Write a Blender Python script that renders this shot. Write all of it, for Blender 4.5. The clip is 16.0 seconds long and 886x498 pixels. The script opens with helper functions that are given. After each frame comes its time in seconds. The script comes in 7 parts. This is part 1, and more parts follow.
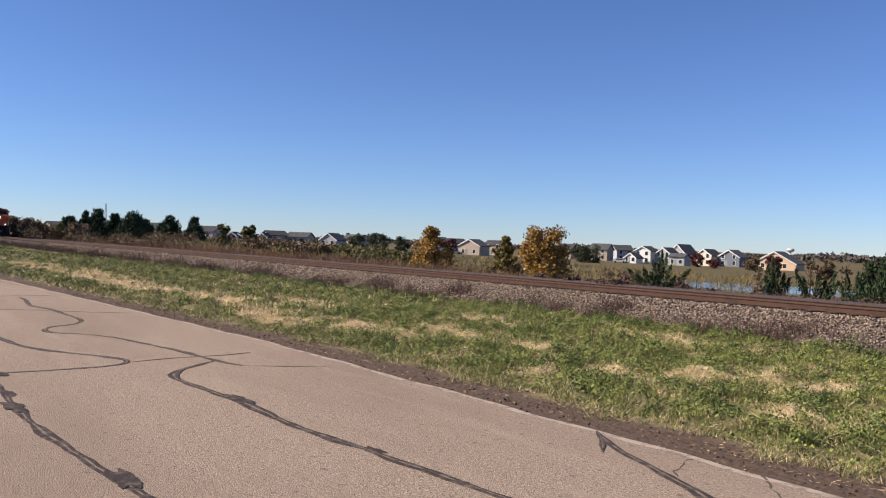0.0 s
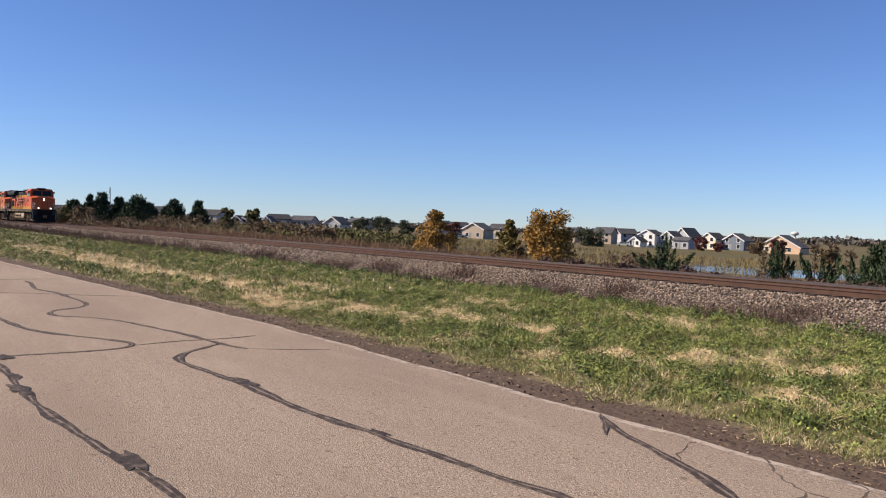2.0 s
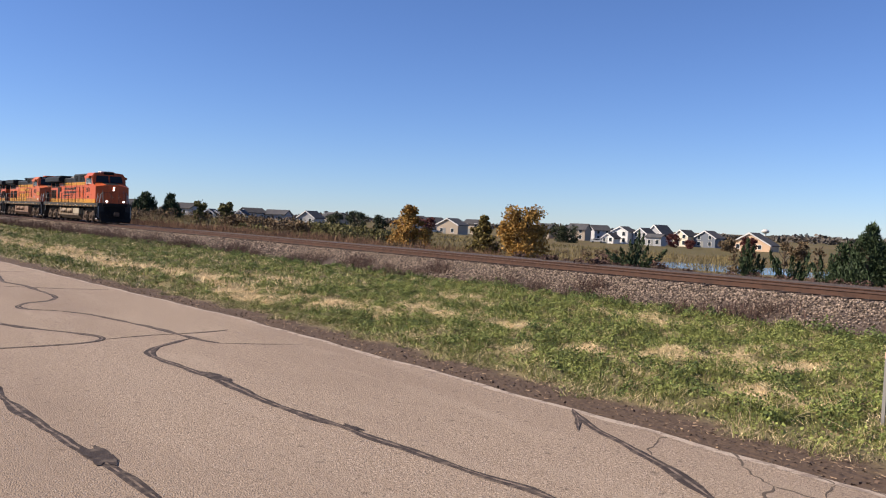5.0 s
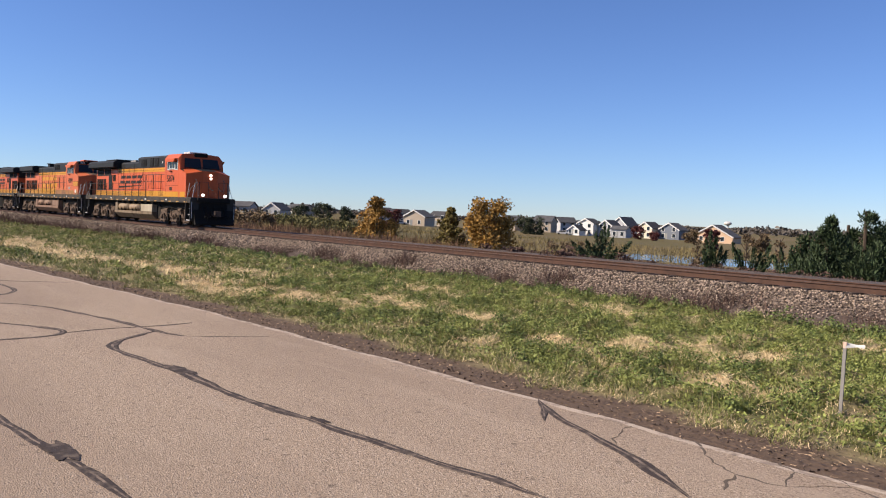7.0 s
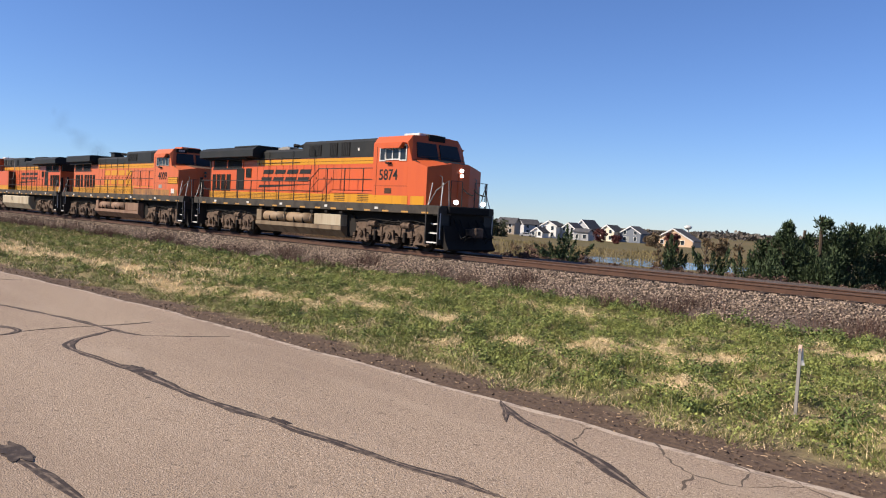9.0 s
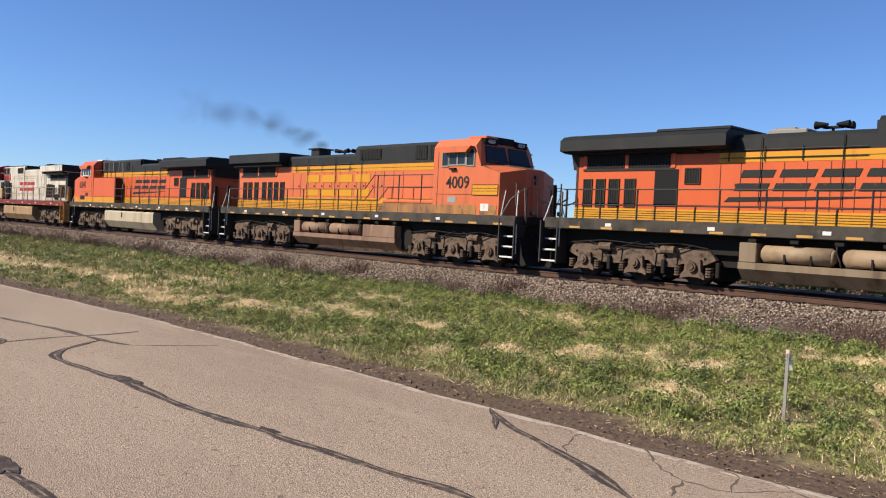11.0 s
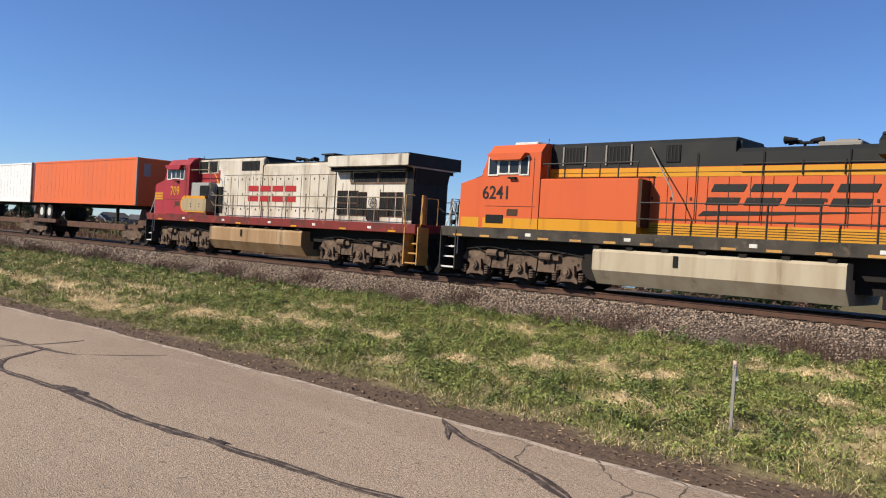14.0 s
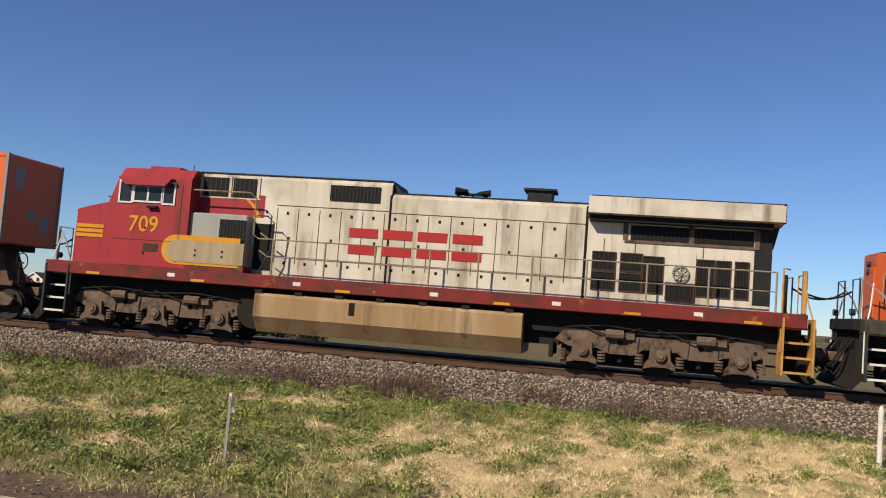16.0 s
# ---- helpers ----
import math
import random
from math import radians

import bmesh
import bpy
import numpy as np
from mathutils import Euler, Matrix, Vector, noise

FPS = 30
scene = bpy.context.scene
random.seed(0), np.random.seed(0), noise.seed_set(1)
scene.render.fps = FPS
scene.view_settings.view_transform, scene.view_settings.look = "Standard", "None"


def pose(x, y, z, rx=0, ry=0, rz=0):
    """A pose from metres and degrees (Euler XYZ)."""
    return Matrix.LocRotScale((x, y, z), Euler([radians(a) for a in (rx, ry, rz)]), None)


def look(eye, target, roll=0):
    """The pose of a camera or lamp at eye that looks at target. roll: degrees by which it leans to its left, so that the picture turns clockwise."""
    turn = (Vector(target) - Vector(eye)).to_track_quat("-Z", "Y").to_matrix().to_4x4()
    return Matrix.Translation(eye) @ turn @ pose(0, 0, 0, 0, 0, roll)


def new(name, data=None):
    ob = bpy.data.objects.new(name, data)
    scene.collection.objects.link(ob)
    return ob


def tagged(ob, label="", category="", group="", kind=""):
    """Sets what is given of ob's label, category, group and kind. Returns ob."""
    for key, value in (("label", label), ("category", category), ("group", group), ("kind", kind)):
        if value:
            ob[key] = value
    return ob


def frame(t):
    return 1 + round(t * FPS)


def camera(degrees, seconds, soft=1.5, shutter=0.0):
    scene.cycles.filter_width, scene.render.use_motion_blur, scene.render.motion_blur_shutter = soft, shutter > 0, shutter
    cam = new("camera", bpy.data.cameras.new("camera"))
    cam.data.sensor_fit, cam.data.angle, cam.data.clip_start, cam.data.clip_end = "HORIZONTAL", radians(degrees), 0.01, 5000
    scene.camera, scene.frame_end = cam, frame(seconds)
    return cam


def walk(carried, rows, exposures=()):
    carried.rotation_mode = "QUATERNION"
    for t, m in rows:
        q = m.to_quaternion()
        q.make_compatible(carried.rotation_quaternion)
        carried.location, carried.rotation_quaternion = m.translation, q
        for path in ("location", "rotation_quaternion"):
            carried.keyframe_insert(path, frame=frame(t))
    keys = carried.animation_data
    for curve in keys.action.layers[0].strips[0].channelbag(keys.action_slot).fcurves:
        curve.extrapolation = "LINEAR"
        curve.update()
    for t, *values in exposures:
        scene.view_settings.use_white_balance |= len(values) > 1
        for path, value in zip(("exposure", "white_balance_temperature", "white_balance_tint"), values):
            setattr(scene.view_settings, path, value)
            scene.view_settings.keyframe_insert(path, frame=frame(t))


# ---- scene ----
cam = camera(55.75, 16.0, soft=1.1)
EYE = 2.3            # eye height over the road
RAIL = EYE - 1.40    # rail top
TRACK = 23.13        # track centre line, metres ahead of the camera, along x

# seconds, yaw, pitch, roll of a camera turned on the spot
TURNS = [
    (0.0, 53.715, -0.458, 1.845), (0.5, 54.112, -0.442, 1.975), (1.0, 54.338, -1.074, 1.692), (1.5, 54.129, -1.588, 1.659),
    (2.0, 53.944, -1.592, 1.844), (2.5, 53.739, -1.644, 2.091), (3.0, 53.401, -1.688, 2.274), (3.5, 53.014, -1.739, 2.365),
    (4.0, 52.659, -1.748, 2.403), (6.5, 50.818, -2.227, 2.222), (7.0, 49.888, -2.317, 2.373), (7.5, 49.088, -2.547, 2.5),
    (8.0, 48.3, -2.424, 2.745), (10.5, 46.871, -1.81, 2.932), (11.0, 46.659, -1.589, 2.753), (11.5, 46.535, -1.439, 2.575),
    (12.0, 46.449, -1.458, 2.611), (12.5, 46.467, -1.267, 2.43), (13.0, 46.453, -0.992, 2.451), (13.5, 46.165, -0.89, 2.917),
    (14.0, 43.568, -0.726, 3.334), (14.5, 38.423, 0.111, 3.238), (15.0, 32.34, 1.509, 4.731), (15.5, 22.575, 2.996, 5.478),
    (16.0, 10.637, 3.849, 4.431)]


def turned(yaw, pitch, roll):
    """A camera pose: yaw to the left, pitch up, roll as the picture's lean."""
    return pose(0, 0, EYE, 0, 0, yaw) @ pose(0, 0, 0, 90 + pitch) @ pose(0, 0, 0, 0, 0, roll)


walk(cam, [(t, turned(y, p, r)) for t, y, p, r in TURNS], [(0.0, 0.60, 6600, 14), (3.5, 0.64, 6600, 14), (7.0, 0.70, 6650, 14), (11.0, 0.74, 6500, 9), (13.0, 0.68, 6450, 8), (14.5, 0.60, 6600, 8), (15.5, 0.55, 6850, 8), (16.0, 0.34, 7000, 8)])

# ---------------------------------------------------------------- light
SUN_EL, SUN_AZ = 37.0, 212.0      # degrees; azimuth clockwise from +y
to_sun = Vector((math.sin(radians(SUN_AZ)) * math.cos(radians(SUN_EL)), math.cos(radians(SUN_AZ)) * math.cos(radians(SUN_EL)), math.sin(radians(SUN_EL))))
sky_world = bpy.data.worlds.new("sky")
scene.world = sky_world
sky_world.use_nodes = True
wn = sky_world.node_tree
sky_tex = wn.nodes.new("ShaderNodeTexSky")
sky_tex.sky_type, sky_tex.sun_disc = "NISHITA", False
sky_tex.sun_elevation, sky_tex.sun_rotation = radians(SUN_EL), radians(SUN_AZ)
sky_tex.altitude, sky_tex.air_density, sky_tex.dust_density, sky_tex.ozone_density = 1200, 1.0, 0.0, 3.0
wn.nodes["Background"].inputs["Strength"].default_value = 0.061
sky_tint = wn.nodes.new("ShaderNodeMix")
sky_tint.data_type, sky_tint.blend_type = "RGBA", "MULTIPLY"
sky_tint.inputs["Factor"].default_value = 1.0
sky_tint.inputs["B"].default_value = (0.78, 0.98, 1.37, 1)
wn.links.new(sky_tex.outputs["Color"], sky_tint.inputs["A"])
wn.links.new(sky_tint.outputs["Result"], wn.nodes["Background"].inputs["Color"])
sun = new("sun", bpy.data.lights.new("sun", "SUN"))
sun.data.energy, sun.data.angle, sun.data.color = 5.0, radians(0.53), (1.0, 0.89, 0.74)
sun.matrix_basis = look(to_sun * 60, (0, 0, 0))


# ---------------------------------------------------------------- materials
def mat(name, col, rough=0.6, metal=0.0, spots=(), bump=0.0, bump_scale=40.0, vary=0.0, island=0.0):
    """A surface: base colour, then stains (colour, scale, low, high, stretch) laid over it by noise in metres, fine relief, variation per object or island."""
    m = bpy.data.materials.new(name)
    m.use_nodes = True
    nt = m.node_tree
    b = nt.nodes["Principled BSDF"]
    b.inputs["Roughness"].default_value, b.inputs["Metallic"].default_value = rough, metal
    b.inputs["Specular IOR Level"].default_value = 0.5 if rough < 0.3 else 0.22
    geo = nt.nodes.new("ShaderNodeTexCoord")
    rgb = nt.nodes.new("ShaderNodeRGB")
    rgb.outputs[0].default_value = (*col, 1)
    out = rgb.outputs[0]
    for colour, scale, low, high, stretch in spots:
        mp = nt.nodes.new("ShaderNodeMapping")
        mp.inputs["Scale"].default_value = stretch
        nt.links.new(geo.outputs["Object"], mp.inputs["Vector"])
        n = nt.nodes.new("ShaderNodeTexNoise")
        n.inputs["Scale"].default_value, n.inputs["Detail"].default_value, n.inputs["Roughness"].default_value = scale, 6, 0.6
        nt.links.new(mp.outputs[0], n.inputs["Vector"])
        ramp = nt.nodes.new("ShaderNodeMapRange")
        ramp.inputs["From Min"].default_value, ramp.inputs["From Max"].default_value = low, high
        nt.links.new(n.outputs["Fac"], ramp.inputs["Value"])
        mix = nt.nodes.new("ShaderNodeMix")
        mix.data_type = "RGBA"
        nt.links.new(ramp.outputs[0], mix.inputs["Factor"])
        nt.links.new(out, mix.inputs["A"])
        mix.inputs["B"].default_value = (*colour, 1)
        out = mix.outputs["Result"]
    if vary or island:
        src = nt.nodes.new("ShaderNodeObjectInfo" if vary else "ShaderNodeNewGeometry")
        rnd = src.outputs["Random"] if vary else src.outputs["Random Per Island"]
        mr = nt.nodes.new("ShaderNodeMapRange")
        amount = vary or island
        mr.inputs["To Min"].default_value, mr.inputs["To Max"].default_value = 1 - amount, 1 + amount
        nt.links.new(rnd, mr.inputs["Value"])
        hsv = nt.nodes.new("ShaderNodeHueSaturation")
        nt.links.new(mr.outputs[0], hsv.inputs["Value"])
        nt.links.new(out, hsv.inputs["Color"])
        out = hsv.outputs[0]
    nt.links.new(out, b.inputs["Base Color"])
    if bump:
        n = nt.nodes.new("ShaderNodeTexNoise")
        n.inputs["Scale"].default_value, n.inputs["Detail"].default_value = bump_scale, 5
        nt.links.new(geo.outputs["Object"], n.inputs["Vector"])
        bp = nt.nodes.new("ShaderNodeBump")
        bp.inputs["Strength"].default_value, bp.inputs["Distance"].default_value = 1.0, bump
        nt.links.new(n.outputs["Fac"], bp.inputs["Height"])
        nt.links.new(bp.outputs[0], b.inputs["Normal"])
    return m


ONE = (1, 1, 1)
DOWN = (1, 1, 0.12)     # streaks that run down
M_ASPHALT = mat("asphalt", (0.30, 0.228, 0.165), 0.92, 0, [((0.44, 0.352, 0.272), 30, 0.52, 0.60, ONE), ((0.10, 0.076, 0.059), 38, 0.56, 0.63, ONE), ((0.25, 0.188, 0.139), 0.35, 0.45, 0.68, (0.3, 1, 1)), ((0.35, 0.275, 0.207), 1.7, 0.54, 0.78, (0.2, 1, 1)), ((0.17, 0.128, 0.097), 9, 0.60, 0.68, ONE)], 0.018, 60)
M_SEAL = mat("crack sealant", (0.042, 0.032, 0.029), 0.9, 0, [((0.12, 0.094, 0.075), 7, 0.48, 0.66, ONE)], 0.004, 40)
M_SEALMID = mat("worn middle of the sealant", (0.21, 0.16, 0.125), 0.92, 0, [((0.07, 0.054, 0.044), 5, 0.46, 0.6, ONE)], 0.004, 40)
M_CRACK = mat("open crack", (0.10, 0.078, 0.06), 0.95)
M_EDGE = mat("worn road edge", (0.41, 0.335, 0.265), 0.95, 0, [((0.24, 0.19, 0.15), 6, 0.48, 0.6, ONE)], 0.01, 60)
M_ORANGE = mat("orange paint", (0.46, 0.088, 0.027), 0.42, 0, [((0.40, 0.074, 0.026), 1.3, 0.5, 0.8, DOWN), ((0.19, 0.065, 0.032), 2.4, 0.64, 0.85, DOWN)], 0.0008, 30)
M_FADED = mat("faded orange paint", (0.46, 0.112, 0.044), 0.5, 0, [((0.38, 0.105, 0.045), 1.3, 0.5, 0.78, DOWN), ((0.16, 0.07, 0.038), 2.6, 0.60, 0.80, DOWN)], 0.0008, 30)
M_GRIMY = mat("grimy yellow paint", (0.30, 0.145, 0.045), 0.7, 0, [((0.17, 0.085, 0.045), 1.6, 0.40, 0.62, DOWN), ((0.09, 0.055, 0.036), 3.0, 0.52, 0.72, ONE)], 0.001, 30)
M_NOSETOP = mat("dusty nose top", (0.13, 0.075, 0.045), 0.85, 0, [((0.07, 0.04, 0.028), 2.5, 0.45, 0.65, ONE)])
M_YELLOW = mat("yellow paint", (0.464, 0.215, 0.013), 0.45, 0, [((0.261, 0.116, 0.017), 2.1, 0.55, 0.8, DOWN)], 0.0008, 30)
M_BLACK = mat("black paint", (0.011, 0.0125, 0.0125), 0.6, 0, [((0.022, 0.021, 0.019), 1.6, 0.5, 0.8, ONE)], 0.001, 30)
M_DUSTSILL = mat("dusty black sill", (0.05, 0.043, 0.035), 0.8, 0, [((0.02, 0.018, 0.016), 1.8, 0.45, 0.7, ONE), ((0.10, 0.078, 0.055), 3.0, 0.6, 0.75, ONE)])
M_DARK = mat("dark louvre", (0.006, 0.006, 0.0065), 0.8)
M_LETTER = mat("black lettering paint", (0.012, 0.012, 0.011), 0.6)
M_SILVER = mat("weathered silver paint", (0.50, 0.468, 0.405), 0.5, 0.0, [((0.37, 0.315, 0.238), 1.1, 0.40, 0.68, DOWN), ((0.12, 0.095, 0.072), 2.3, 0.53, 0.72, DOWN), ((0.27, 0.232, 0.178), 0.5, 0.48, 0.68, ONE)], 0.001, 30)
M_RED = mat("dull red paint", (0.265, 0.022, 0.03), 0.5, 0, [((0.18, 0.02, 0.02), 1.5, 0.45, 0.75, DOWN), ((0.07, 0.02, 0.016), 2.3, 0.58, 0.8, DOWN)], 0.0008, 30)
M_REDSILL = mat("dirty red sill", (0.15, 0.018, 0.016), 0.7, 0, [((0.05, 0.022, 0.016), 1.8, 0.45, 0.7, ONE), ((0.26, 0.10, 0.03), 2.6, 0.6, 0.72, ONE)])
M_SEAM = mat("panel seam and shaded end", (0.05, 0.025, 0.015), 0.8)
M_REDLET = mat("red lettering paint", (0.29, 0.017, 0.017), 0.5)
M_BEIGE = mat("dusty beige panel", (0.29, 0.232, 0.145), 0.65, 0, [((0.197, 0.139, 0.075), 1.6, 0.45, 0.7, DOWN)])
M_GREYP = mat("pale grey panel", (0.244, 0.249, 0.238), 0.55, 0, [((0.174, 0.174, 0.162), 2, 0.5, 0.8, DOWN)])
M_TRUCK = mat("dusty truck steel", (0.108, 0.074, 0.053), 0.9, 0, [((0.18, 0.128, 0.09), 2.6, 0.54, 0.8, ONE), ((0.028, 0.020, 0.015), 4.0, 0.48, 0.68, ONE)], 0.005, 25)
M_TANKH = mat("red brown dusty tank", (0.20, 0.125, 0.085), 0.75, 0, [((0.13, 0.075, 0.05), 1.4, 0.42, 0.66, DOWN), ((0.30, 0.22, 0.16), 2.4, 0.6, 0.75, DOWN)], 0.002, 20)
M_UNDER = mat("dark underframe", (0.014, 0.012, 0.0105), 0.9)
M_TANK = mat("dusty fuel tank", (0.185, 0.14, 0.092), 0.75, 0, [((0.12, 0.08, 0.048), 1.4, 0.42, 0.66, DOWN), ((0.055, 0.038, 0.026), 2.6, 0.55, 0.75, DOWN)], 0.002, 20)
M_BROWNT = mat("rust brown fuel tank", (0.24, 0.15, 0.075), 0.7, 0, [((0.33, 0.235, 0.14), 1.2, 0.44, 0.7, DOWN), ((0.08, 0.045, 0.025), 2.2, 0.55, 0.78, DOWN)], 0.002, 20)
M_AIR = mat("dusty air tank", (0.244, 0.174, 0.11), 0.6, 0, [((0.151, 0.099, 0.058), 2.0, 0.45, 0.7, ONE)])
M_STEEL = mat("worn wheel steel", (0.026, 0.020, 0.016), 0.85, 0.0)
M_DUSTRAIL = mat("dusty tan handrail", (0.22, 0.175, 0.125), 0.7, 0, [((0.08, 0.06, 0.045), 3, 0.5, 0.7, ONE)])
M_HAND = mat("black handrail", (0.027, 0.025, 0.023), 0.55)
M_WHITEP = mat("white paint", (0.525, 0.518, 0.49), 0.5, 0, [((0.35, 0.322, 0.28), 4, 0.5, 0.8, ONE)])
M_GLASS = mat("dark cab glass", (0.018, 0.023, 0.027), 0.06)
M_GLASS.node_tree.nodes["Principled BSDF"].inputs["Specular IOR Level"].default_value = 0.22
M_RAIL = mat("rusty rail steel", (0.081, 0.043, 0.029), 0.8, 0, [((0.049, 0.028, 0.021), 3, 0.45, 0.7, ONE)], 0.001, 60)
M_RAILTOP = mat("polished rail head", (0.11, 0.082, 0.066), 0.6, 0.2)
M_TIE = mat("dark sleeper timber", (0.042, 0.029, 0.024), 0.9, 0, [((0.07, 0.052, 0.042), 4, 0.45, 0.7, (0.2, 1, 1))], 0.01, 20, vary=0.3)
M_BALLAST = mat("ballast bed", (0.07, 0.052, 0.042), 0.95, 0, [((0.16, 0.128, 0.108), 16, 0.5, 0.62, ONE), ((0.049, 0.035, 0.032), 20, 0.52, 0.66, ONE)], 0.05, 14)
M_STONE = mat("ballast stone", (0.215, 0.165, 0.126), 0.9, island=0.85)
M_LEAF_Y = mat("yellow autumn leaf", (0.29, 0.165, 0.04), 0.7, island=0.5)
M_LEAF_G = mat("olive leaf", (0.12, 0.11, 0.04), 0.7, island=0.5)
M_LEAF_O = mat("olive yellow leaf", (0.135, 0.105, 0.03), 0.7, island=0.5)
M_LEAF_D = mat("dark green leaf", (0.05, 0.06, 0.032), 0.7, island=0.4)
# lightened grey brown: distance haze is put into the leaf colour
M_LEAF_F = mat("far leaf paled by haze", (0.11, 0.095, 0.08), 0.8, island=0.3)
M_CLOVER = mat("green weed leaf", (0.195, 0.22, 0.06), 0.6, island=0.45)
M_CLOVER_D = mat("dark green weed leaf", (0.098, 0.13, 0.035), 0.6, island=0.45)
M_LITTER = mat("dry leaf litter", (0.30, 0.21, 0.13), 0.85, island=0.7)
M_CRUMB = mat("soil crumb", (0.08, 0.054, 0.04), 0.95, island=0.7)
M_BRUSH = mat("red brown brush", (0.17, 0.098, 0.06), 0.85, island=0.5)
M_FIELD = mat("rough field grass", (0.17, 0.135, 0.06), 0.85, island=0.5)
M_LEAF_R = mat("dark red leaf", (0.095, 0.03, 0.027), 0.7, island=0.4)
M_LEAF_B = mat("brown leaf", (0.14, 0.098, 0.055), 0.75, island=0.5)
M_NEEDLE = mat("dark green needles", (0.036, 0.056, 0.028), 0.7, island=0.6)
M_CEDAR = mat("dark green cedar", (0.036, 0.055, 0.024), 0.7, island=0.6)
M_TANKL = mat("pale dusty fuel tank", (0.36, 0.31, 0.225), 0.7, 0, [((0.26, 0.205, 0.135), 1.4, 0.42, 0.7, DOWN), ((0.14, 0.10, 0.065), 2.4, 0.6, 0.8, DOWN)], 0.002, 20)
M_BARK = mat("grey brown bark", (0.07, 0.052, 0.038), 0.9, 0, (), 0.02, 12)
M_FRINGE = mat("grey green mown grass", (0.17, 0.165, 0.068), 0.7, island=0.6)
M_GREEN = mat("green grass blade", (0.16, 0.17, 0.048), 0.6, island=0.6)
M_DRY = mat("straw grass blade", (0.66, 0.52, 0.31), 0.7, island=0.4)
M_WEED = mat("dead brown weed", (0.095, 0.058, 0.045), 0.85, island=0.5)
M_REED = mat("tan reed", (0.16, 0.106, 0.052), 0.8, island=0.5)
M_ROOF = mat("grey roof shingle", (0.059, 0.059, 0.063), 0.9, 0, [((0.091, 0.087, 0.084), 0.8, 0.45, 0.7, ONE)], vary=0.3)
M_WIN = mat("house window glass", (0.027, 0.036, 0.045), 0.1)
M_SIDE_W = mat("white siding", (0.648, 0.639, 0.612), 0.6, vary=0.1)
M_SIDE_T = mat("tan siding", (0.42, 0.345, 0.265), 0.7, vary=0.15)
M_SIDE_C = mat("cream siding", (0.62, 0.54, 0.42), 0.7)
M_SIDE_B = mat("slate blue siding", (0.15, 0.17, 0.20), 0.7)
M_SIDE_G = mat("grey siding", (0.36, 0.365, 0.37), 0.7, vary=0.15)
M_SIDE_P = mat("peach siding", (0.55, 0.38, 0.25), 0.7)
M_TRAILER_O = mat("orange trailer skin", (0.53, 0.112, 0.03), 0.45, 0, [((0.42, 0.105, 0.042), 0.9, 0.5, 0.8, DOWN), ((0.20, 0.075, 0.04), 3.0, 0.66, 0.8, DOWN)])
M_TRAILER_W = mat("white trailer skin", (0.60, 0.605, 0.61), 0.4, 0, [((0.45, 0.44, 0.42), 0.9, 0.58, 0.88, DOWN)])
M_TYRE = mat("tyre rubber", (0.018, 0.018, 0.018), 0.85)
M_CARBROWN = mat("rusty flat car", (0.093, 0.049, 0.032), 0.8, 0, [((0.041, 0.026, 0.02), 2, 0.45, 0.7, ONE)])
M_SAFETY = mat("faded yellow safety paint", (0.40, 0.215, 0.055), 0.65, 0, [((0.24, 0.14, 0.065), 3, 0.45, 0.7, ONE)])
M_PALEPINK = mat("faded pink paint", (0.55, 0.38, 0.30), 0.7)
M_STAKE = mat("weathered grey stake", (0.209, 0.197, 0.18), 0.8)


def lamp_mat(name, col, power):
    m = bpy.data.materials.new(name)
    m.use_nodes = True
    b = m.node_tree.nodes["Principled BSDF"]
    b.inputs["Base Color"].default_value = (*col, 1)
    b.inputs["Emission Color"].default_value, b.inputs["Emission Strength"].default_value = (*col, 1), power
    return m


M_LAMP = lamp_mat("lit headlight", (1.0, 0.95, 0.85), 2.2)


def ground_mat():
    """Soil and grass; the vertex layer 'dry' says how much of it is straw, 'bare' how much is soil."""
    m = mat("verge ground", (0.06, 0.07, 0.02), 0.95, 0, [((0.08, 0.08, 0.022), 2.2, 0.45, 0.65, ONE), ((0.025, 0.033, 0.01), 7, 0.5, 0.65, ONE)], 0.05, 9)
    nt = m.node_tree
    b = nt.nodes["Principled BSDF"]
    out = b.inputs["Base Color"].links[0].from_socket
    for layer, colour in (("dry", (0.43, 0.325, 0.18)), ("bare", (0.092, 0.061, 0.044)), ("field", (0.12, 0.092, 0.042))):
        at = nt.nodes.new("ShaderNodeAttribute")
        at.attribute_name = layer
        mix = nt.nodes.new("ShaderNodeMix")
        mix.data_type = "RGBA"
        nt.links.new(at.outputs["Fac"], mix.inputs["Factor"])
        nt.links.new(out, mix.inputs["A"])
        mix.inputs["B"].default_value = (*colour, 1)
        out = mix.outputs["Result"]
    nt.links.new(out, b.inputs["Base Color"])
    return m


M_GROUND = ground_mat()
M_WATER = mat("pond water", (0.012, 0.02, 0.03), 0.08, 0, (), 0.01, 3)


# ---------------------------------------------------------------- mesh helpers
def mesh_ob(name, bm, material, parent=None, smooth=False):
    me = bpy.data.meshes.new(name)
    bm.normal_update()
    bm.to_mesh(me)
    bm.free()
    if smooth:
        me.polygons.foreach_set("use_smooth", [True] * len(me.polygons))
    me.materials.append(material)
    ob = new(name, me)
    ob.parent = parent
    return ob


def part(name, bm, material, parent, label="", smooth=False):
    ob = mesh_ob(name, bm, material, parent, smooth)
    return tagged(ob, label) if label else ob


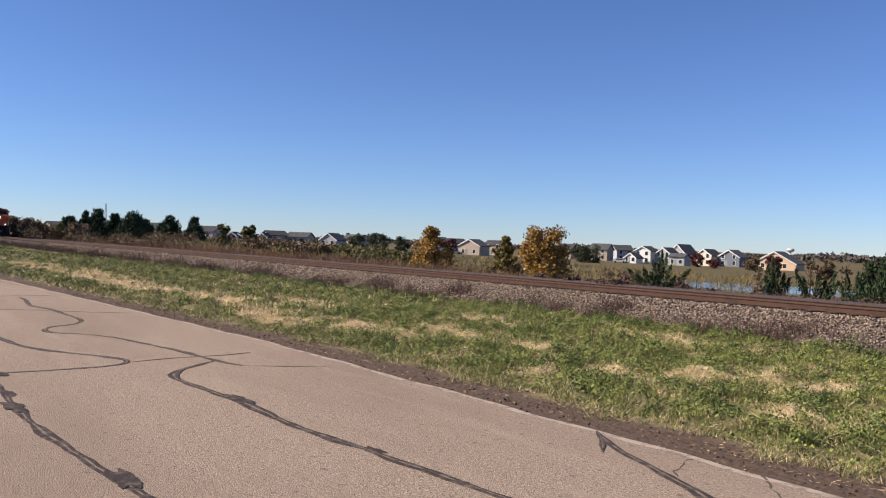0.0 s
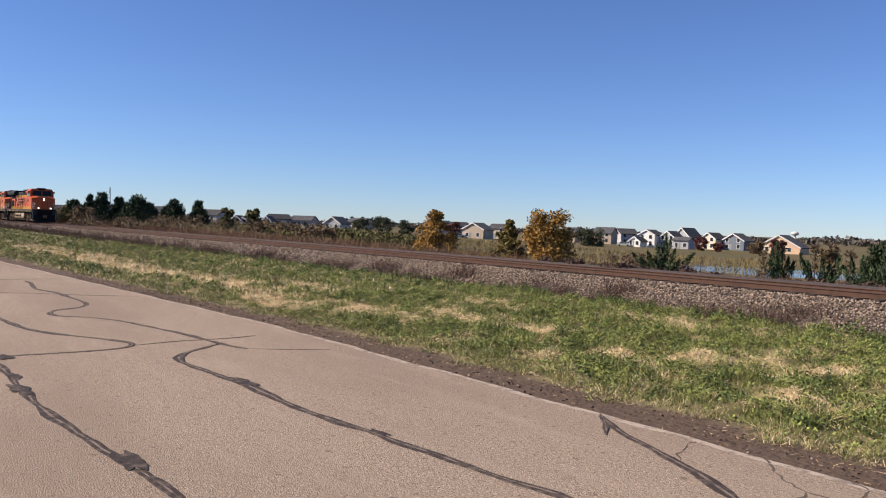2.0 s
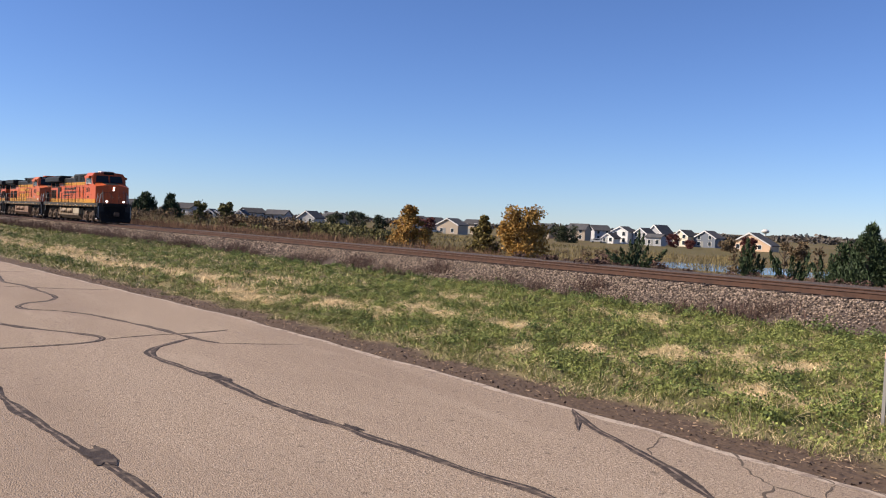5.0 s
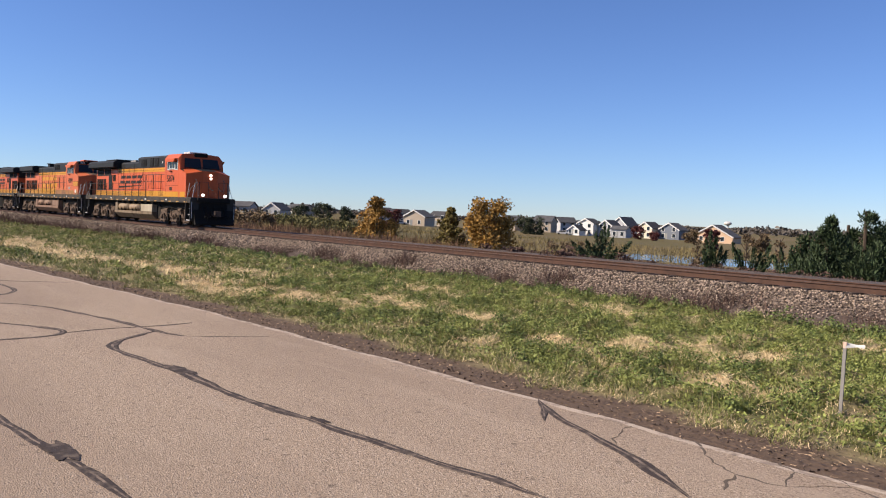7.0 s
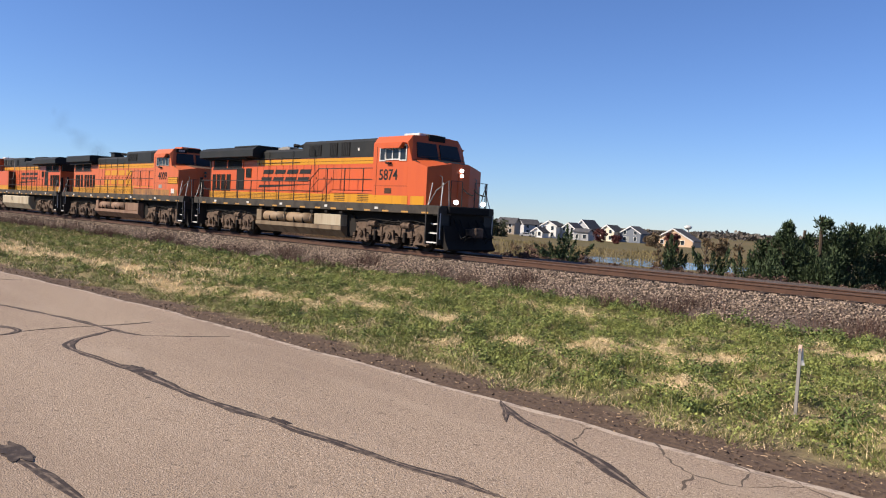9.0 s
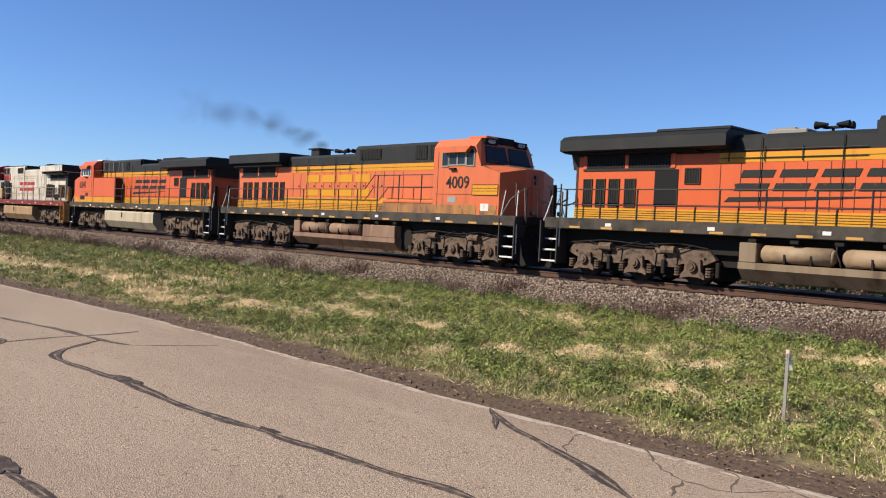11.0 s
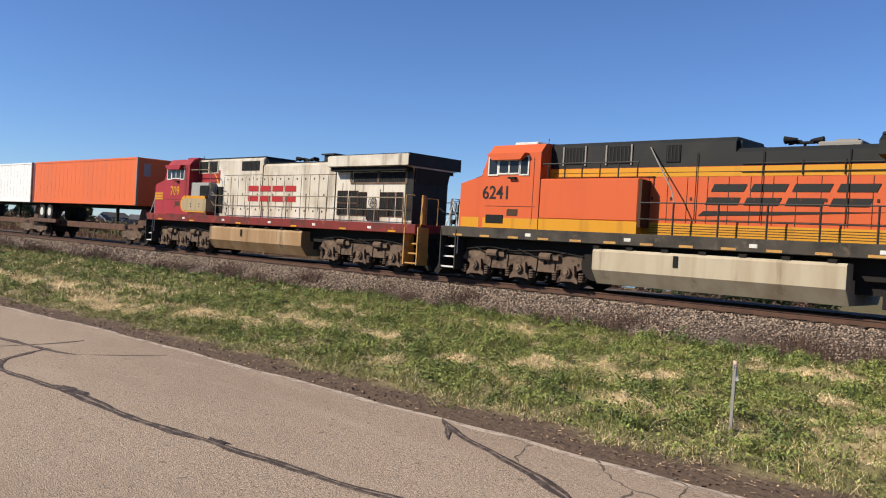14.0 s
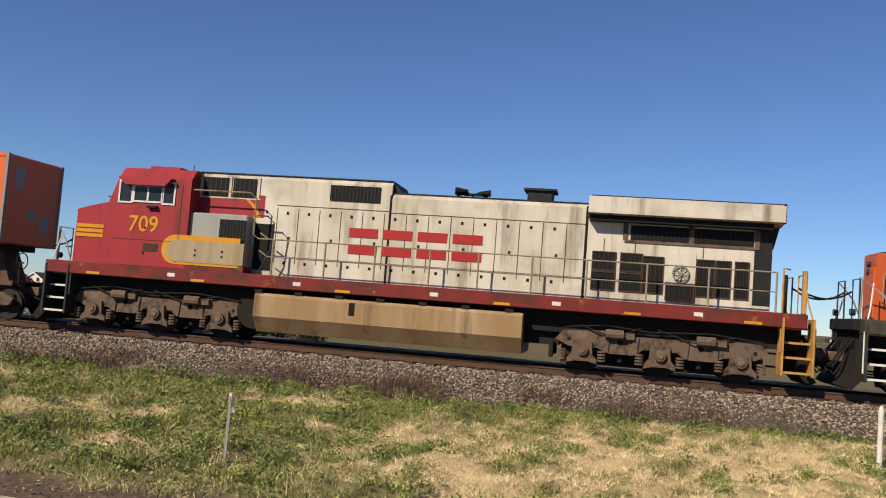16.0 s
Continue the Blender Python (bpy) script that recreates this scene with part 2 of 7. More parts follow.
def arrays_ob(name, verts, faces, material, parent=None):
    """A mesh from numpy arrays: vertices (n, 3), faces (m, 3 or 4)."""
    me = bpy.data.meshes.new(name)
    k = faces.shape[1]
    me.vertices.add(len(verts))
    me.vertices.foreach_set("co", verts.astype(np.float32).ravel())
    me.loops.add(faces.size)
    me.loops.foreach_set("vertex_index", faces.astype(np.int32).ravel())
    me.polygons.add(len(faces))
    me.polygons.foreach_set("loop_start", np.arange(0, faces.size, k, dtype=np.int32))
    me.polygons.foreach_set("loop_total", np.full(len(faces), k, dtype=np.int32))
    me.update(calc_edges=True)
    me.materials.append(material)
    ob = new(name, me)
    ob.parent = parent
    return ob


def B(bm, x0, x1, y0, y1, z0, z1, bev=0.0):
    """A box, its edges bevelled by bev."""
    r = bmesh.ops.create_cube(bm, size=1.0)
    vs = r["verts"]
    for v in vs:
        v.co = Vector((x0 if v.co.x < 0 else x1, y0 if v.co.y < 0 else y1, z0 if v.co.z < 0 else z1))
    if bev:
        es = list({e for v in vs for e in v.link_edges})
        bmesh.ops.bevel(bm, geom=es, offset=bev, segments=1, affect="EDGES")
    return bm


def box(x0, x1, y0, y1, z0, z1, bev=0.0):
    return B(bmesh.new(), x0, x1, y0, y1, z0, z1, bev)


def prism(bm, outline, y0, y1, axis="y"):
    """An outline of (x, z) drawn out from y0 to y1, or of (y, z) drawn out along x."""
    place = (lambda a, c, d: (a, d, c)) if axis == "y" else (lambda a, c, d: (d, a, c))
    one = [bm.verts.new(place(a, c, y0)) for a, c in outline]
    two = [bm.verts.new(place(a, c, y1)) for a, c in outline]
    n = len(outline)
    fs = [bm.faces.new(one), bm.faces.new(two)] + [bm.faces.new((one[i], one[(i + 1) % n], two[(i + 1) % n], two[i])) for i in range(n)]
    bmesh.ops.recalc_face_normals(bm, faces=fs)
    return bm


def loft(bm, rings):
    """Closed rings of equal count joined one to the next, capped."""
    vs = [[bm.verts.new(p) for p in ring] for ring in rings]
    n = len(vs[0])
    fs = [bm.faces.new((a[i], a[(i + 1) % n], b[(i + 1) % n], b[i])) for a, b in zip(vs, vs[1:]) for i in range(n)]
    fs += [bm.faces.new(vs[0]), bm.faces.new(vs[-1])]
    bmesh.ops.recalc_face_normals(bm, faces=fs)
    return bm


def tube(bm, points, r, sides=6):
    """A round bar along points."""
    rings = []
    pts = [Vector(p) for p in points]
    for i, p in enumerate(pts):
        d = (pts[min(i + 1, len(pts) - 1)] - pts[max(i - 1, 0)]).normalized()
        u = d.cross(Vector((0, 0, 1)) if abs(d.z) < 0.9 else Vector((1, 0, 0))).normalized()
        v = d.cross(u)
        rings.append([p + r * (math.cos(2 * math.pi * k / sides) * u + math.sin(2 * math.pi * k / sides) * v) for k in range(sides)])
    return loft(bm, rings)


def drum(bm, centre, axis, r, length, sides=16, r2=None):
    a = Vector(axis).normalized()
    rings = []
    u = a.cross(Vector((0, 0, 1)) if abs(a.z) < 0.9 else Vector((1, 0, 0))).normalized()
    v = a.cross(u)
    for h, rr in ((-0.5, r), (0.5, r if r2 is None else r2)):
        rings.append([Vector(centre) + a * h * length + rr * (math.cos(2 * math.pi * k / sides) * u + math.sin(2 * math.pi * k / sides) * v) for k in range(sides)])
    return loft(bm, rings)


def text_part(name, words, size, material, parent, m, shear=0.0, stretch=1.0):
    """Painted figures, 3 mm thick, in the built-in font; x runs along the writing."""
    cu = bpy.data.curves.new(name, "FONT")
    cu.body, cu.size, cu.extrude, cu.align_x, cu.shear, cu.offset = words, size, 0.003, "CENTER", shear, 0.012 * size
    tmp = new(name, cu)
    me = bpy.data.meshes.new_from_object(tmp.evaluated_get(bpy.context.evaluated_depsgraph_get()))
    bpy.data.objects.remove(tmp)
    me.materials.clear()
    me.materials.append(material)
    ob = new(name, me)
    ob.parent = parent
    ob.matrix_basis = m @ Matrix.Diagonal((stretch, 1, 1, 1))
    return ob


# ---------------------------------------------------------------- ground
def smooth(a, b, v):
    t = np.clip((np.asarray(v, float) - a) / (b - a), 0, 1)
    return t * t * (3 - 2 * t)


def road_edge(x):
    x = np.asarray(x, float)
    return 7.85 - 0.06 * np.maximum(-17 - x, 0) + 0.03 * np.sin(x * 1.7) + 0.02 * np.sin(x * 4.1 + 1)


def far_level(x, y):
    """The land beyond the line: higher to the left, lower to the right."""
    az = np.degrees(np.arctan2(x, np.maximum(y, 1)))
    return np.interp(az, [-84, -75, -68, -60, -52, -44, -36, -10], [1.6, 1.3, 0.7, -0.6, -1.9, -2.7, -3.0, -3.0])


def level(x, y):
    """Ground height in metres."""
    x, y = np.asarray(x, float), np.asarray(y, float)
    e = road_edge(x)
    z = -0.07 - 0.05 * smooth(e + 0.5, e + 3, y) + 0.10 * smooth(13, 19.7, y)
    z = z + (RAIL - 0.26) * 0.75 * smooth(19.9, 22.2, y) * (1 - smooth(30.6, 34.5, y))
    far = far_level(x, y)
    z = z + (far - 0.0) * smooth(31.5, 75, y)
    near = ((y > e + 0.1) & (y < 19.5)).astype(float)
    return z + near * smooth(1.0, 2.6, y - e) * (0.075 * patchy(x, y, 1.9, 11) + 0.05 * patchy(x, y, 0.8, 12))


def patchy(x, y, wave, seed):
    """Smooth uneven field of about -1 to 1 with patches some wave metres across."""
    r = np.random.default_rng(seed)
    total = 0.0
    for _ in range(8):
        a, k = r.uniform(0, math.pi), 2 * math.pi / wave * r.uniform(0.6, 1.7)
        p, q = r.uniform(0, 6.28, 2)
        u, v = x * math.cos(a) + y * math.sin(a), y * math.cos(a) - x * math.sin(a)
        total = total + np.sin(k * u + p + 1.1 * np.sin(0.6 * k * v + q))
    return total / 2.8


# straw patches: x, y, half length, half width
PATCHES = [(-60.0, 11.0, 5.0, 0.8), (-49.4, 11.5, 4.5, 0.9), (-36.2, 11.4, 2.2, 0.6), (-30.5, 12.0, 1.4, 0.6), (-22.1, 10.1, 1.0, 0.45), (-22.2, 11.2, 0.8, 0.4),
           (-19.8, 12.1, 1.0, 0.7), (-19.2, 11.0, 0.5, 0.3), (-17.9, 12.7, 0.8, 0.5), (-20.1, 16.3, 0.8, 0.5), (-11.9, 11.0, 0.35, 0.25), (-11.3, 12.3, 0.35, 0.3), (-10.1, 12.0, 0.4, 0.35), (-9.9, 13.1, 0.4, 0.5)]
PATCHES += [(-22.8, 10.95, 2.2, 0.6), (-30.1, 11.9, 2.4, 0.6), (-52.7, 10.8, 12, 0.6), (-40, 11.2, 4.5, 0.5), (-26, 11.6, 1.6, 0.4), (-17.6, 13.4, 1.5, 0.4), (-14.6, 13.6, 0.8, 0.3), (-28, 14.2, 1.6, 0.4)]
PATCHES += [(-9.2, 14.3, 0.35, 0.5), (-8.2, 13.2, 0.3, 0.35), (-6.9, 11.7, 0.28, 0.35), (-7.9, 14.3, 0.35, 0.5), (-5.9, 11.9, 0.3, 0.45), (-2.5, 14.3, 1.4, 0.5), (-0.4, 15.2, 2.0, 0.7), (-1.0, 12.1, 2.2, 1.0),
            (3.4, 15.4, 4.0, 1.6), (-6.0, 17.5, 0.8, 0.4), (3.5, 12.5, 3.6, 1.8), (9, 13.5, 6, 3.0), (-14, 17.6, 1.2, 0.4)]


def dryness(x, y):
    """0 green to 1 straw."""
    x, y = np.asarray(x, float), np.asarray(y, float)
    w, f = patchy(x, y, 2.6, 3), patchy(x, y, 0.75, 4)
    d = 0.17 + 0.2 * w + 0.2 * f
    d = np.maximum(d, smooth(-3.5, 3, x) * (0.66 + 0.3 * w + 0.3 * f))
    for px, py, a, b in PATCHES:
        q = ((x - px) / (a * 1.25)) ** 2 + ((y - py) / (b * 1.6)) ** 2
        d = np.maximum(d, np.exp(-q * 0.5) * (1.0 + 0.45 * w + 0.55 * f))
    d = np.maximum(d, 0.45 * (1 - smooth(1.2, 2.0, y - road_edge(x))))
    return np.clip(d, 0, 1)


def make_ground():
    xs = np.concatenate([np.linspace(-3500, -400, 12), np.linspace(-360, -66, 50), np.arange(-64, 26, 0.35), np.linspace(27, 200, 40), np.linspace(240, 3500, 14)])
    ys = np.concatenate([np.linspace(-2500, -40, 8), np.linspace(-30, 4, 8), np.arange(5, 21.5, 0.35), np.linspace(21.8, 30, 18), np.linspace(32, 160, 46), np.linspace(175, 500, 24), np.linspace(560, 4000, 12)])
    X, Y = np.meshgrid(xs, ys)
    Z = level(X, Y)
    pond = 1 - smooth(0.75, 1.1, ((X + 72) / 24) ** 2 + ((Y - 117) / 15) ** 2)
    Z = Z - 0.5 * pond
    nx, ny = len(xs), len(ys)
    idx = np.arange(nx * ny).reshape(ny, nx)
    faces = np.stack([idx[:-1, :-1], idx[:-1, 1:], idx[1:, 1:], idx[1:, :-1]], -1).reshape(-1, 4)
    ob = arrays_ob("ground", np.stack([X, Y, Z], -1).reshape(-1, 3), faces, M_GROUND)
    e = Y - road_edge(X)
    bare = (1 - smooth(1.05, 1.6, e + 0.18 * np.sin(X * 3.1) + 0.1 * np.sin(X * 7.7))) * 0.95
    bare = np.maximum(bare, smooth(19.2, 20.2, Y) * (1 - smooth(31.5, 34, Y)))
    field = smooth(31.5, 34.5, Y) * np.clip(0.88 + 0.2 * np.sin(X * 0.05 + 1.5 * np.sin(Y * 0.06)), 0, 1)
    for name, val in (("dry", dryness(X, Y) * (Y < 21)), ("bare", bare), ("field", field)):
        at = ob.data.attributes.new(name, "FLOAT", "POINT")
        at.data.foreach_set("value", val.astype(np.float32).ravel())
    return tagged(ob, "flat verge and fields of green and straw grass", "ground", kind="structure")


make_ground()

bm = bmesh.new()
xs = np.concatenate([np.linspace(-400, -70, 12), np.arange(-66, 30, 0.8), np.linspace(32, 300, 12)])
ys_in = [-6.0, 0.0, 4.0]
rows = []
for x in xs:
    e = float(road_edge(x))
    rows.append([(x, -6.2, -0.09)] + [(x, y, 0.0) for y in ys_in] + [(x, e - 0.12, 0.0), (x, e, -0.012), (x, e + 0.05, -0.09)])
vs = [[bm.verts.new(p) for p in row] for row in rows]
for a, b in zip(vs, vs[1:]):
    for i in range(len(a) - 1):
        bm.faces.new((a[i], b[i], b[i + 1], a[i + 1]))
road = tagged(mesh_ob("road", bm, M_ASPHALT), "worn tan-grey asphalt road with dark sealed cracks", "road", kind="structure")


def strip(bm, pts, w, z=0.004, wobble=0.45):
    """A flat poured band along pts, of uneven width, its rim rounded down."""
    pts = [Vector((x, y, 0)) for x, y in pts]
    fine = []
    for a, b in zip(pts, pts[1:]):
        n = max(2, int((b - a).length / 0.22))
        fine += [a.lerp(b, i / n) for i in range(n)]
    fine.append(pts[-1])
    for _ in range(3):
        fine = [fine[0]] + [(a + b * 2 + c) / 4 for a, b, c in zip(fine, fine[1:], fine[2:])] + [fine[-1]]
    old = None
    for i, p in enumerate(fine):
        d = (fine[min(i + 1, len(fine) - 1)] - fine[max(i - 1, 0)]).normalized()
        s = Vector((-d.y, d.x, 0))
        q = p + s * 0.03 * noise.noise(p * 2.2)
        k = w * 0.5 * (1 + wobble * 2 * noise.noise(p * 1.6 + Vector((7, 3, 1))) + 0.5 * wobble * noise.noise(p * 7.0)) * min(1.0, 0.15 + i / 3, 0.15 + (len(fine) - 1 - i) / 3)
        row = [bm.verts.new(q + s * k * f + Vector((0, 0, zz))) for f, zz in ((-1, 0.0015), (-0.75, z), (-0.2, z), (0.2, z), (0.75, z), (1, 0.0015))]
        if old:
            for j in range(5):
                face = bm.faces.new((old[j], row[j], row[j + 1], old[j + 1]))
                face.material_index = 1 if j == 2 else 0
        old = row


SEALS = []
SEALS += [([(-14.98, 1.94), (-13.79, 2.01), (-13.01, 2.04), (-11.91, 1.99), (-11.06, 1.99), (-10.03, 2.03), (-9.03, 2.11), (-8.28, 2.19), (-7.64, 2.27), (-6.97, 2.31), (-6.2, 2.33)], 0.13)]
SEALS += [([(-31.0, 5.23), (-29.74, 5.19), (-27.52, 4.91), (-26.21, 5.25), (-24.53, 5.27), (-23.17, 5.33), (-22.43, 5.23), (-21.67, 4.86), (-21.57, 4.33), (-20.89, 4.01), (-20.17, 3.99), (-19.84, 4.57), (-18.84, 5.1), (-18.15, 5.21), (-16.84, 5.5), (-15.96, 5.65), (-14.84, 5.74), (-14.25, 5.88), (-13.98, 5.98)], 0.13)]
SEALS += [([(-13.98, 5.98), (-13.64, 6.58), (-13.34, 7.27)], 0.055), ([(-31.5, 3.87), (-31.7, 5.09), (-31.64, 6.33)], 0.08), ([(-26.79, 3.3), (-25.91, 4.89), (-25.12, 5.77), (-24.4, 7.06)], 0.065)]
SEALS += [([(-21.81, 2.81), (-19.98, 2.89), (-18.59, 3.0), (-17.77, 3.17), (-17.01, 3.52), (-16.43, 3.89), (-15.78, 4.28), (-15.49, 4.4), (-15.21, 4.35), (-14.93, 4.15), (-14.81, 3.79), (-14.76, 2.98), (-14.81, 2.31), (-14.75, 1.91)], 0.13)]
SEALS += [([(-15.15, 4.31), (-15.35, 4.92), (-15.4, 5.57), (-15.34, 6.1), (-15.55, 6.78)], 0.10)]
SEALS += [([(-14.76, 5.76), (-14.42, 5.32), (-13.95, 4.8), (-13.6, 4.56), (-13.1, 4.45), (-12.6, 4.52), (-11.93, 4.58), (-11.52, 4.59), (-10.91, 4.68), (-10.08, 4.64), (-9.11, 4.64), (-8.41, 4.72), (-7.91, 4.8), (-7.36, 4.82), (-6.86, 4.9), (-6.51, 4.93), (-6.07, 4.94), (-5.74, 5.0), (-5.36, 5.07), (-5.11, 5.1), (-4.6, 5.12)], 0.13)]
SEALS += [([(-7.26, 7.81), (-7.03, 7.65), (-6.68, 7.41), (-6.42, 7.27), (-6.08, 7.17), (-5.6, 6.96), (-5.35, 6.91), (-4.91, 6.69), (-4.61, 6.54), (-4.37, 6.4), (-3.9, 6.13)], 0.12), ([(-7.09, 7.7), (-6.8, 7.42), (-6.62, 7.22), (-6.45, 7.05)], 0.09)]
BLOBS = [(-11.17, 4.71, 0.3), (-7.95, 2.28, 0.34), (-7.75, 4.87, 0.15), (-11.93, 1.96, 0.3), (-14.72, 2.22, 0.25), (-12.9, 2.06, 0.2)]
for k, (pts, w) in enumerate(SEALS):
    bm = bmesh.new()
    strip(bm, pts, w, 0.004 + 0.0005 * k)
    seal = tagged(mesh_ob("crack_seal", bm, M_SEAL), "black tar band sealing a winding road crack", "crack seal", "crack seals", "structure")
    seal.data.materials.append(M_SEALMID)
for x, y, r in BLOBS:
    bm = bmesh.new()
    ring = []
    for k in range(40):
        a = k * math.pi / 20
        rr = r * (0.75 + 0.55 * noise.noise(Vector((x + 1.6 * math.cos(a), y + 1.6 * math.sin(a), 0.5))) + 0.14 * noise.noise(Vector((x + 5 * math.cos(a), y + 5 * math.sin(a), 2))))
        ring.append((x + 1.5 * rr * math.cos(a), y + 0.5 * rr * math.sin(a)))
    bm.faces.new([bm.verts.new((a, b, 0.0105)) for a, b in ring])
    tagged(mesh_ob("tar_patch", bm, M_SEAL), "smeared black tar patch on the road", "tar patch", "tar patches", "structure")


def jagged(a, b, k):
    """A broken line from a to b."""
    n = max(3, int(math.hypot(b[0] - a[0], b[1] - a[1]) / 0.07))
    rows = []
    for i in range(n + 1):
        f = i / n
        sway = 0.13 * math.sin(math.pi * f)
        rows.append((a[0] + (b[0] - a[0]) * f + sway * noise.noise(Vector((i * 0.83, k + 0.37, 1.3))), a[1] + (b[1] - a[1]) * f + sway * noise.noise(Vector((i * 0.83, k + 0.37, 8.7)))))
    return rows


CRACKS = [((-5.76, 7.75), (-5.74, 7.58)), ((-5.74, 7.58), (-5.57, 7.28)), ((-5.57, 7.28), (-5.34, 6.97)), ((-5.0, 7.86), (-4.62, 7.44)), ((-4.62, 7.44), (-4.11, 7.11)), ((-4.11, 7.11), (-3.88, 6.61)), ((-4.11, 7.11), (-3.62, 7.2))]
CRACKS += [((-4.08, 7.88), (-3.8, 7.65)), ((-3.8, 7.65), (-3.62, 7.16)), ((-3.64, 7.88), (-3.28, 7.68)), ((-3.62, 7.2), (-3.28, 7.68)), ((-3.28, 7.68), (-2.4, 7.3)), ((-1.6, 7.8), (-1.9, 7.0)), ((-1.9, 7.0), (-2.4, 7.3)), ((-1.9, 7.0), (-0.6, 6.7))]
for k, (a, b) in enumerate(CRACKS):
    pts = jagged(a, b, k)
    bm = bmesh.new()
    strip(bm, pts, 0.024, 0.0035, 0.5)
    tagged(mesh_ob("crack", bm, M_CRACK), "fine open crack at the road edge", "crack", "road cracks", "structure")
bm = bmesh.new()
old = None
for x in np.arange(-60, 14, 0.3):
    e = float(road_edge(x))
    row = [bm.verts.new((x, e - 0.15 - 0.07 * noise.noise(Vector((x * 1.3, 0, 0))), 0.004)), bm.verts.new((x, e - 0.02, 0.001))]
    if old:
        bm.faces.new((old[0], row[0], row[1], old[1]))
    old = row
tagged(mesh_ob("road_edge_line", bm, M_EDGE), "worn pale edge strip of the road", "road edge", kind="structure")

# ---------------------------------------------------------------- track
bm = bmesh.new()
prism(bm, [(19.9, -0.2), (20.3, 0.10), (21.55, RAIL - 0.24), (29.6, RAIL - 0.25), (31.6, 0.02), (33.2, -0.5)], -400, 200, "x")
tagged(mesh_ob("ballast_bed", bm, M_BALLAST), "long bank of pinkish grey ballast", "ballast", kind="structure")
for side, name in ((-1, "near"), (1, "far")):
    rail_ob = new("rail")
    rail_ob.location = (0, TRACK + side * 0.755, RAIL)
    tagged(rail_ob, "rusty brown steel rail on wooden sleepers", "rail", "rails of the line")
    bm = bmesh.new()
    prism(bm, [(-0.075, -0.172), (0.075, -0.172), (0.075, -0.155), (0.012, -0.14), (0.012, -0.045), (0.036, -0.035), (0.036, -0.004), (-0.036, -0.004), (-0.036, -0.035), (-0.012, -0.045), (-0.012, -0.14), (-0.075, -0.155)], -400, 200, "x")
    part("rail_web", bm, M_RAIL, rail_ob)
    bm = bmesh.new()
    prism(bm, [(-0.036, -0.004), (-0.028, 0.0), (0.028, 0.0), (0.036, -0.004)], -400, 200, "x")
    part("rail_head", bm, M_RAILTOP, rail_ob, "bright worn running surface")
tie_mesh = None
for i in range(290):
    x = -150 + i * 0.61
    if tie_mesh is None:
        tie = mesh_ob("sleeper", box(-0.11, 0.11, -1.3, 1.3, -0.2, 0.0, 0.015), M_TIE)
        tie_mesh = tie.data
    else:
        tie = new("sleeper", tie_mesh)
    tie.location = (x, TRACK + random.uniform(-0.04, 0.04), RAIL - 0.172)
    tie.rotation_euler = (0, 0, random.uniform(-0.02, 0.02))
    tagged(tie, "dark weathered wooden railway sleeper in ballast", "sleeper", "sleepers under the rails")

# ---------------------------------------------------------------- locomotives
SPACING = 22.0
WHEEL = 0.53


def wheelset(parent, x, z, name="wheelset"):
    bm = bmesh.new()
    for s in (-1, 1):
        drum(bm, (0, s * 0.76, 0), (0, 1, 0), WHEEL, 0.13, 20)
        drum(bm, (0, s * 0.70, 0), (0, 1, 0), WHEEL + 0.025, 0.03, 20)
        for k in range(5):
            a = k * 1.2566
            drum(bm, (0.3 * math.cos(a), s * 0.83, 0.3 * math.sin(a)), (0, 1, 0), 0.05, 0.02, 6)
    drum(bm, (0, 0, 0), (0, 1, 0), 0.1, 2.1, 8)
    ob = part(name, bm, M_STEEL, parent)
    ob.location = (x, 0, z)
    ob["roll_home"] = [x, 0, z]
    return ob


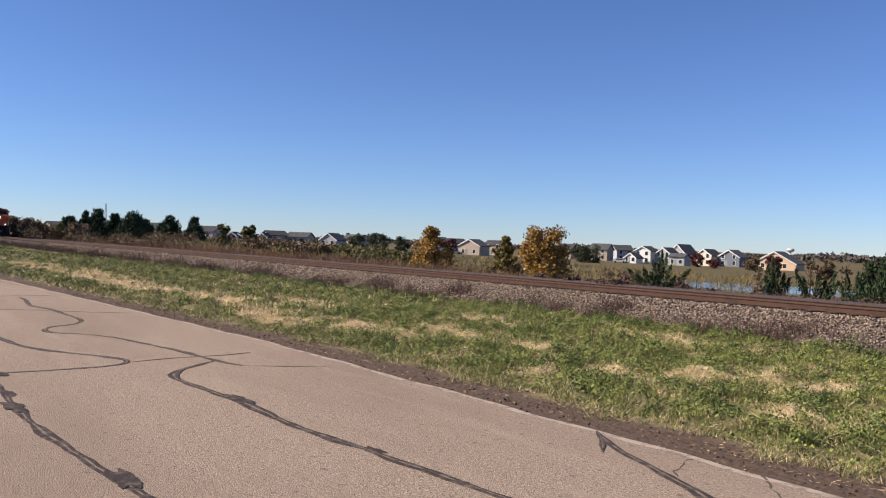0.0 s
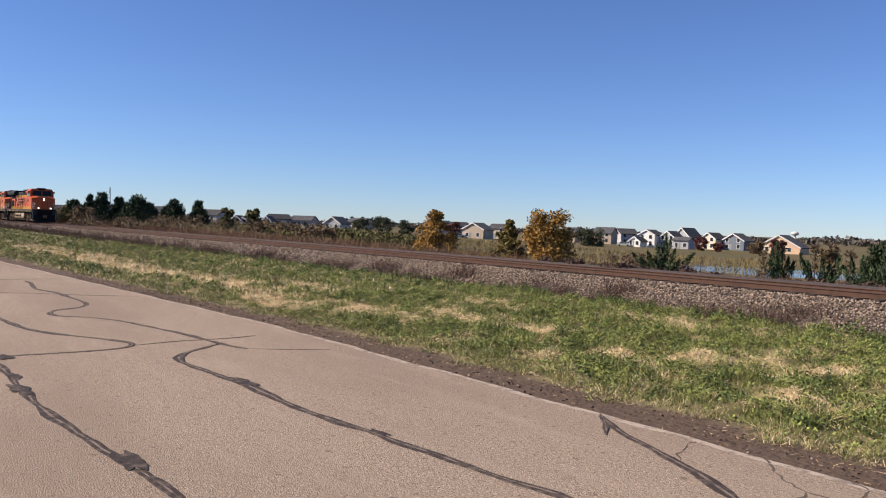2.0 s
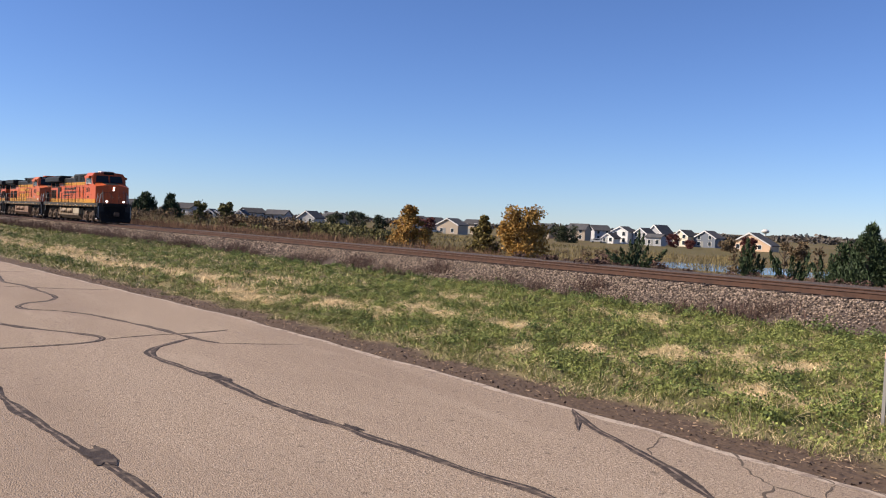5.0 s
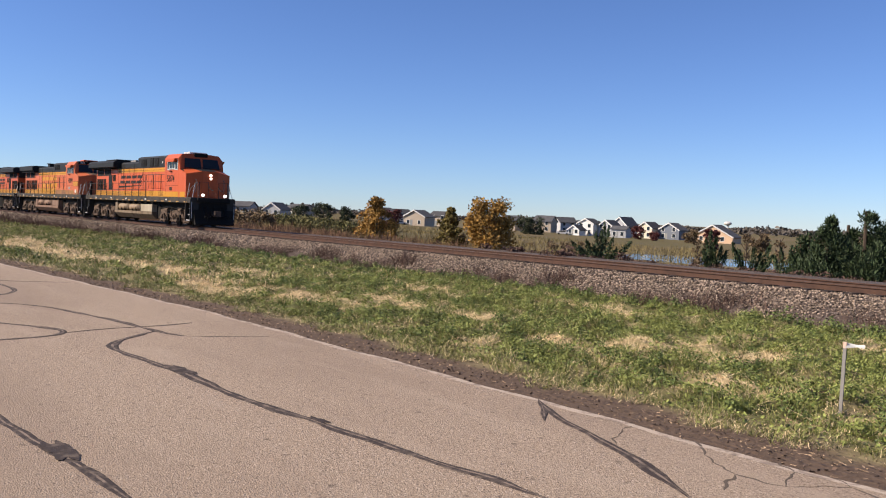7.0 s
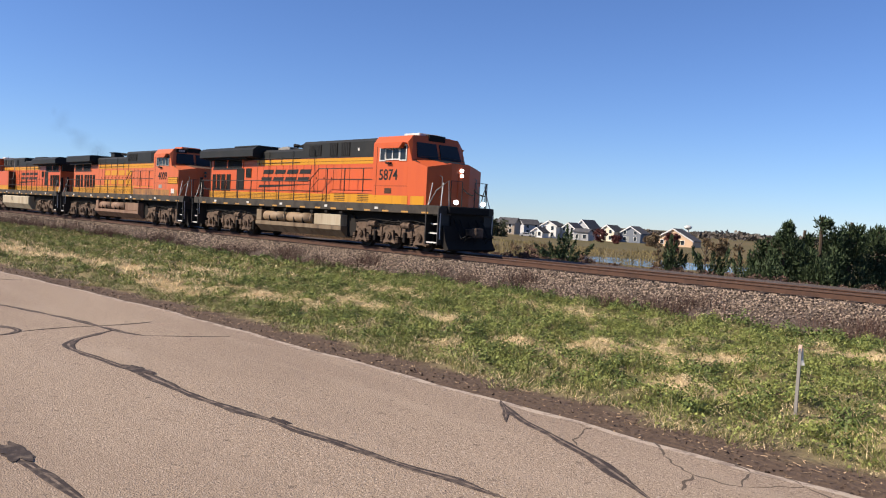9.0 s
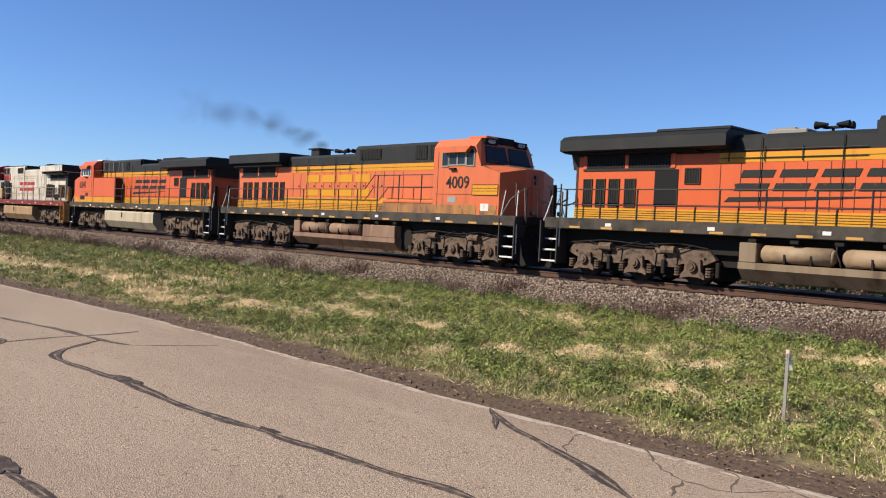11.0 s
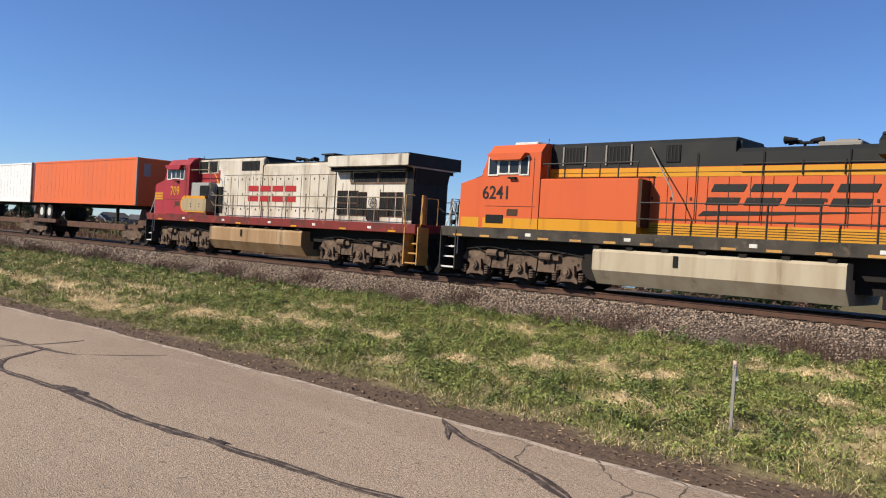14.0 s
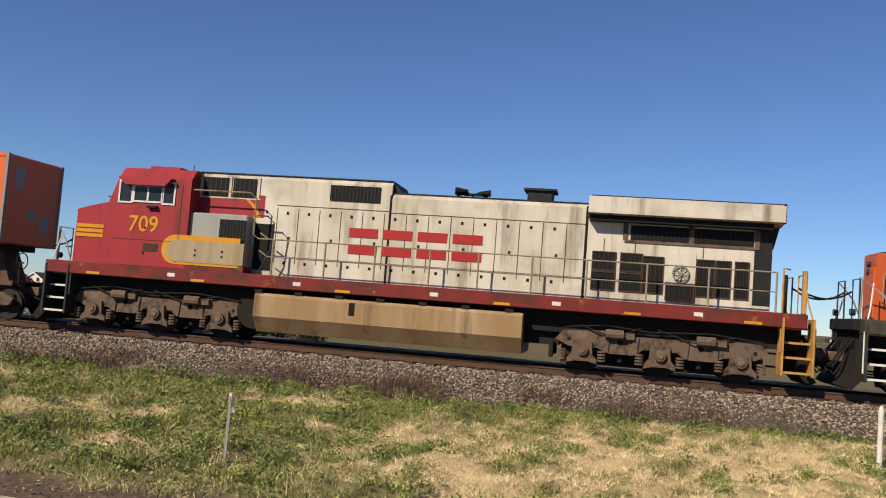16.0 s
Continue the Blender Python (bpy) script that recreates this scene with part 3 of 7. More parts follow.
def truck(parent, cx, material):
    """A three-axle truck: side frames with pedestals, springs, journal boxes, brake cylinders, wheelsets."""
    bm = bmesh.new()
    # near-black block for motors and axles; its colour carries the gaps' shade
    B(bm, -2.5, 2.5, -0.6, 0.6, 0.16, 0.85)
    t = part("truck", bm, M_UNDER, parent, "heavy three-axle truck, dusty brown")
    t.location = (cx, 0, 0)
    for s in (-1, 1):
        y = s * 1.0
        out = [(-2.65, 0.78), (-2.45, 1.02), (-1.4, 1.08), (-0.9, 0.98), (0.9, 0.98), (1.4, 1.08), (2.45, 1.02), (2.65, 0.78), (2.3, 0.62), (1.55, 0.62), (1.3, 0.50), (0.62, 0.50), (0.42, 0.66), (-0.42, 0.66), (-0.62, 0.50), (-1.3, 0.50), (-1.55, 0.62), (-2.3, 0.62)]
        bm = bmesh.new()
        prism(bm, out, y - s * 0.09, y + s * 0.09)
        frame_ob = part("side_frame", bm, material, t)
        # flat near-black discs stand for the shade inside the frame's holes
        for hx, r in ((-1.0, 0.075), (1.0, 0.075), (-2.3, 0.05), (2.3, 0.05)):
            bm = bmesh.new()
            drum(bm, (hx, y + s * 0.088, 0.80), (0, 1, 0), r, 0.012, 12)
            part("frame_hole", bm, M_DARK, frame_ob)
        for hx in (-1.35, -0.62, 0.62, 1.35):
            bm = bmesh.new()
            prism(bm, [(hx - 0.05, 0.52), (hx + 0.05, 0.52), (hx + 0.09, 0.98), (hx - 0.09, 0.98)], y + s * 0.08, y + s * 0.13)
            part("frame_rib", bm, material, frame_ob)
        for ax in (-1.95, 0, 1.95):
            bm = bmesh.new()
            prism(bm, [(ax - 0.40, 0.20), (ax - 0.38, 0.32), (ax - 0.27, 0.44), (ax - 0.24, 0.78), (ax + 0.24, 0.78), (ax + 0.27, 0.44), (ax + 0.38, 0.32), (ax + 0.40, 0.20), (ax + 0.18, 0.26), (ax - 0.18, 0.26)], y + s * 0.0, y + s * 0.17)
            drum(bm, (ax, y + s * 0.2, 0.56), (0, 1, 0), 0.15, 0.12, 12)
            drum(bm, (ax, y + s * 0.27, 0.56), (0, 1, 0), 0.09, 0.05, 8)
            part("journal_box", bm, material, t)
            for dx in (-0.42, 0.42):
                bm = bmesh.new()
                for k in range(4):
                    drum(bm, (ax + dx * 1.2, y + s * 0.1, 0.30 + k * 0.075), (0, 0, 1), 0.11, 0.045, 8)
                part("spring", bm, material, t)
        for bx in (-1.1, 1.15):
            bm = bmesh.new()
            drum(bm, (bx, y + s * 0.18, 1.0), (1, 0, 0), 0.13, 0.45, 10)
            B(bm, bx - 0.5, bx - 0.2, y + s * 0.08 - 0.05, y + s * 0.08 + 0.13, 0.9, 1.06)
            part("brake_cylinder", bm, material, t)
        bm = bmesh.new()
        tube(bm, [(-2.5, y + s * 0.14, 1.08), (-1.2, y + s * 0.14, 1.2), (0.3, y + s * 0.14, 1.12), (1.4, y + s * 0.14, 1.22), (2.4, y + s * 0.14, 1.1)], 0.022)
        tube(bm, [(-1.9, y + s * 0.16, 1.16), (-0.8, y + s * 0.2, 0.94), (0.1, y + s * 0.16, 1.2)], 0.018)
        tube(bm, [(0.5, y + s * 0.16, 1.2), (1.2, y + s * 0.2, 0.92), (2.0, y + s * 0.16, 1.18)], 0.018)
        part("brake_pipe", bm, M_UNDER, t)
        for ax in (-0.98, 0.98, 2.75):
            part("brake_shoe", box(ax - 0.06, ax + 0.06, y - 0.2, y - 0.06, 0.28, 0.72, 0.02), M_UNDER, t)
    return t


def fence(root, pts, posts, y, z0, top, mid, material):
    """A walkway handrail on one side: bars along pts (x, z of the top), posts from the deck, lower bar."""
    def height(x):
        return float(np.interp(x, [p[0] for p in pts], [p[1] for p in pts]))
    bm = bmesh.new()
    tube(bm, [(x, y, z) for x, z in pts], 0.021)
    part("top_rail", bm, material, root)
    bm = bmesh.new()
    tube(bm, [(x, y, mid + (z - top)) for x, z in pts], 0.017)
    part("mid_rail", bm, material, root)
    me = None
    for x in posts:
        bm = bmesh.new()
        tube(bm, [(0, 0, 0), (0, 0, height(x) - z0)], 0.027)
        p = part("stanchion", bm, material, root)
        p.location = (x, y, z0)


def steps(root, x, s, y, facing, material):
    """A flight of four treads in the frame's corner; facing is the end that it belongs to."""
    bm = bmesh.new()
    B(bm, x - 0.38, x - 0.33, y - 0.28, y + 0.28, 0.35, 1.75)
    B(bm, x + 0.33, x + 0.38, y - 0.28, y + 0.28, 0.35, 1.75)
    part("step_side", bm, material, root)
    for k in range(4):
        bm = bmesh.new()
        dy = s * (0.08 - 0.10 * k)
        B(bm, x - 0.33, x + 0.33, y + dy - 0.13, y + dy + 0.13, 0.40 + k * 0.36, 0.44 + k * 0.36)
        tread = part("tread", bm, M_HAND if material is not M_SAFETY else M_SAFETY, root)
        part("tread_edge", box(x - 0.34, x + 0.34, *sorted((y + dy + s * 0.13, y + dy + s * 0.15)), 0.395 + k * 0.36, 0.45 + k * 0.36), M_WHITEP if material is not M_SAFETY else M_SAFETY, tread, "white painted tread edge" if material is not M_SAFETY else "")
    bm = bmesh.new()
    tube(bm, [(x + facing * 0.40, y + s * 0.18, 0.55), (x + facing * 0.40, y + s * 0.2, 1.5), (x + facing * 0.25, y + s * 0.05, 2.1), (x + facing * 0.15, y - s * 0.1, 2.75)], 0.02)
    tube(bm, [(x - facing * 0.40, y + s * 0.2, 0.9), (x - facing * 0.40, y + s * 0.2, 1.6), (x - facing * 0.30, y + s * 0.05, 2.75)], 0.02)
    part("grab_rail", bm, M_WHITEP if material is not M_SAFETY else M_SAFETY, root)


def panel_row(root, name, us, z0, z1, s, y, material, depth=0.02, label=""):
    for a, b in us:
        bm = bmesh.new()
        y0, y1 = sorted((y * s, (y + depth) * s))
        B(bm, a, b, y0, y1, z0, z1)
        part(name, bm, material, root, label)


def louvre(root, a, b, z0, z1, s, y, name="louvre", slats=0):
    bm = bmesh.new()
    y0, y1 = sorted((y * s, (y + 0.02) * s))
    B(bm, a, b, y0, y1, z0, z1)
    p = part(name, bm, M_DARK, root)
    if slats:
        bm = bmesh.new()
        for k in range(slats):
            c = a + (b - a) * (k + 0.5) / slats
            y0, y1 = sorted(((y + 0.02) * s, (y + 0.03) * s))
            B(bm, c - 0.13 * (b - a) / slats, c + 0.13 * (b - a) / slats, y0, y1, z0 + 0.03, z1 - 0.03)
        part("slat", bm, M_BLACK, p)
    if name == "vent":
        bm = bmesh.new()
        y0, y1 = sorted((y * s, (y + 0.035) * s))
        for c in (a - 0.03, b):
            B(bm, c, c + 0.03, y0, y1, z0 - 0.03, z1 + 0.03)
        for c in (z0 - 0.03, z1):
            B(bm, a, b, y0, y1, c, c + 0.03)
        part("vent_frame", bm, M_SEAM, p)
    return p


def locomotive(label, number, scheme):
    """A six-axle road diesel, front towards +x, rail top at z = 0. Schemes: 'swoosh', 'heritage', 'war'."""
    war, heritage, swoosh = scheme == "war", scheme == "heritage", scheme in ("swoosh", "swoosh_late")
    es = swoosh
    root = new("locomotive")
    tagged(root, label, "locomotive", "locomotives of the train")
    body = {"war": M_SILVER, "heritage": M_FADED}.get(scheme, M_ORANGE)
    cabm = {"war": M_RED, "heritage": M_FADED}.get(scheme, M_ORANGE)
    top = M_SILVER if war else M_BLACK
    sillm = M_REDSILL if war else M_DUSTSILL
    handm = M_DUSTRAIL if war else M_HAND
    DECK = 1.86
    # frame, deck, pilots
    bm = bmesh.new()
    B(bm, -10.35, 10.35, -1.5, 1.5, 1.5, DECK, 0.02)
    part("sill", bm, sillm, root)
    bm = bmesh.new()
    B(bm, -10.3, 10.3, -1.0, 1.0, 0.95, 1.5)
    B(bm, -4.4, 4.4, -0.8, 0.8, 0.6, 1.0)
    part("underframe", bm, M_UNDER, root)
    for a in ((-9.3, -6.4, -3.1, 1.2, 5.4, 8.6) if war else np.arange(-9.3, 9.6, 1.24)):
        for s in (-1, 1):
            y0, y1 = sorted((1.5 * s, 1.507 * s))
            part("reflector", box(a, a + 0.42, y0, y1, 1.53, 1.60), M_SAFETY if not war else M_YELLOW, root)
    for a in (-7.9, -4.4, -1.2, 2.6, 6.3):
        for s in (-1, 1):
            part("sill_plate", box(a, a + 0.22, *sorted((1.5 * s, 1.506 * s)), 1.62, 1.72), M_WHITEP, root)
    # hood
    rear, front = -9.55, 6.1
    hw = 0.95
    lo_top = 4.36
    raise_u = -0.2 if es else 0.4
    hi = 4.68
    split = 3.86
    for a, b, tz, nm in ((rear, raise_u, lo_top, "engine_hood"), (raise_u, front, hi, "control_hood")):
        bm = bmesh.new()
        prism(bm, [(-hw, DECK), (hw, DECK), (hw, split), (-hw, split)], a, b, "x")
        part(nm, bm, body, root)
        bm = bmesh.new()
        prism(bm, [(-hw, split), (hw, split), (hw, tz - 0.12), (hw - 0.12, tz), (-hw + 0.12, tz), (-hw, tz - 0.12)], a, b, "x")
        part("hood_crown", bm, top, root)
    if not war:
        # black crown and yellow bands as cladding on the hood
        for s in (-1, 1):
            y0, y1 = sorted((hw * s, (hw + 0.006) * s))
            y2, y3 = sorted((hw * s, (hw + 0.009) * s))
            part("yellow_band", box(rear + 5.1, front, y2, y3, 3.58, 3.85), M_YELLOW, root)
            part("yellow_band", box(rear, front, y2, y3, DECK, 2.22), M_YELLOW, root)
            if heritage:
                part("grimy_panel", box(2.1, 3.0, *sorted((hw * s, (hw + 0.012) * s)), DECK, 2.22), M_GRIMY, root)
                part("yellow_band", box(rear + 4.2, front - 0.3, y2, y3, 2.22, 2.42), M_YELLOW, root)
        bm = bmesh.new()
        for s in (-1, 1):
            for z in (3.70, 3.92):
                tube(bm, [(rear + 5.2, s * (hw + 0.04), z), (raise_u - 0.2, s * (hw + 0.04), z)], 0.014)
            for a in np.arange(rear + 5.4, raise_u, 1.05):
                tube(bm, [(a, s * (hw + 0.04), 3.6), (a, s * (hw + 0.04), 4.0)], 0.014)
        part("hood_grab_iron", bm, M_HAND, root)
    else:
        bm = bmesh.new()
        B(bm, rear, raise_u, -hw + 0.08, hw - 0.08, lo_top, lo_top + 0.03)
        B(bm, raise_u, front, -hw + 0.06, hw - 0.06, hi, hi + 0.03)
        part("sooty_roof", bm, M_BLACK, root)
        bm = bmesh.new()
        B(bm, -9.76, -9.70, -1.44, 1.44, 4.06, 4.54)
        B(bm, -9.7, -5.0, -1.34, 1.34, 4.5, 4.55)
        part("sooty_wing_end", bm, M_BLACK, root)
    # hood doors: recessed seams as thin dark battens, latches
    for s in (-1, 1):
        y0, y1 = sorted((hw * s, (hw + 0.008) * s))
        seams = np.arange(-4.4, 3.9, 0.62)
        for a in seams:
            bm = bmesh.new()
            B(bm, a - 0.009, a + 0.009, y0, y1, 2.24, 3.56 if not war else 3.78)
            part("door_seam", bm, M_SEAM, root)
        if war:
            for a in seams:
                for z in (2.2, 3.6):
                    part("door_latch", box(a + 0.28, a + 0.35, y0, y1, z, z + 0.08), M_DARK, root)
            part("hood_seam", box(-4.9, 0.4, y0, y1, 3.80, 3.82), M_SEAM, root)
            part("hood_seam", box(0.44, 3.7, y0, y1, 3.84, 3.86), M_SEAM, root)
            for a in (-7.9, -6.2, -5.4):
                part("hood_seam", box(a, a + 0.02, y0, y1, 3.1, 3.46), M_SEAM, root)
            for a in np.arange(-4.2, 3.4, 1.24):
                part("door_latch", box(a, a + 0.07, y0, y1, 2.9, 2.98), M_SEAM, root)
            part("hood_seam", box(0.38, 0.44, y0, y1, DECK, 4.3), M_DARK, root)
            part("hood_seam", box(-4.95, -4.88, y0, y1, DECK, 4.3), M_DARK, root)
    if not war:
        for s in (-1, 1):
            y0, y1 = sorted((hw * s, (hw + 0.02) * s))
            for a in np.arange(-4.2, 2.2, 0.62):
                part("door_latch", box(a + 0.26, a + 0.32, y0, y1, 2.9, 2.98), M_SEAM, root)
            for z in (1.93, 2.0, 2.07, 2.14):
                part("band_line", box(rear, 2.4, *sorted((hw * s, (hw + 0.014) * s)), z, z + 0.02), M_SEAM, root)
            part("band_line", box(rear + 5.1, front, *sorted((hw * s, (hw + 0.014) * s)), 3.70, 3.715), M_SEAM, root)
            for a in (-3.2, -1.0, 0.9):
                bm = bmesh.new()
                tube(bm, [(a, s * (hw + 0.05), 2.3), (a, s * (hw + 0.05), lo_top - 0.1)], 0.013)
                part("conduit", bm, M_HAND, root)
    # radiator compartment with overhanging wings
    w0, w1 = (-9.74, -4.94) if not es else (-9.85, -4.0)
    bm = bmesh.new()
    if es:
        o = [(-1.5, 4.02), (-1.5, 4.36), (-1.3, 4.5), (1.3, 4.5), (1.5, 4.36), (1.5, 4.02), (1.2, 3.96), (-1.2, 3.96)]
    else:
        o = [(-1.46, 4.08), (-1.46, 4.48), (-1.36, 4.52), (1.36, 4.52), (1.46, 4.48), (1.46, 4.08), (1.0, 4.0), (-1.0, 4.0)]
    prism(bm, o, w0, w1, "x")
    part("radiator_wing", bm, M_BLACK if not war else M_SILVER, root, "overhanging radiator housing")
    if es:
        bm = bmesh.new()
        B(bm, w1 - 2.4, w1 + 0.02, -1.25, 1.25, 4.5, 4.6, 0.03)
        part("radiator_cover", bm, M_BLACK, root)
    bm = bmesh.new()
    B(bm, w0 + 0.1, w1 - 0.05, -1.2, 1.2, lo_top + 0.15, 4.535)
    part("radiator_top", bm, M_BLACK, root)
    bm = bmesh.new()
    prism(bm, [(w0 + 0.15, 3.45), (w0 + 0.02, 4.02), (w0 + 0.3, 4.02), (w0 + 0.3, 3.45)], -0.9, 0.9)
    part("wing_bracket", bm, M_BLACK, root)
    for s in (-1, 1):
        louvre(root, -9.1, -7.65, 3.48, 3.86, s, hw, "radiator_screen", 14)
        louvre(root, -7.55, -6.05, 3.48, 3.86, s, hw, "radiator_screen", 14)
        y0, y1 = sorted((hw * s, (hw + 0.03) * s))
        part("radiator_frame", box(-9.25, -5.9, y0, y1, 3.40, 3.47), top if not war else M_TRUCK, root)
        for c in (-9.25, -7.64, -5.98):
            part("radiator_post", box(c, c + 0.12, y0, y1, 3.47, 3.9), M_TRUCK if war else body, root)
        bm = bmesh.new()
        prism(bm, [(-4.98, 3.9), (-9.5, 3.9), (-9.5, 4.05), (-4.98, 4.05)], *sorted((hw * s, (hw + 0.35) * s)))
        part("wing_underside", bm, M_DARK, root)
        vents = [(-5.2, -5.5), (-5.75, -6.05), (-6.3, -6.6), (-6.85, -7.15), (-7.6, -7.9), (-8.2, -8.5), (-8.7, -9.0)] if heritage else [(-5.13, -5.69), (-5.85, -6.36), (-6.43, -6.9), (-7.76, -8.16), (-8.24, -8.56), (-8.7, -9.0)] if not es else [(-9.2, -8.9), (-8.7, -8.4), (-8.2, -7.85), (-7.6, -7.25)]
        for k, (a, b) in enumerate(vents):
            z0, z1 = ((2.15, 3.05) if war else (2.28, 3.12))
            if war and k < 2:
                louvre(root, b, a, 2.15, 2.58, s, hw, "vent", 5)
                louvre(root, b, a, 2.66, 3.1, s, hw, "vent", 5)
            else:
                louvre(root, b if b < a else a, a if b < a else b, z0, z1, s, hw, "vent", 4)
        if es:
            louvre(root, -6.55, -5.75, 2.3, 3.42, s, hw, "door_panel")
            louvre(root, -5.5, -5.05, 3.0, 3.42, s, hw, "vent", 5)
        elif war:
            y0, y1 = sorted((hw * s, (hw + 0.03) * s))
            part("hatch", box(-7.72, -6.98, y0, y1, 2.0, 3.2), body, root)
            bm = bmesh.new()
            for k in range(12):
                a = k * math.pi / 6
                tube(bm, [(-7.35 + 0.2 * math.cos(a), s * (hw + 0.09), 2.68 + 0.2 * math.sin(a)), (-7.35 + 0.2 * math.cos(a + 0.5236), s * (hw + 0.09), 2.68 + 0.2 * math.sin(a + 0.5236))], 0.02, 5)
            for k in range(4):
                a = k * math.pi / 4
                tube(bm, [(-7.35 - 0.2 * math.cos(a), s * (hw + 0.09), 2.68 - 0.2 * math.sin(a)), (-7.35 + 0.2 * math.cos(a), s * (hw + 0.09), 2.68 + 0.2 * math.sin(a))], 0.014, 5)
            drum(bm, (-7.35, s * (hw + 0.05), 2.68), (0, 1, 0), 0.05, 0.1, 8)
            part("brake_wheel", bm, M_STAKE if war else M_HAND, root)
            louvre(root, -7.68, -7.02, 2.0, 2.35, s, hw + 0.03, "vent", 5)
        # raised hood grilles
        if scheme == "swoosh_late":
            louvre(root, 4.75, 5.5, 4.0, 4.52, s, hw + 0.006, "intake_grille", 6)
            louvre(root, 3.1, 3.9, 4.0, 4.52, s, hw + 0.006, "intake_grille", 6)
            louvre(root, 1.45, 1.9, 4.0, 4.5, s, hw + 0.006, "intake_grille", 4)
            bm = bmesh.new()
            for a, b in ((4.68, 5.57), (3.03, 3.97)):
                for c in (a, b - 0.05):
                    B(bm, c, c + 0.05, *sorted(((hw + 0.006) * s, (hw + 0.04) * s)), 3.95, 4.57)
            part("grille_frame", bm, M_STAKE, root)
        elif es:
            louvre(root, 0.35, 1.35, 3.98, 4.48, s, hw + 0.006, "intake_grille", 10)
            louvre(root, 2.05, 2.65, 3.95, 4.55, s, hw + 0.006, "intake_grille", 5)
            louvre(root, 2.95, 3.6, 3.95, 4.55, s, hw + 0.006, "intake_grille", 5)
            part("inspection_plate", box(4.2, 4.32, *sorted(((hw + 0.006) * s, (hw + 0.012) * s)), 4.15, 4.28), M_WHITEP, root)
        else:
            louvre(root, 0.72, 2.16, 4.06, 4.5, s, hw + 0.006, "intake_grille", 14)
            louvre(root, 4.35, 5.05, 4.0, 4.55, s, hw + 0.006, "intake_grille", 5)
            louvre(root, 5.2, 5.95, 4.0, 4.55, s, hw + 0.006, "intake_grille", 5)
    bm = bmesh.new()
    prism(bm, [(0.1, lo_top - 0.02), (0.4, hi), (0.42, lo_top - 0.02)], -0.8, 0.8) if not es else B(bm, -0.3, -0.18, -0.8, 0.8, lo_top - 0.02, hi - 0.1)
    part("hood_step", bm, M_BLACK, root)
    # exhaust stack, horn, vents on the roof
    bm = bmesh.new()
    if es:
        B(bm, -3.3, -2.2, -0.45, 0.45, lo_top, lo_top + 0.16, 0.03)
        B(bm, -3.15, -2.6, -0.3, 0.3, lo_top + 0.16, lo_top + 0.22)
    else:
        B(bm, -3.95, -3.25, -0.35, 0.35, lo_top, lo_top + 0.42, 0.04)
        B(bm, -4.05, -3.15, -0.42, 0.42, lo_top + 0.36, lo_top + 0.42)
    part("exhaust_outlet", bm, M_BLACK if not es else M_STAKE, root)
    bm = bmesh.new()
    B(bm, -1.95, -1.45, -0.08, 0.08, lo_top + 0.17, lo_top + 0.23)
    tube(bm, [(-1.7, 0, lo_top), (-1.7, 0, lo_top + 0.2)], 0.04)
    for x0, d, y in ((-1.55, 1, -0.16), (-1.55, 1, 0.12), (-1.85, -1, 0.0), (-1.75, -1, -0.22), (-1.6, 1, 0.3)):
        drum(bm, (x0 + d * 0.17, y, lo_top + 0.26), (d, 0, 0), 0.035, 0.34, 10, 0.10)
    part("air_horn", bm, M_DARK, root)
    # cab
    c0, c1 = 6.05, 8.42
    bm = bmesh.new()
    def ring(x, bottom, shoulder, roof, w, wr):
        return [(x, -w, bottom), (x, w, bottom), (x, w, shoulder), (x, wr, roof), (x, wr * 0.5, roof + 0.05), (x, -wr * 0.5, roof + 0.05), (x, -wr, roof), (x, -w, shoulder)]
    loft(bm, [ring(c0, DECK, 4.36, 4.66, 1.5, 1.25), ring(c1 - 0.15, DECK, 4.36, 4.66, 1.5, 1.25), ring(c1 + 0.12, DECK, 3.66, 3.7, 1.48, 1.25)])
    cab = part("cab", bm, cabm, root)
    bm = bmesh.new()
    # plan of the nose: flat flanks, sharp corners, front drawn out to a flat middle; its top falls towards the corners
    plan = [(c1 - 0.15, -1.495, 3.68), (9.5, -1.48, 3.36), (9.86, -0.5, 3.55), (9.86, 0.5, 3.55), (9.5, 1.48, 3.36), (c1 - 0.15, 1.495, 3.68), (c1 - 0.15, 0.5, 3.8), (c1 - 0.15, -0.5, 3.8)]
    low = [bm.verts.new((x, y, DECK - 0.15)) for x, y, z in plan]
    high = [bm.verts.new((x, y, z)) for x, y, z in plan]
    nf = [bm.faces.new((low[i], low[(i + 1) % 8], high[(i + 1) % 8], high[i])) for i in range(8)]
    nf += [bm.faces.new(low), bm.faces.new((high[0], high[1], high[2])), bm.faces.new((high[0], high[2], high[7])), bm.faces.new((high[7], high[2], high[3], high[6])), bm.faces.new((high[6], high[3], high[5])), bm.faces.new((high[5], high[3], high[4]))]
    bmesh.ops.recalc_face_normals(bm, faces=nf)
    part("nose", bm, cabm, root)
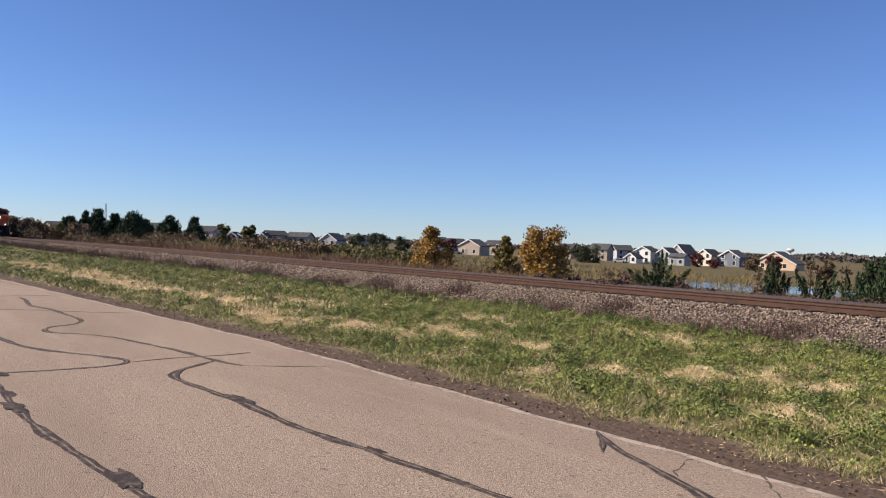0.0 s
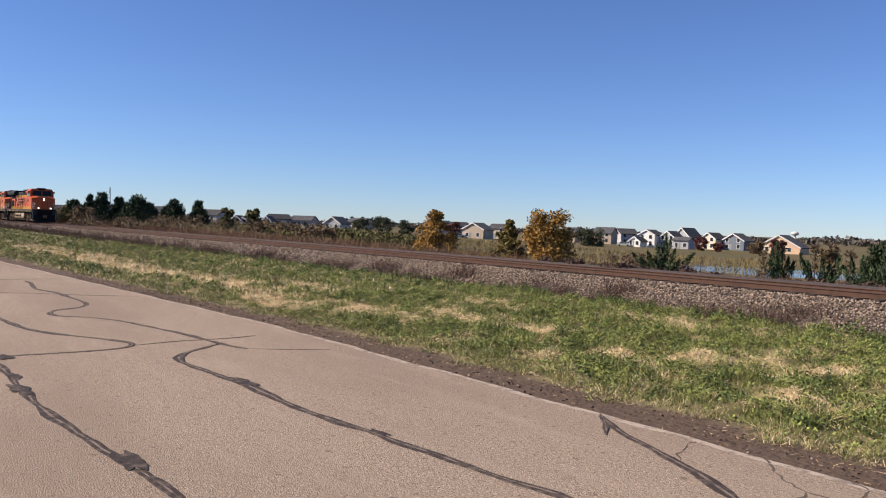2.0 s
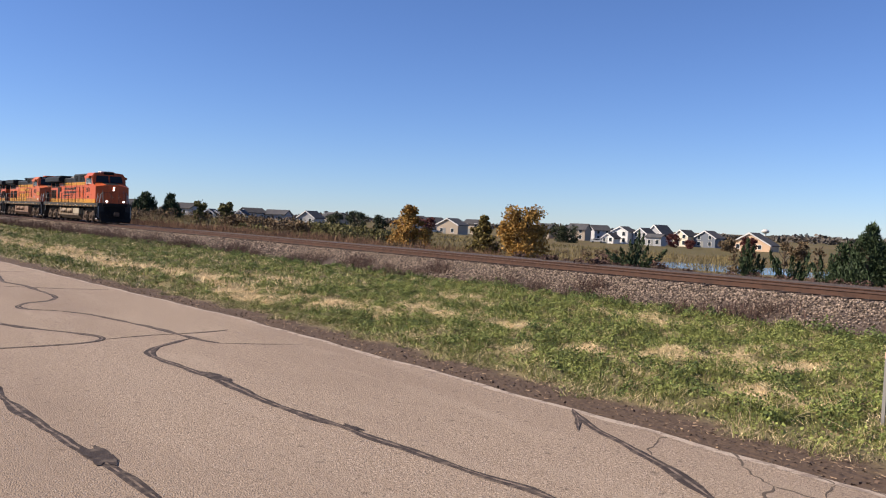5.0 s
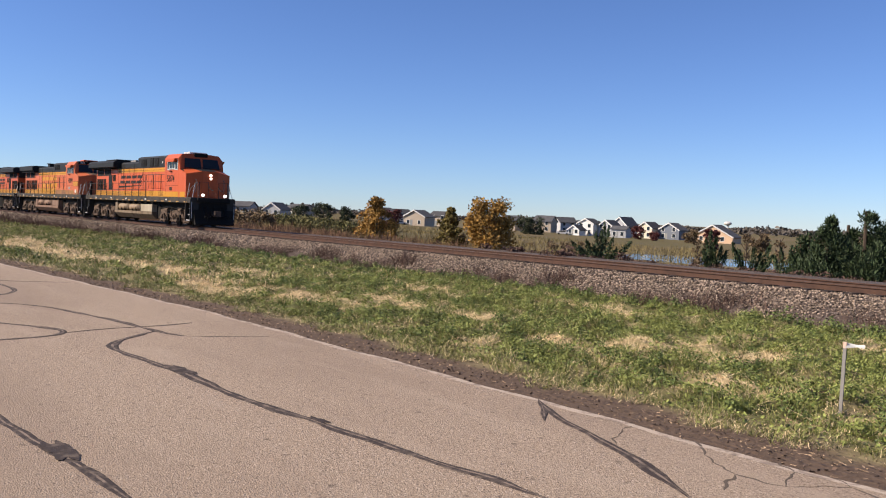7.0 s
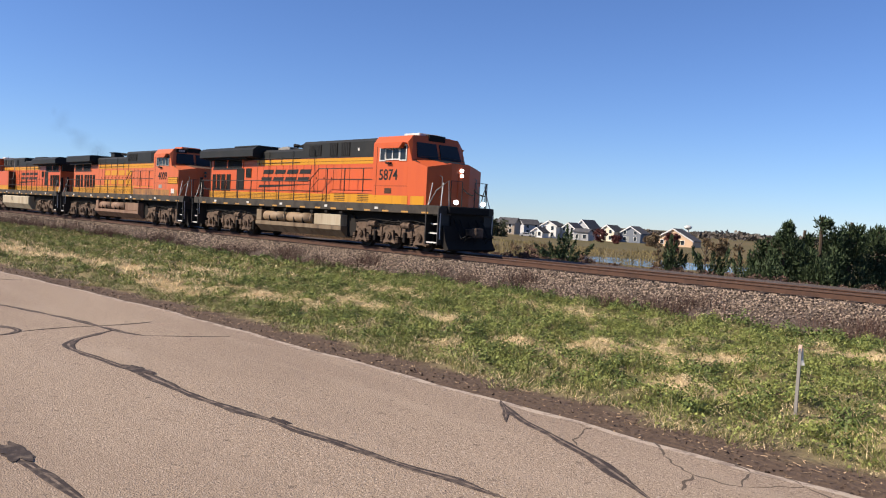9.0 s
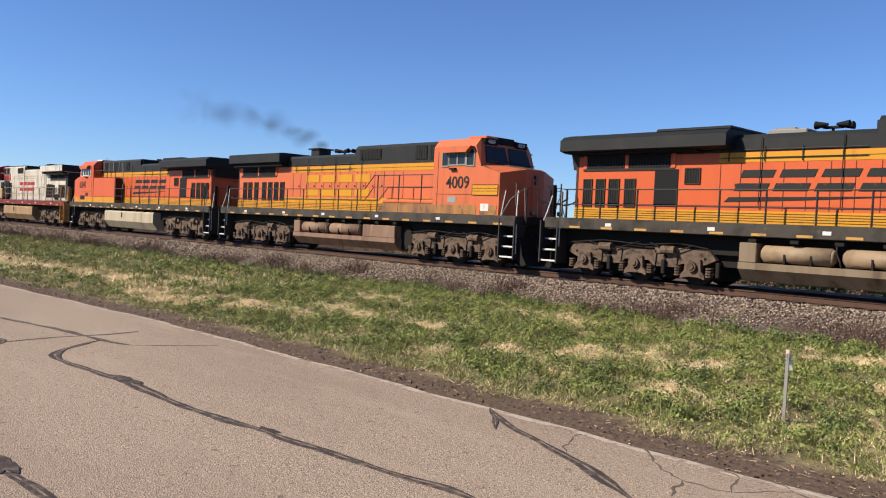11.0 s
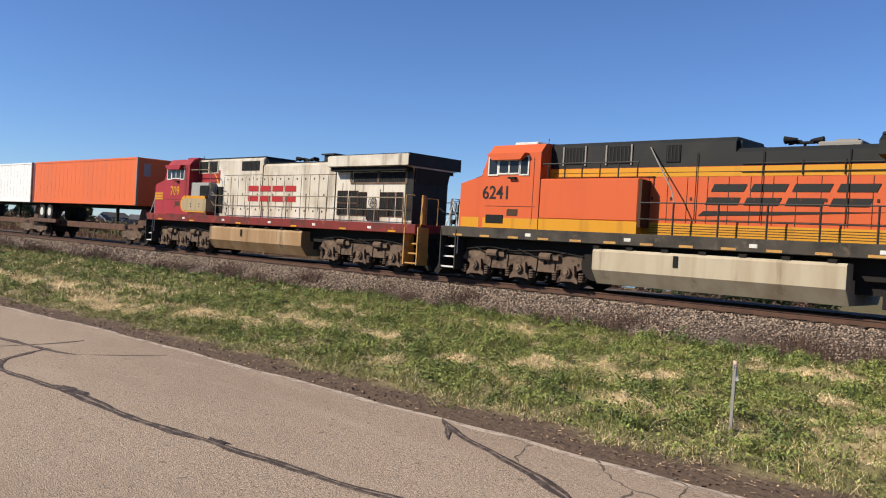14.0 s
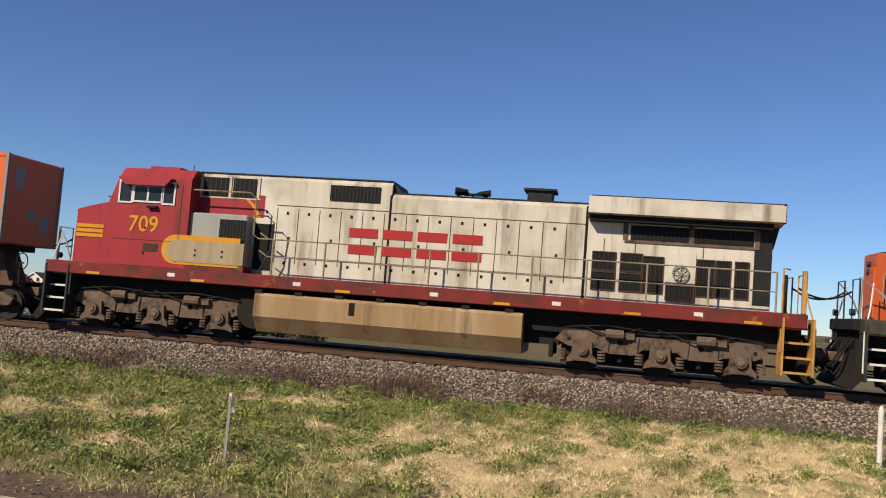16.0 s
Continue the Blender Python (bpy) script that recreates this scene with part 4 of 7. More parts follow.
    if not war:
        for s in (-1, 1):
            part("yellow_band", box(c0, c1 - 0.02, *sorted((1.5 * s, 1.507 * s)), DECK, 2.2), M_GRIMY if heritage else M_YELLOW, root)
            part("nose_band", box(c1 + 0.16, 9.40, *sorted((1.47 * s, 1.497 * s)), DECK, 2.2), M_GRIMY if heritage else M_YELLOW, root)
            if heritage:
                part("nose_stripe", box(8.16, 9.44, *sorted((1.46 * s, 1.510 * s)), 2.55, 2.95), M_SEAM, root)
                part("nose_stripe", box(8.19, 9.44, *sorted((1.510 * s, 1.514 * s)), 2.58, 2.70), M_YELLOW, root)
                part("nose_stripe", box(8.19, 9.44, *sorted((1.510 * s, 1.514 * s)), 2.72, 2.80), M_YELLOW, root)
                part("nose_stripe", box(8.19, 9.44, *sorted((1.510 * s, 1.514 * s)), 2.82, 2.92), M_YELLOW, root)
                part("data_panel", box(8.62, 9.02, *sorted((1.497 * s, 1.503 * s)), 2.0, 2.26), M_WHITEP, root, "pale data panel")
            if scheme == "swoosh_late":
                louvre(root, 7.5, 8.25, 2.02, 2.3, s, 1.505, "step_vent")
        bm = bmesh.new()
        loft(bm, [[(c1 - 0.05, -0.5, 3.78), (c1 - 0.05, 0.5, 3.78), (c1 - 0.05, 0.5, 3.81), (c1 - 0.05, -0.5, 3.81)], [(9.8, -0.48, 3.54), (9.8, 0.48, 3.54), (9.8, 0.48, 3.575), (9.8, -0.48, 3.575)]])
        for s in (-1, 1):
            loft(bm, [[(c1 - 0.05, s * 1.42, 3.67), (c1 - 0.05, s * 0.5, 3.77), (c1 - 0.05, s * 0.5, 3.81), (c1 - 0.05, s * 1.42, 3.71)], [(9.36, s * 1.42, 3.36), (9.78, s * 0.5, 3.54), (9.78, s * 0.5, 3.58), (9.36, s * 1.42, 3.40)]])
        part("nose_top", bm, M_NOSETOP if heritage else M_BLACK, root)
    else:
        for s in (-1, 1):
            for k in range(3):
                bm = bmesh.new()
                z = 2.58 + k * 0.135
                B(bm, 8.62, 9.46, *sorted((1.47 * s, 1.507 * s)), z, z + 0.10)
                part("nose_stripe", bm, M_YELLOW, root)
    for s in (-1, 1):
        wy0, wy1 = sorted((1.49 * s, 1.512 * s))
        fy0, fy1 = sorted((1.49 * s, 1.53 * s))
        wins = [(6.55, 6.85), (6.93, 7.75), (7.85, 8.2)]
        frames = M_WHITEP if (war or swoosh) else M_STAKE
        for k, (a, b) in enumerate(wins):
            z0, z1 = (3.66, 4.22) if k != 1 else (3.70, 4.10)
            w = part("cab_window", box(a, b, wy0, wy1, z0, z1), M_GLASS, root)
            bm = bmesh.new()
            B(bm, a - 0.05, a, fy0, fy1, z0 - 0.05, z1 + 0.05)
            B(bm, b, b + 0.05, fy0, fy1, z0 - 0.05, z1 + 0.05)
            B(bm, a, b, fy0, fy1, z0 - 0.05, z0)
            B(bm, a, b, fy0, fy1, z1, z1 + 0.05)
            if k == 1:
                B(bm, (a + b) / 2 - 0.03, (a + b) / 2 + 0.03, fy0, fy1, z0, z1)
            part("window_frame", bm, frames, w)
        bm = bmesh.new()
        prism(bm, [(6.75, 4.12), (6.55, 4.34), (8.2, 4.34), (7.95, 4.12)], *sorted((1.5 * s, 1.72 * s)))
        part("sun_visor", bm, cabm, root)
        bm = bmesh.new()
        B(bm, 7.0, 7.3, *sorted((1.5 * s, 1.62 * s)), 3.50, 3.56)
        part("arm_rest", bm, M_DARK, root)
    # windscreen set in the sloping front
    for a, b in ((-1.2, -0.08), (0.08, 1.2)):
        bm = bmesh.new()
        n = Vector((0.85, 0, 0.27)).normalized()
        pts = [Vector((c1 + 0.10, a, 3.76)), Vector((c1 + 0.10, b, 3.76)), Vector((c1 - 0.10, b * 0.93, 4.38)), Vector((c1 - 0.10, a * 0.93, 4.38))]
        loft(bm, [[p + n * 0.0 for p in pts], [p + n * 0.06 for p in pts]])
        part("windscreen", bm, M_GLASS, root)
    bm = bmesh.new()
    B(bm, c1 - 0.35, c1 - 0.06, -0.45, 0.45, 4.5, 4.76, 0.02)
    part("number_box", bm, M_DARK, root)
    for y in (-0.82, 0.82) if heritage else ():
        board = part("number_board", box(c1 - 0.32, c1 - 0.03, y - 0.34, y + 0.34, 4.44, 4.68, 0.02), M_DARK, root)
        text_part("board_number", number, 0.2, M_WHITEP, board, Matrix.Translation((c1 - 0.026, y, 4.49)) @ Euler((radians(90), 0, radians(90))).to_matrix().to_4x4())
    bm = bmesh.new()
    B(bm, 6.9, 7.9, -0.6, 0.6, 4.70, 4.84, 0.03)
    part("air_conditioner", bm, M_WHITEP if swoosh else cabm, root)
    bm = bmesh.new()
    tube(bm, [(6.6, 0.4, 4.68), (6.6, 0.4, 4.95)], 0.012)
    part("antenna", bm, M_HAND, root)
    part("nose_door", box(9.8, 9.9, -0.15, 0.45, DECK + 0.05, 3.2, 0.02), cabm, root)
    part("anticlimber", box(9.9, 10.5, -1.1, 1.1, DECK - 0.3, DECK, 0.03), M_UNDER, root)
    for y in (-0.95, 0.95):
        bm = bmesh.new()
        tube(bm, [(9.68, y, 2.2), (9.82, y, 2.25), (9.82, y, 3.0), (9.68, y, 3.05)], 0.018)
        part("nose_grab_iron", bm, M_STAKE, root)
    for s in (-1, 1):
        ys = sorted((1.5 * s, 1.508 * s))
        part("cab_seam", box(6.2, 8.35, *ys, 2.585, 2.60), M_SEAM, root)
        part("cab_seam", box(6.30, 6.315, *ys, 2.0, 4.2), M_SEAM, root)
        part("cab_hatch", box(6.9, 7.35, *sorted((1.5 * s, 1.512 * s)), 2.28, 2.5), M_GREYP if heritage else M_SEAM, root)
        part("rear_edge", box(rear, rear + (0.42 if war else 0.1), *sorted((hw * s, (hw + 0.004) * s)), 2.0, 3.9), M_BLACK if war else M_SEAM, root)
        if scheme == "swoosh_late":
            bm = bmesh.new()
            tube(bm, [(2.5, s * 1.42, 3.98), (6.0, s * 1.42, 3.98)], 0.022)
            part("roof_rail", bm, M_HAND, root)
            for a in (2.55, 3.2, 3.85, 4.5, 5.15, 5.8):
                bm = bmesh.new()
                tube(bm, [(a, s * 1.42, 3.5), (a, s * 1.42, 3.98)], 0.022)
                part("roof_rail_post", bm, M_HAND, root)
            bm = bmesh.new()
            tube(bm, [(2.4, s * 1.0, 4.45), (1.5, s * 1.3, 3.2), (1.3, s * 1.45, 2.8)], 0.022)
            part("slanting_rail", bm, M_STAKE, root)
            # dark sheet over the box's end; that face's shade is put into its colour
            part("box_flap", box(2.35, 2.45, *sorted((hw * s, 1.46 * s)), 2.05, 3.45), M_SEAM, root)
    bm = bmesh.new()
    tube(bm, [(8.75, -1.2, 3.8), (8.75, -0.2, 3.86), (8.75, 1.2, 3.8)], 0.02)
    part("brow_rail", bm, M_HAND, root)
    # headlights and ditch lights
    lit = M_LAMP if number == "5874" else M_GLASS
    for dz in (0.0, 0.2):
        bm = bmesh.new()
        drum(bm, (9.9, 0, 3.1 + dz), (1, 0, 0), 0.075, 0.1, 12)
        part("headlight", bm, lit, root)
    for y in (-0.75, 0.75):
        bm = bmesh.new()
        drum(bm, (10.45, y, 2.02), (1, 0, 0), 0.085, 0.12, 12)
        part("ditch_light", bm, lit, root)
    # behind the cab: blower boxes on the deck, ladder
    for s in (-1, 1):
        if war:
            part("equipment_box", box(4.35, 6.1, *sorted((hw * s, 1.38 * s)), 2.66, 3.47, 0.03), M_GREYP, root, "pale grey equipment box")
            louvre(root, 4.37, 5.15, 2.68, 3.32, s, 1.38, "box_grille", 8)
            def rounded(x0, x1, z0, z1, r):
                pts = [(x0, z0), (x0, z1)]
                for e, c in ((90, z1 - r), (0, z0 + r)):
                    for q in range(7):
                        ang = radians(e - 15 * q)
                        pts.append((x1 - r + r * math.cos(ang), c + r * math.sin(ang)))
                return pts
            bm = bmesh.new()
            prism(bm, rounded(4.32, 6.62, 2.05, 2.66, 0.29), *sorted((hw * s, 1.52 * s)))
            bat = part("battery_box", bm, M_BEIGE, root, "dusty beige battery box")
            bm = bmesh.new()
            prism(bm, rounded(4.45, 6.78, 1.98, 2.80, 0.40), *sorted((1.3 * s, 1.506 * s)))
            part("yellow_border", bm, M_YELLOW, root)
            for c in (4.95, 5.75):
                for z in (2.26, 2.4):
                    bm = bmesh.new()
                    drum(bm, (c, s * 1.525, z), (0, 1, 0), 0.03, 0.02, 8)
                    part("bolt", bm, M_DARK, bat)
            bm = bmesh.new()
            tube(bm, [(6.05, s * 1.42, 4.1), (4.3, s * 1.42, 4.1), (4.12, s * 1.42, 3.95), (4.12, s * 1.42, 2.95), (3.95, s * 1.44, 2.84), (3.6, s * 1.46, 2.84)], 0.022)
            part("cab_rail", bm, handm, root)
            bm = bmesh.new()
            tube(bm, [(3.9, s * 1.4, 1.9), (3.62, s * 1.4, 2.5), (3.55, s * 1.4, 3.3), (3.75, s * 1.4, 3.48), (4.05, s * 1.4, 3.48)], 0.024)
            part("stair_rail", bm, M_HAND, root)
            for z in (2.2, 2.9):
                part("cab_bolt", box(7.3, 7.36, *sorted((1.5 * s, 1.515 * s)), z, z + 0.06), M_DARK, root)
            part("red_skirt", box(4.3, 8.4, *sorted((hw * s, 1.49 * s)), DECK, 2.04), M_REDSILL, root)
            part("red_flank", box(4.06, 6.07, *sorted((hw * s, (hw + 0.008) * s)), 3.47, 4.1), M_RED, root)
            bm = bmesh.new()
            arc = [(5.5, 4.36), (5.1, 4.25), (4.75, 4.05), (4.45, 3.8), (4.25, 3.48)]
            prism(bm, arc + [(x - 0.13, z - 0.02) for x, z in reversed(arc)], *sorted(((hw + 0.008) * s, (hw + 0.016) * s)))
            part("yellow_sweep", bm, M_YELLOW, root)
            part("grille_frame", box(4.2, 6.05, *sorted((hw * s, (hw + 0.02) * s)), 3.96, 4.0), M_SILVER, root)
            for c in (4.24, 5.1, 5.98):
                part("grille_frame", box(c, c + 0.07, *sorted((hw * s, (hw + 0.03) * s)), 3.96, 4.6), M_SILVER, root)
            louvre(root, 3.72, 4.28, 2.0, 3.3, s, hw, "stairwell_door")
        else:
            z1 = 3.5 if scheme == "swoosh_late" else 2.35
            x0 = 2.45 if scheme == "swoosh_late" else 3.0
            part("equipment_box", box(x0, 6.05, *sorted((hw * s, 1.48 * s)), 2.22, z1, 0.03), cabm, root)
            part("yellow_band", box(x0, 6.05, *sorted((hw * s, 1.482 * s)), DECK, 2.22), M_GRIMY if heritage else M_YELLOW, root)
    # writing: the maker's and owner's marks only as plain shapes
    for s in (-1, 1):
        yb = s * (hw + 0.012)
        if swoosh:
            a0, a1, z0, z1, m2 = -3.9, 0.6, 2.78, 3.36, M_LETTER
        elif heritage:
            a0, a1, z0, z1, m2 = -3.4, 1.6, 2.5, 3.45, M_YELLOW
        else:
            a0, a1, z0, z1, m2 = -2.25, 1.62, 2.62, 3.34, M_REDLET
        n = 4
        wdt = (a1 - a0) / n
        lean = 0.28 * s * 1.0 if swoosh else 0.0
        for k in range(n):
            b0 = a0 + k * wdt + 0.06 * wdt
            b1 = b0 + 0.84 * wdt
            bm = bmesh.new()
            h = z1 - z0
            def sh(x, z):
                return (x - lean * (z - z0 - h / 2) * 1.6, z)
            bars = [((b0, z0), (b1, z0), (b1, z0 + 0.36 * h), (b0, z0 + 0.36 * h)), ((b0, z0 + 0.64 * h), (b1, z0 + 0.64 * h), (b1, z1), (b0, z1))]
            for bar in bars:
                prism(bm, [sh(*p) for p in bar], *sorted((yb, yb + s * 0.004)))
            part("mark", bm, m2, root)
        if swoosh:
            bm = bmesh.new()
            e0, e1 = (a0 - 0.35, a1 + 0.2)
            prism(bm, [(e0, 2.46), (e0 + 0.15, 2.60), (e0 + 2.2, 2.62), (e1, 2.66), (e0 + 2.2, 2.53)] if s < 0 else [(e1, 2.46), (e1 - 0.15, 2.60), (e1 - 2.2, 2.62), (e0, 2.66), (e1 - 2.2, 2.53)], *sorted((yb, yb + s * 0.004)))
            part("swoosh", bm, m2, root)
        nm = Matrix.Translation(({"6241": 7.85, "5874": 7.1}.get(number, 7.4), s * 1.51, 2.84 if not heritage else 2.82)) @ Euler((radians(90), 0, 0 if s < 0 else radians(180))).to_matrix().to_4x4()
        size, nc = {"war": (0.62, M_YELLOW)}.get(scheme, (0.62, M_LETTER))
        text_part("road_number", number, size, nc, root, nm)
    # handrails
    zt, zm = 2.84, 2.36
    for s in (-1, 1):
        y = s * 1.46
        if war:
            fence(root, [(-9.62, zt), (3.64, zt), (3.9, 3.0)], [-9.6, -8.0, -6.5, -5.0, -3.6, -2.2, -0.9, 0.6, 2.0, 3.5], y, DECK, zt, zm, handm)
        else:
            tail = [(-9.6, zt - 0.06), (1.2 if es else 1.8, zt - 0.06), (2.0 if es else 2.4, 3.34), (6.0, 3.34)] if scheme != "swoosh_late" else [(-9.6, zt - 0.06), (2.4, zt - 0.06)]
            stop = tail[-1][0]
            fence(root, tail, [a for a in np.arange(-9.5, stop, 1.35)], y, DECK, zt - 0.06, zm - 0.06, handm)
        for e, x in ((1, 9.95), (-1, -10.15)):
            steps(root, x, s, s * 1.24, e, M_SAFETY if war and e < 0 else M_HAND)
        bm = bmesh.new()
        tube(bm, [(-9.75, y, 1.5), (-9.75, y, 2.95), (-9.95, s * 1.2, 2.95)], 0.024)
        part("corner_post", bm, handm if not war else M_SAFETY, root)
        bm = bmesh.new()
        tube(bm, [(9.55, s * 1.44, 1.75), (9.9, s * 1.30, 2.45), (10.32, s * 1.05, 2.85), (10.36, s * 1.02, 1.85)], 0.022)
        part("front_rail", bm, M_STAKE, root)
    if scheme == "swoosh":
        for s in (-1, 1):
            for a in (3.3, 5.0):
                for k in range(5):
                    part("side_louvre", box(a, a + 0.8, *sorted((1.482 * s, 1.495 * s)), 1.93 + k * 0.075, 1.955 + k * 0.075), M_SEAM, root)
    # tanks
    tankm = M_TANKH if heritage else M_TANK
    bm = bmesh.new()
    prism(bm, [(-1.42, 1.36), (-1.48, 1.28), (-1.48, 0.72), (-1.15, 0.30), (1.15, 0.30), (1.48, 0.72), (1.48, 1.28), (1.42, 1.36)] if not (scheme in ("swoosh", "heritage")) else [(-1.48, 0.80), (-1.48, 0.62), (-1.15, 0.30), (1.15, 0.30), (1.48, 0.62), (1.48, 0.80)], -3.45, 3.9, "x")
    part("fuel_tank", bm, M_BROWNT if war else (M_TANKL if scheme == "swoosh_late" else tankm), root)
    if scheme in ("swoosh", "heritage"):
        # near-black core: the shade of the air tanks' recess, put into colour
        part("tank_core", box(-3.4, 3.85, -0.85, 0.85, 0.8, 1.36), M_UNDER, root)
    for s in (-1, 1):
        if scheme in ("swoosh", "heritage"):
            for a, b in ((-2.85, -0.95), (-0.7, 1.35)):
                bm = bmesh.new()
                drum(bm, ((a + b) / 2, s * 1.22, 1.06), (1, 0, 0), 0.235, b - a - 0.1, 18)
                drum(bm, (a + 0.02, s * 1.22, 1.06), (1, 0, 0), 0.15, 0.08, 14, 0.235)
                drum(bm, (b - 0.02, s * 1.22, 1.06), (1, 0, 0), 0.235, 0.08, 14, 0.15)
                part("air_tank", bm, tankm if heritage else M_AIR, root, "dusty round air reservoir", True)
            part("tank_box", box(-3.45, -2.95, *sorted((0.6 * s, 1.45 * s)), 0.8, 1.34, 0.02), tankm, root)
            part("tank_box", box(1.75, 3.85, *sorted((0.6 * s, 1.46 * s)), 0.8, 1.3, 0.02), tankm if heritage else M_TANKL, root)
            for c in (-2.2, -1.5, 0.0, 0.75):
                part("tank_strap", box(c, c + 0.05, *sorted((1.0 * s, 1.465 * s)), 0.80, 1.07), M_UNDER, root)
            for c in (-0.85, 1.5):
                bm = bmesh.new()
                tube(bm, [(c, s * 1.4, 1.45), (c, s * 1.44, 1.2), (c + 0.1, s * 1.44, 0.95), (c + 0.12, s * 1.4, 0.8)], 0.02)
                part("air_pipe", bm, M_HAND, root)
        bm = bmesh.new()
        drum(bm, (4.05, s * 0.95, 0.85), (0, 1, 0), 0.5, 0.3, 16)
        part("air_blower", bm, M_UNDER, root)
        for a in np.arange(-3.2, 3.8, 1.15):
            part("tank_strap", box(a, a + 0.22, *sorted((1.25 * s, 1.45 * s)), 1.36, 1.45), M_UNDER, root)
        if not (scheme in ("swoosh", "heritage")):
            part("sight_gauge", box(1.05, 1.2, *sorted((1.48 * s, 1.50 * s)), 0.95, 1.28), M_DARK, root)
    tm = M_TRUCK
    for cx in (-6.95, 6.95):
        t = truck(root, cx, tm)
        for ax in (-1.95, 0, 1.95):
            wheelset(t, ax, WHEEL)
    # ends: plow, couplers, hoses
    for e in (1, -1):
        bm = bmesh.new()
        prism(bm, [(e * 10.3, 1.1), (e * 10.42, 1.1), (e * 10.55, 0.5), (e * 10.75, 0.2), (e * 10.55, 0.12), (e * 10.3, 0.4)], -1.3 if e > 0 else -0.9, 1.3 if e > 0 else 0.9)
        B(bm, min(e * 10.2, e * 10.36), max(e * 10.2, e * 10.36), -0.85, 0.85, 0.8, 1.55)
        part("plow" if e > 0 else "end_plate", bm, M_UNDER, root)
        bm = bmesh.new()
        B(bm, min(e * 10.2, e * 11.1), max(e * 10.2, e * 11.1), -0.16, 0.16, 0.75, 1.0, 0.03)
        B(bm, min(e * 10.85, e * 11.12), max(e * 10.85, e * 11.12), -0.22, 0.22, 0.68, 1.06, 0.04)
        part("coupler", bm, M_TRUCK, root)
        for y in (-0.75, -0.45, 0.45, 0.75):
            bm = bmesh.new()
            tube(bm, [(e * 10.4, y, 1.35), (e * 10.65, y, 1.0), (e * 10.85, y, 0.62), (e * 11.12, y, 0.72)], 0.03)
            part("brake_hose", bm, M_DARK, root)
        for y in (-0.3, 0.3):
            bm = bmesh.new()
            tube(bm, [(e * 10.36, y, 2.55), (e * 10.6, y, 2.40), (e * 10.85, y, 2.33), (e * 11.0, y, 2.32)], 0.028)
            part("jumper_cable", bm, M_DARK, root)
        for y in (-1.1, 1.1) if e < 0 else ():
            part("end_post", box(min(e * 10.28, e * 10.38), max(e * 10.28, e * 10.38), y - 0.09, y + 0.09, DECK, 2.95, 0.02), M_SAFETY if war and e < 0 else M_UNDER, root)
        for y in (-0.6, 0.0, 0.62):
            bm = bmesh.new()
            tube(bm, [(e * 10.42, y, 1.3), (e * 10.6, y + 0.08, 0.8), (e * 10.8, y + 0.05, 0.45), (e * 10.95, y, 0.6), (e * 11.02, y, 0.85)], 0.024)
            part("brake_hose", bm, M_UNDER, root)
        for s in (-1, 1):
            bm = bmesh.new()
            tube(bm, [(e * 10.35, s * 0.95, DECK), (e * 10.35, s * 0.95, 2.85), (e * 10.35, s * 0.35, 2.85), (e * 10.35, s * 0.35, DECK)], 0.022)
            part("end_rail", bm, M_SAFETY if war and e < 0 else M_HAND, root)
    for z in (2.1, 2.5, 2.9, 3.3):
        bm = bmesh.new()
        tube(bm, [(rear - 0.02, -0.7, z), (rear - 0.1, -0.7, z), (rear - 0.1, -0.3, z), (rear - 0.02, -0.3, z)], 0.014)
        part("end_grab_iron", bm, M_HAND, root)
    bm = bmesh.new()
    B(bm, rear - 0.012, rear, -hw + 0.02, hw - 0.02, DECK, lo_top - 0.15)
    part("rear_sheet", bm, M_BLACK if war else body, root)
    return root


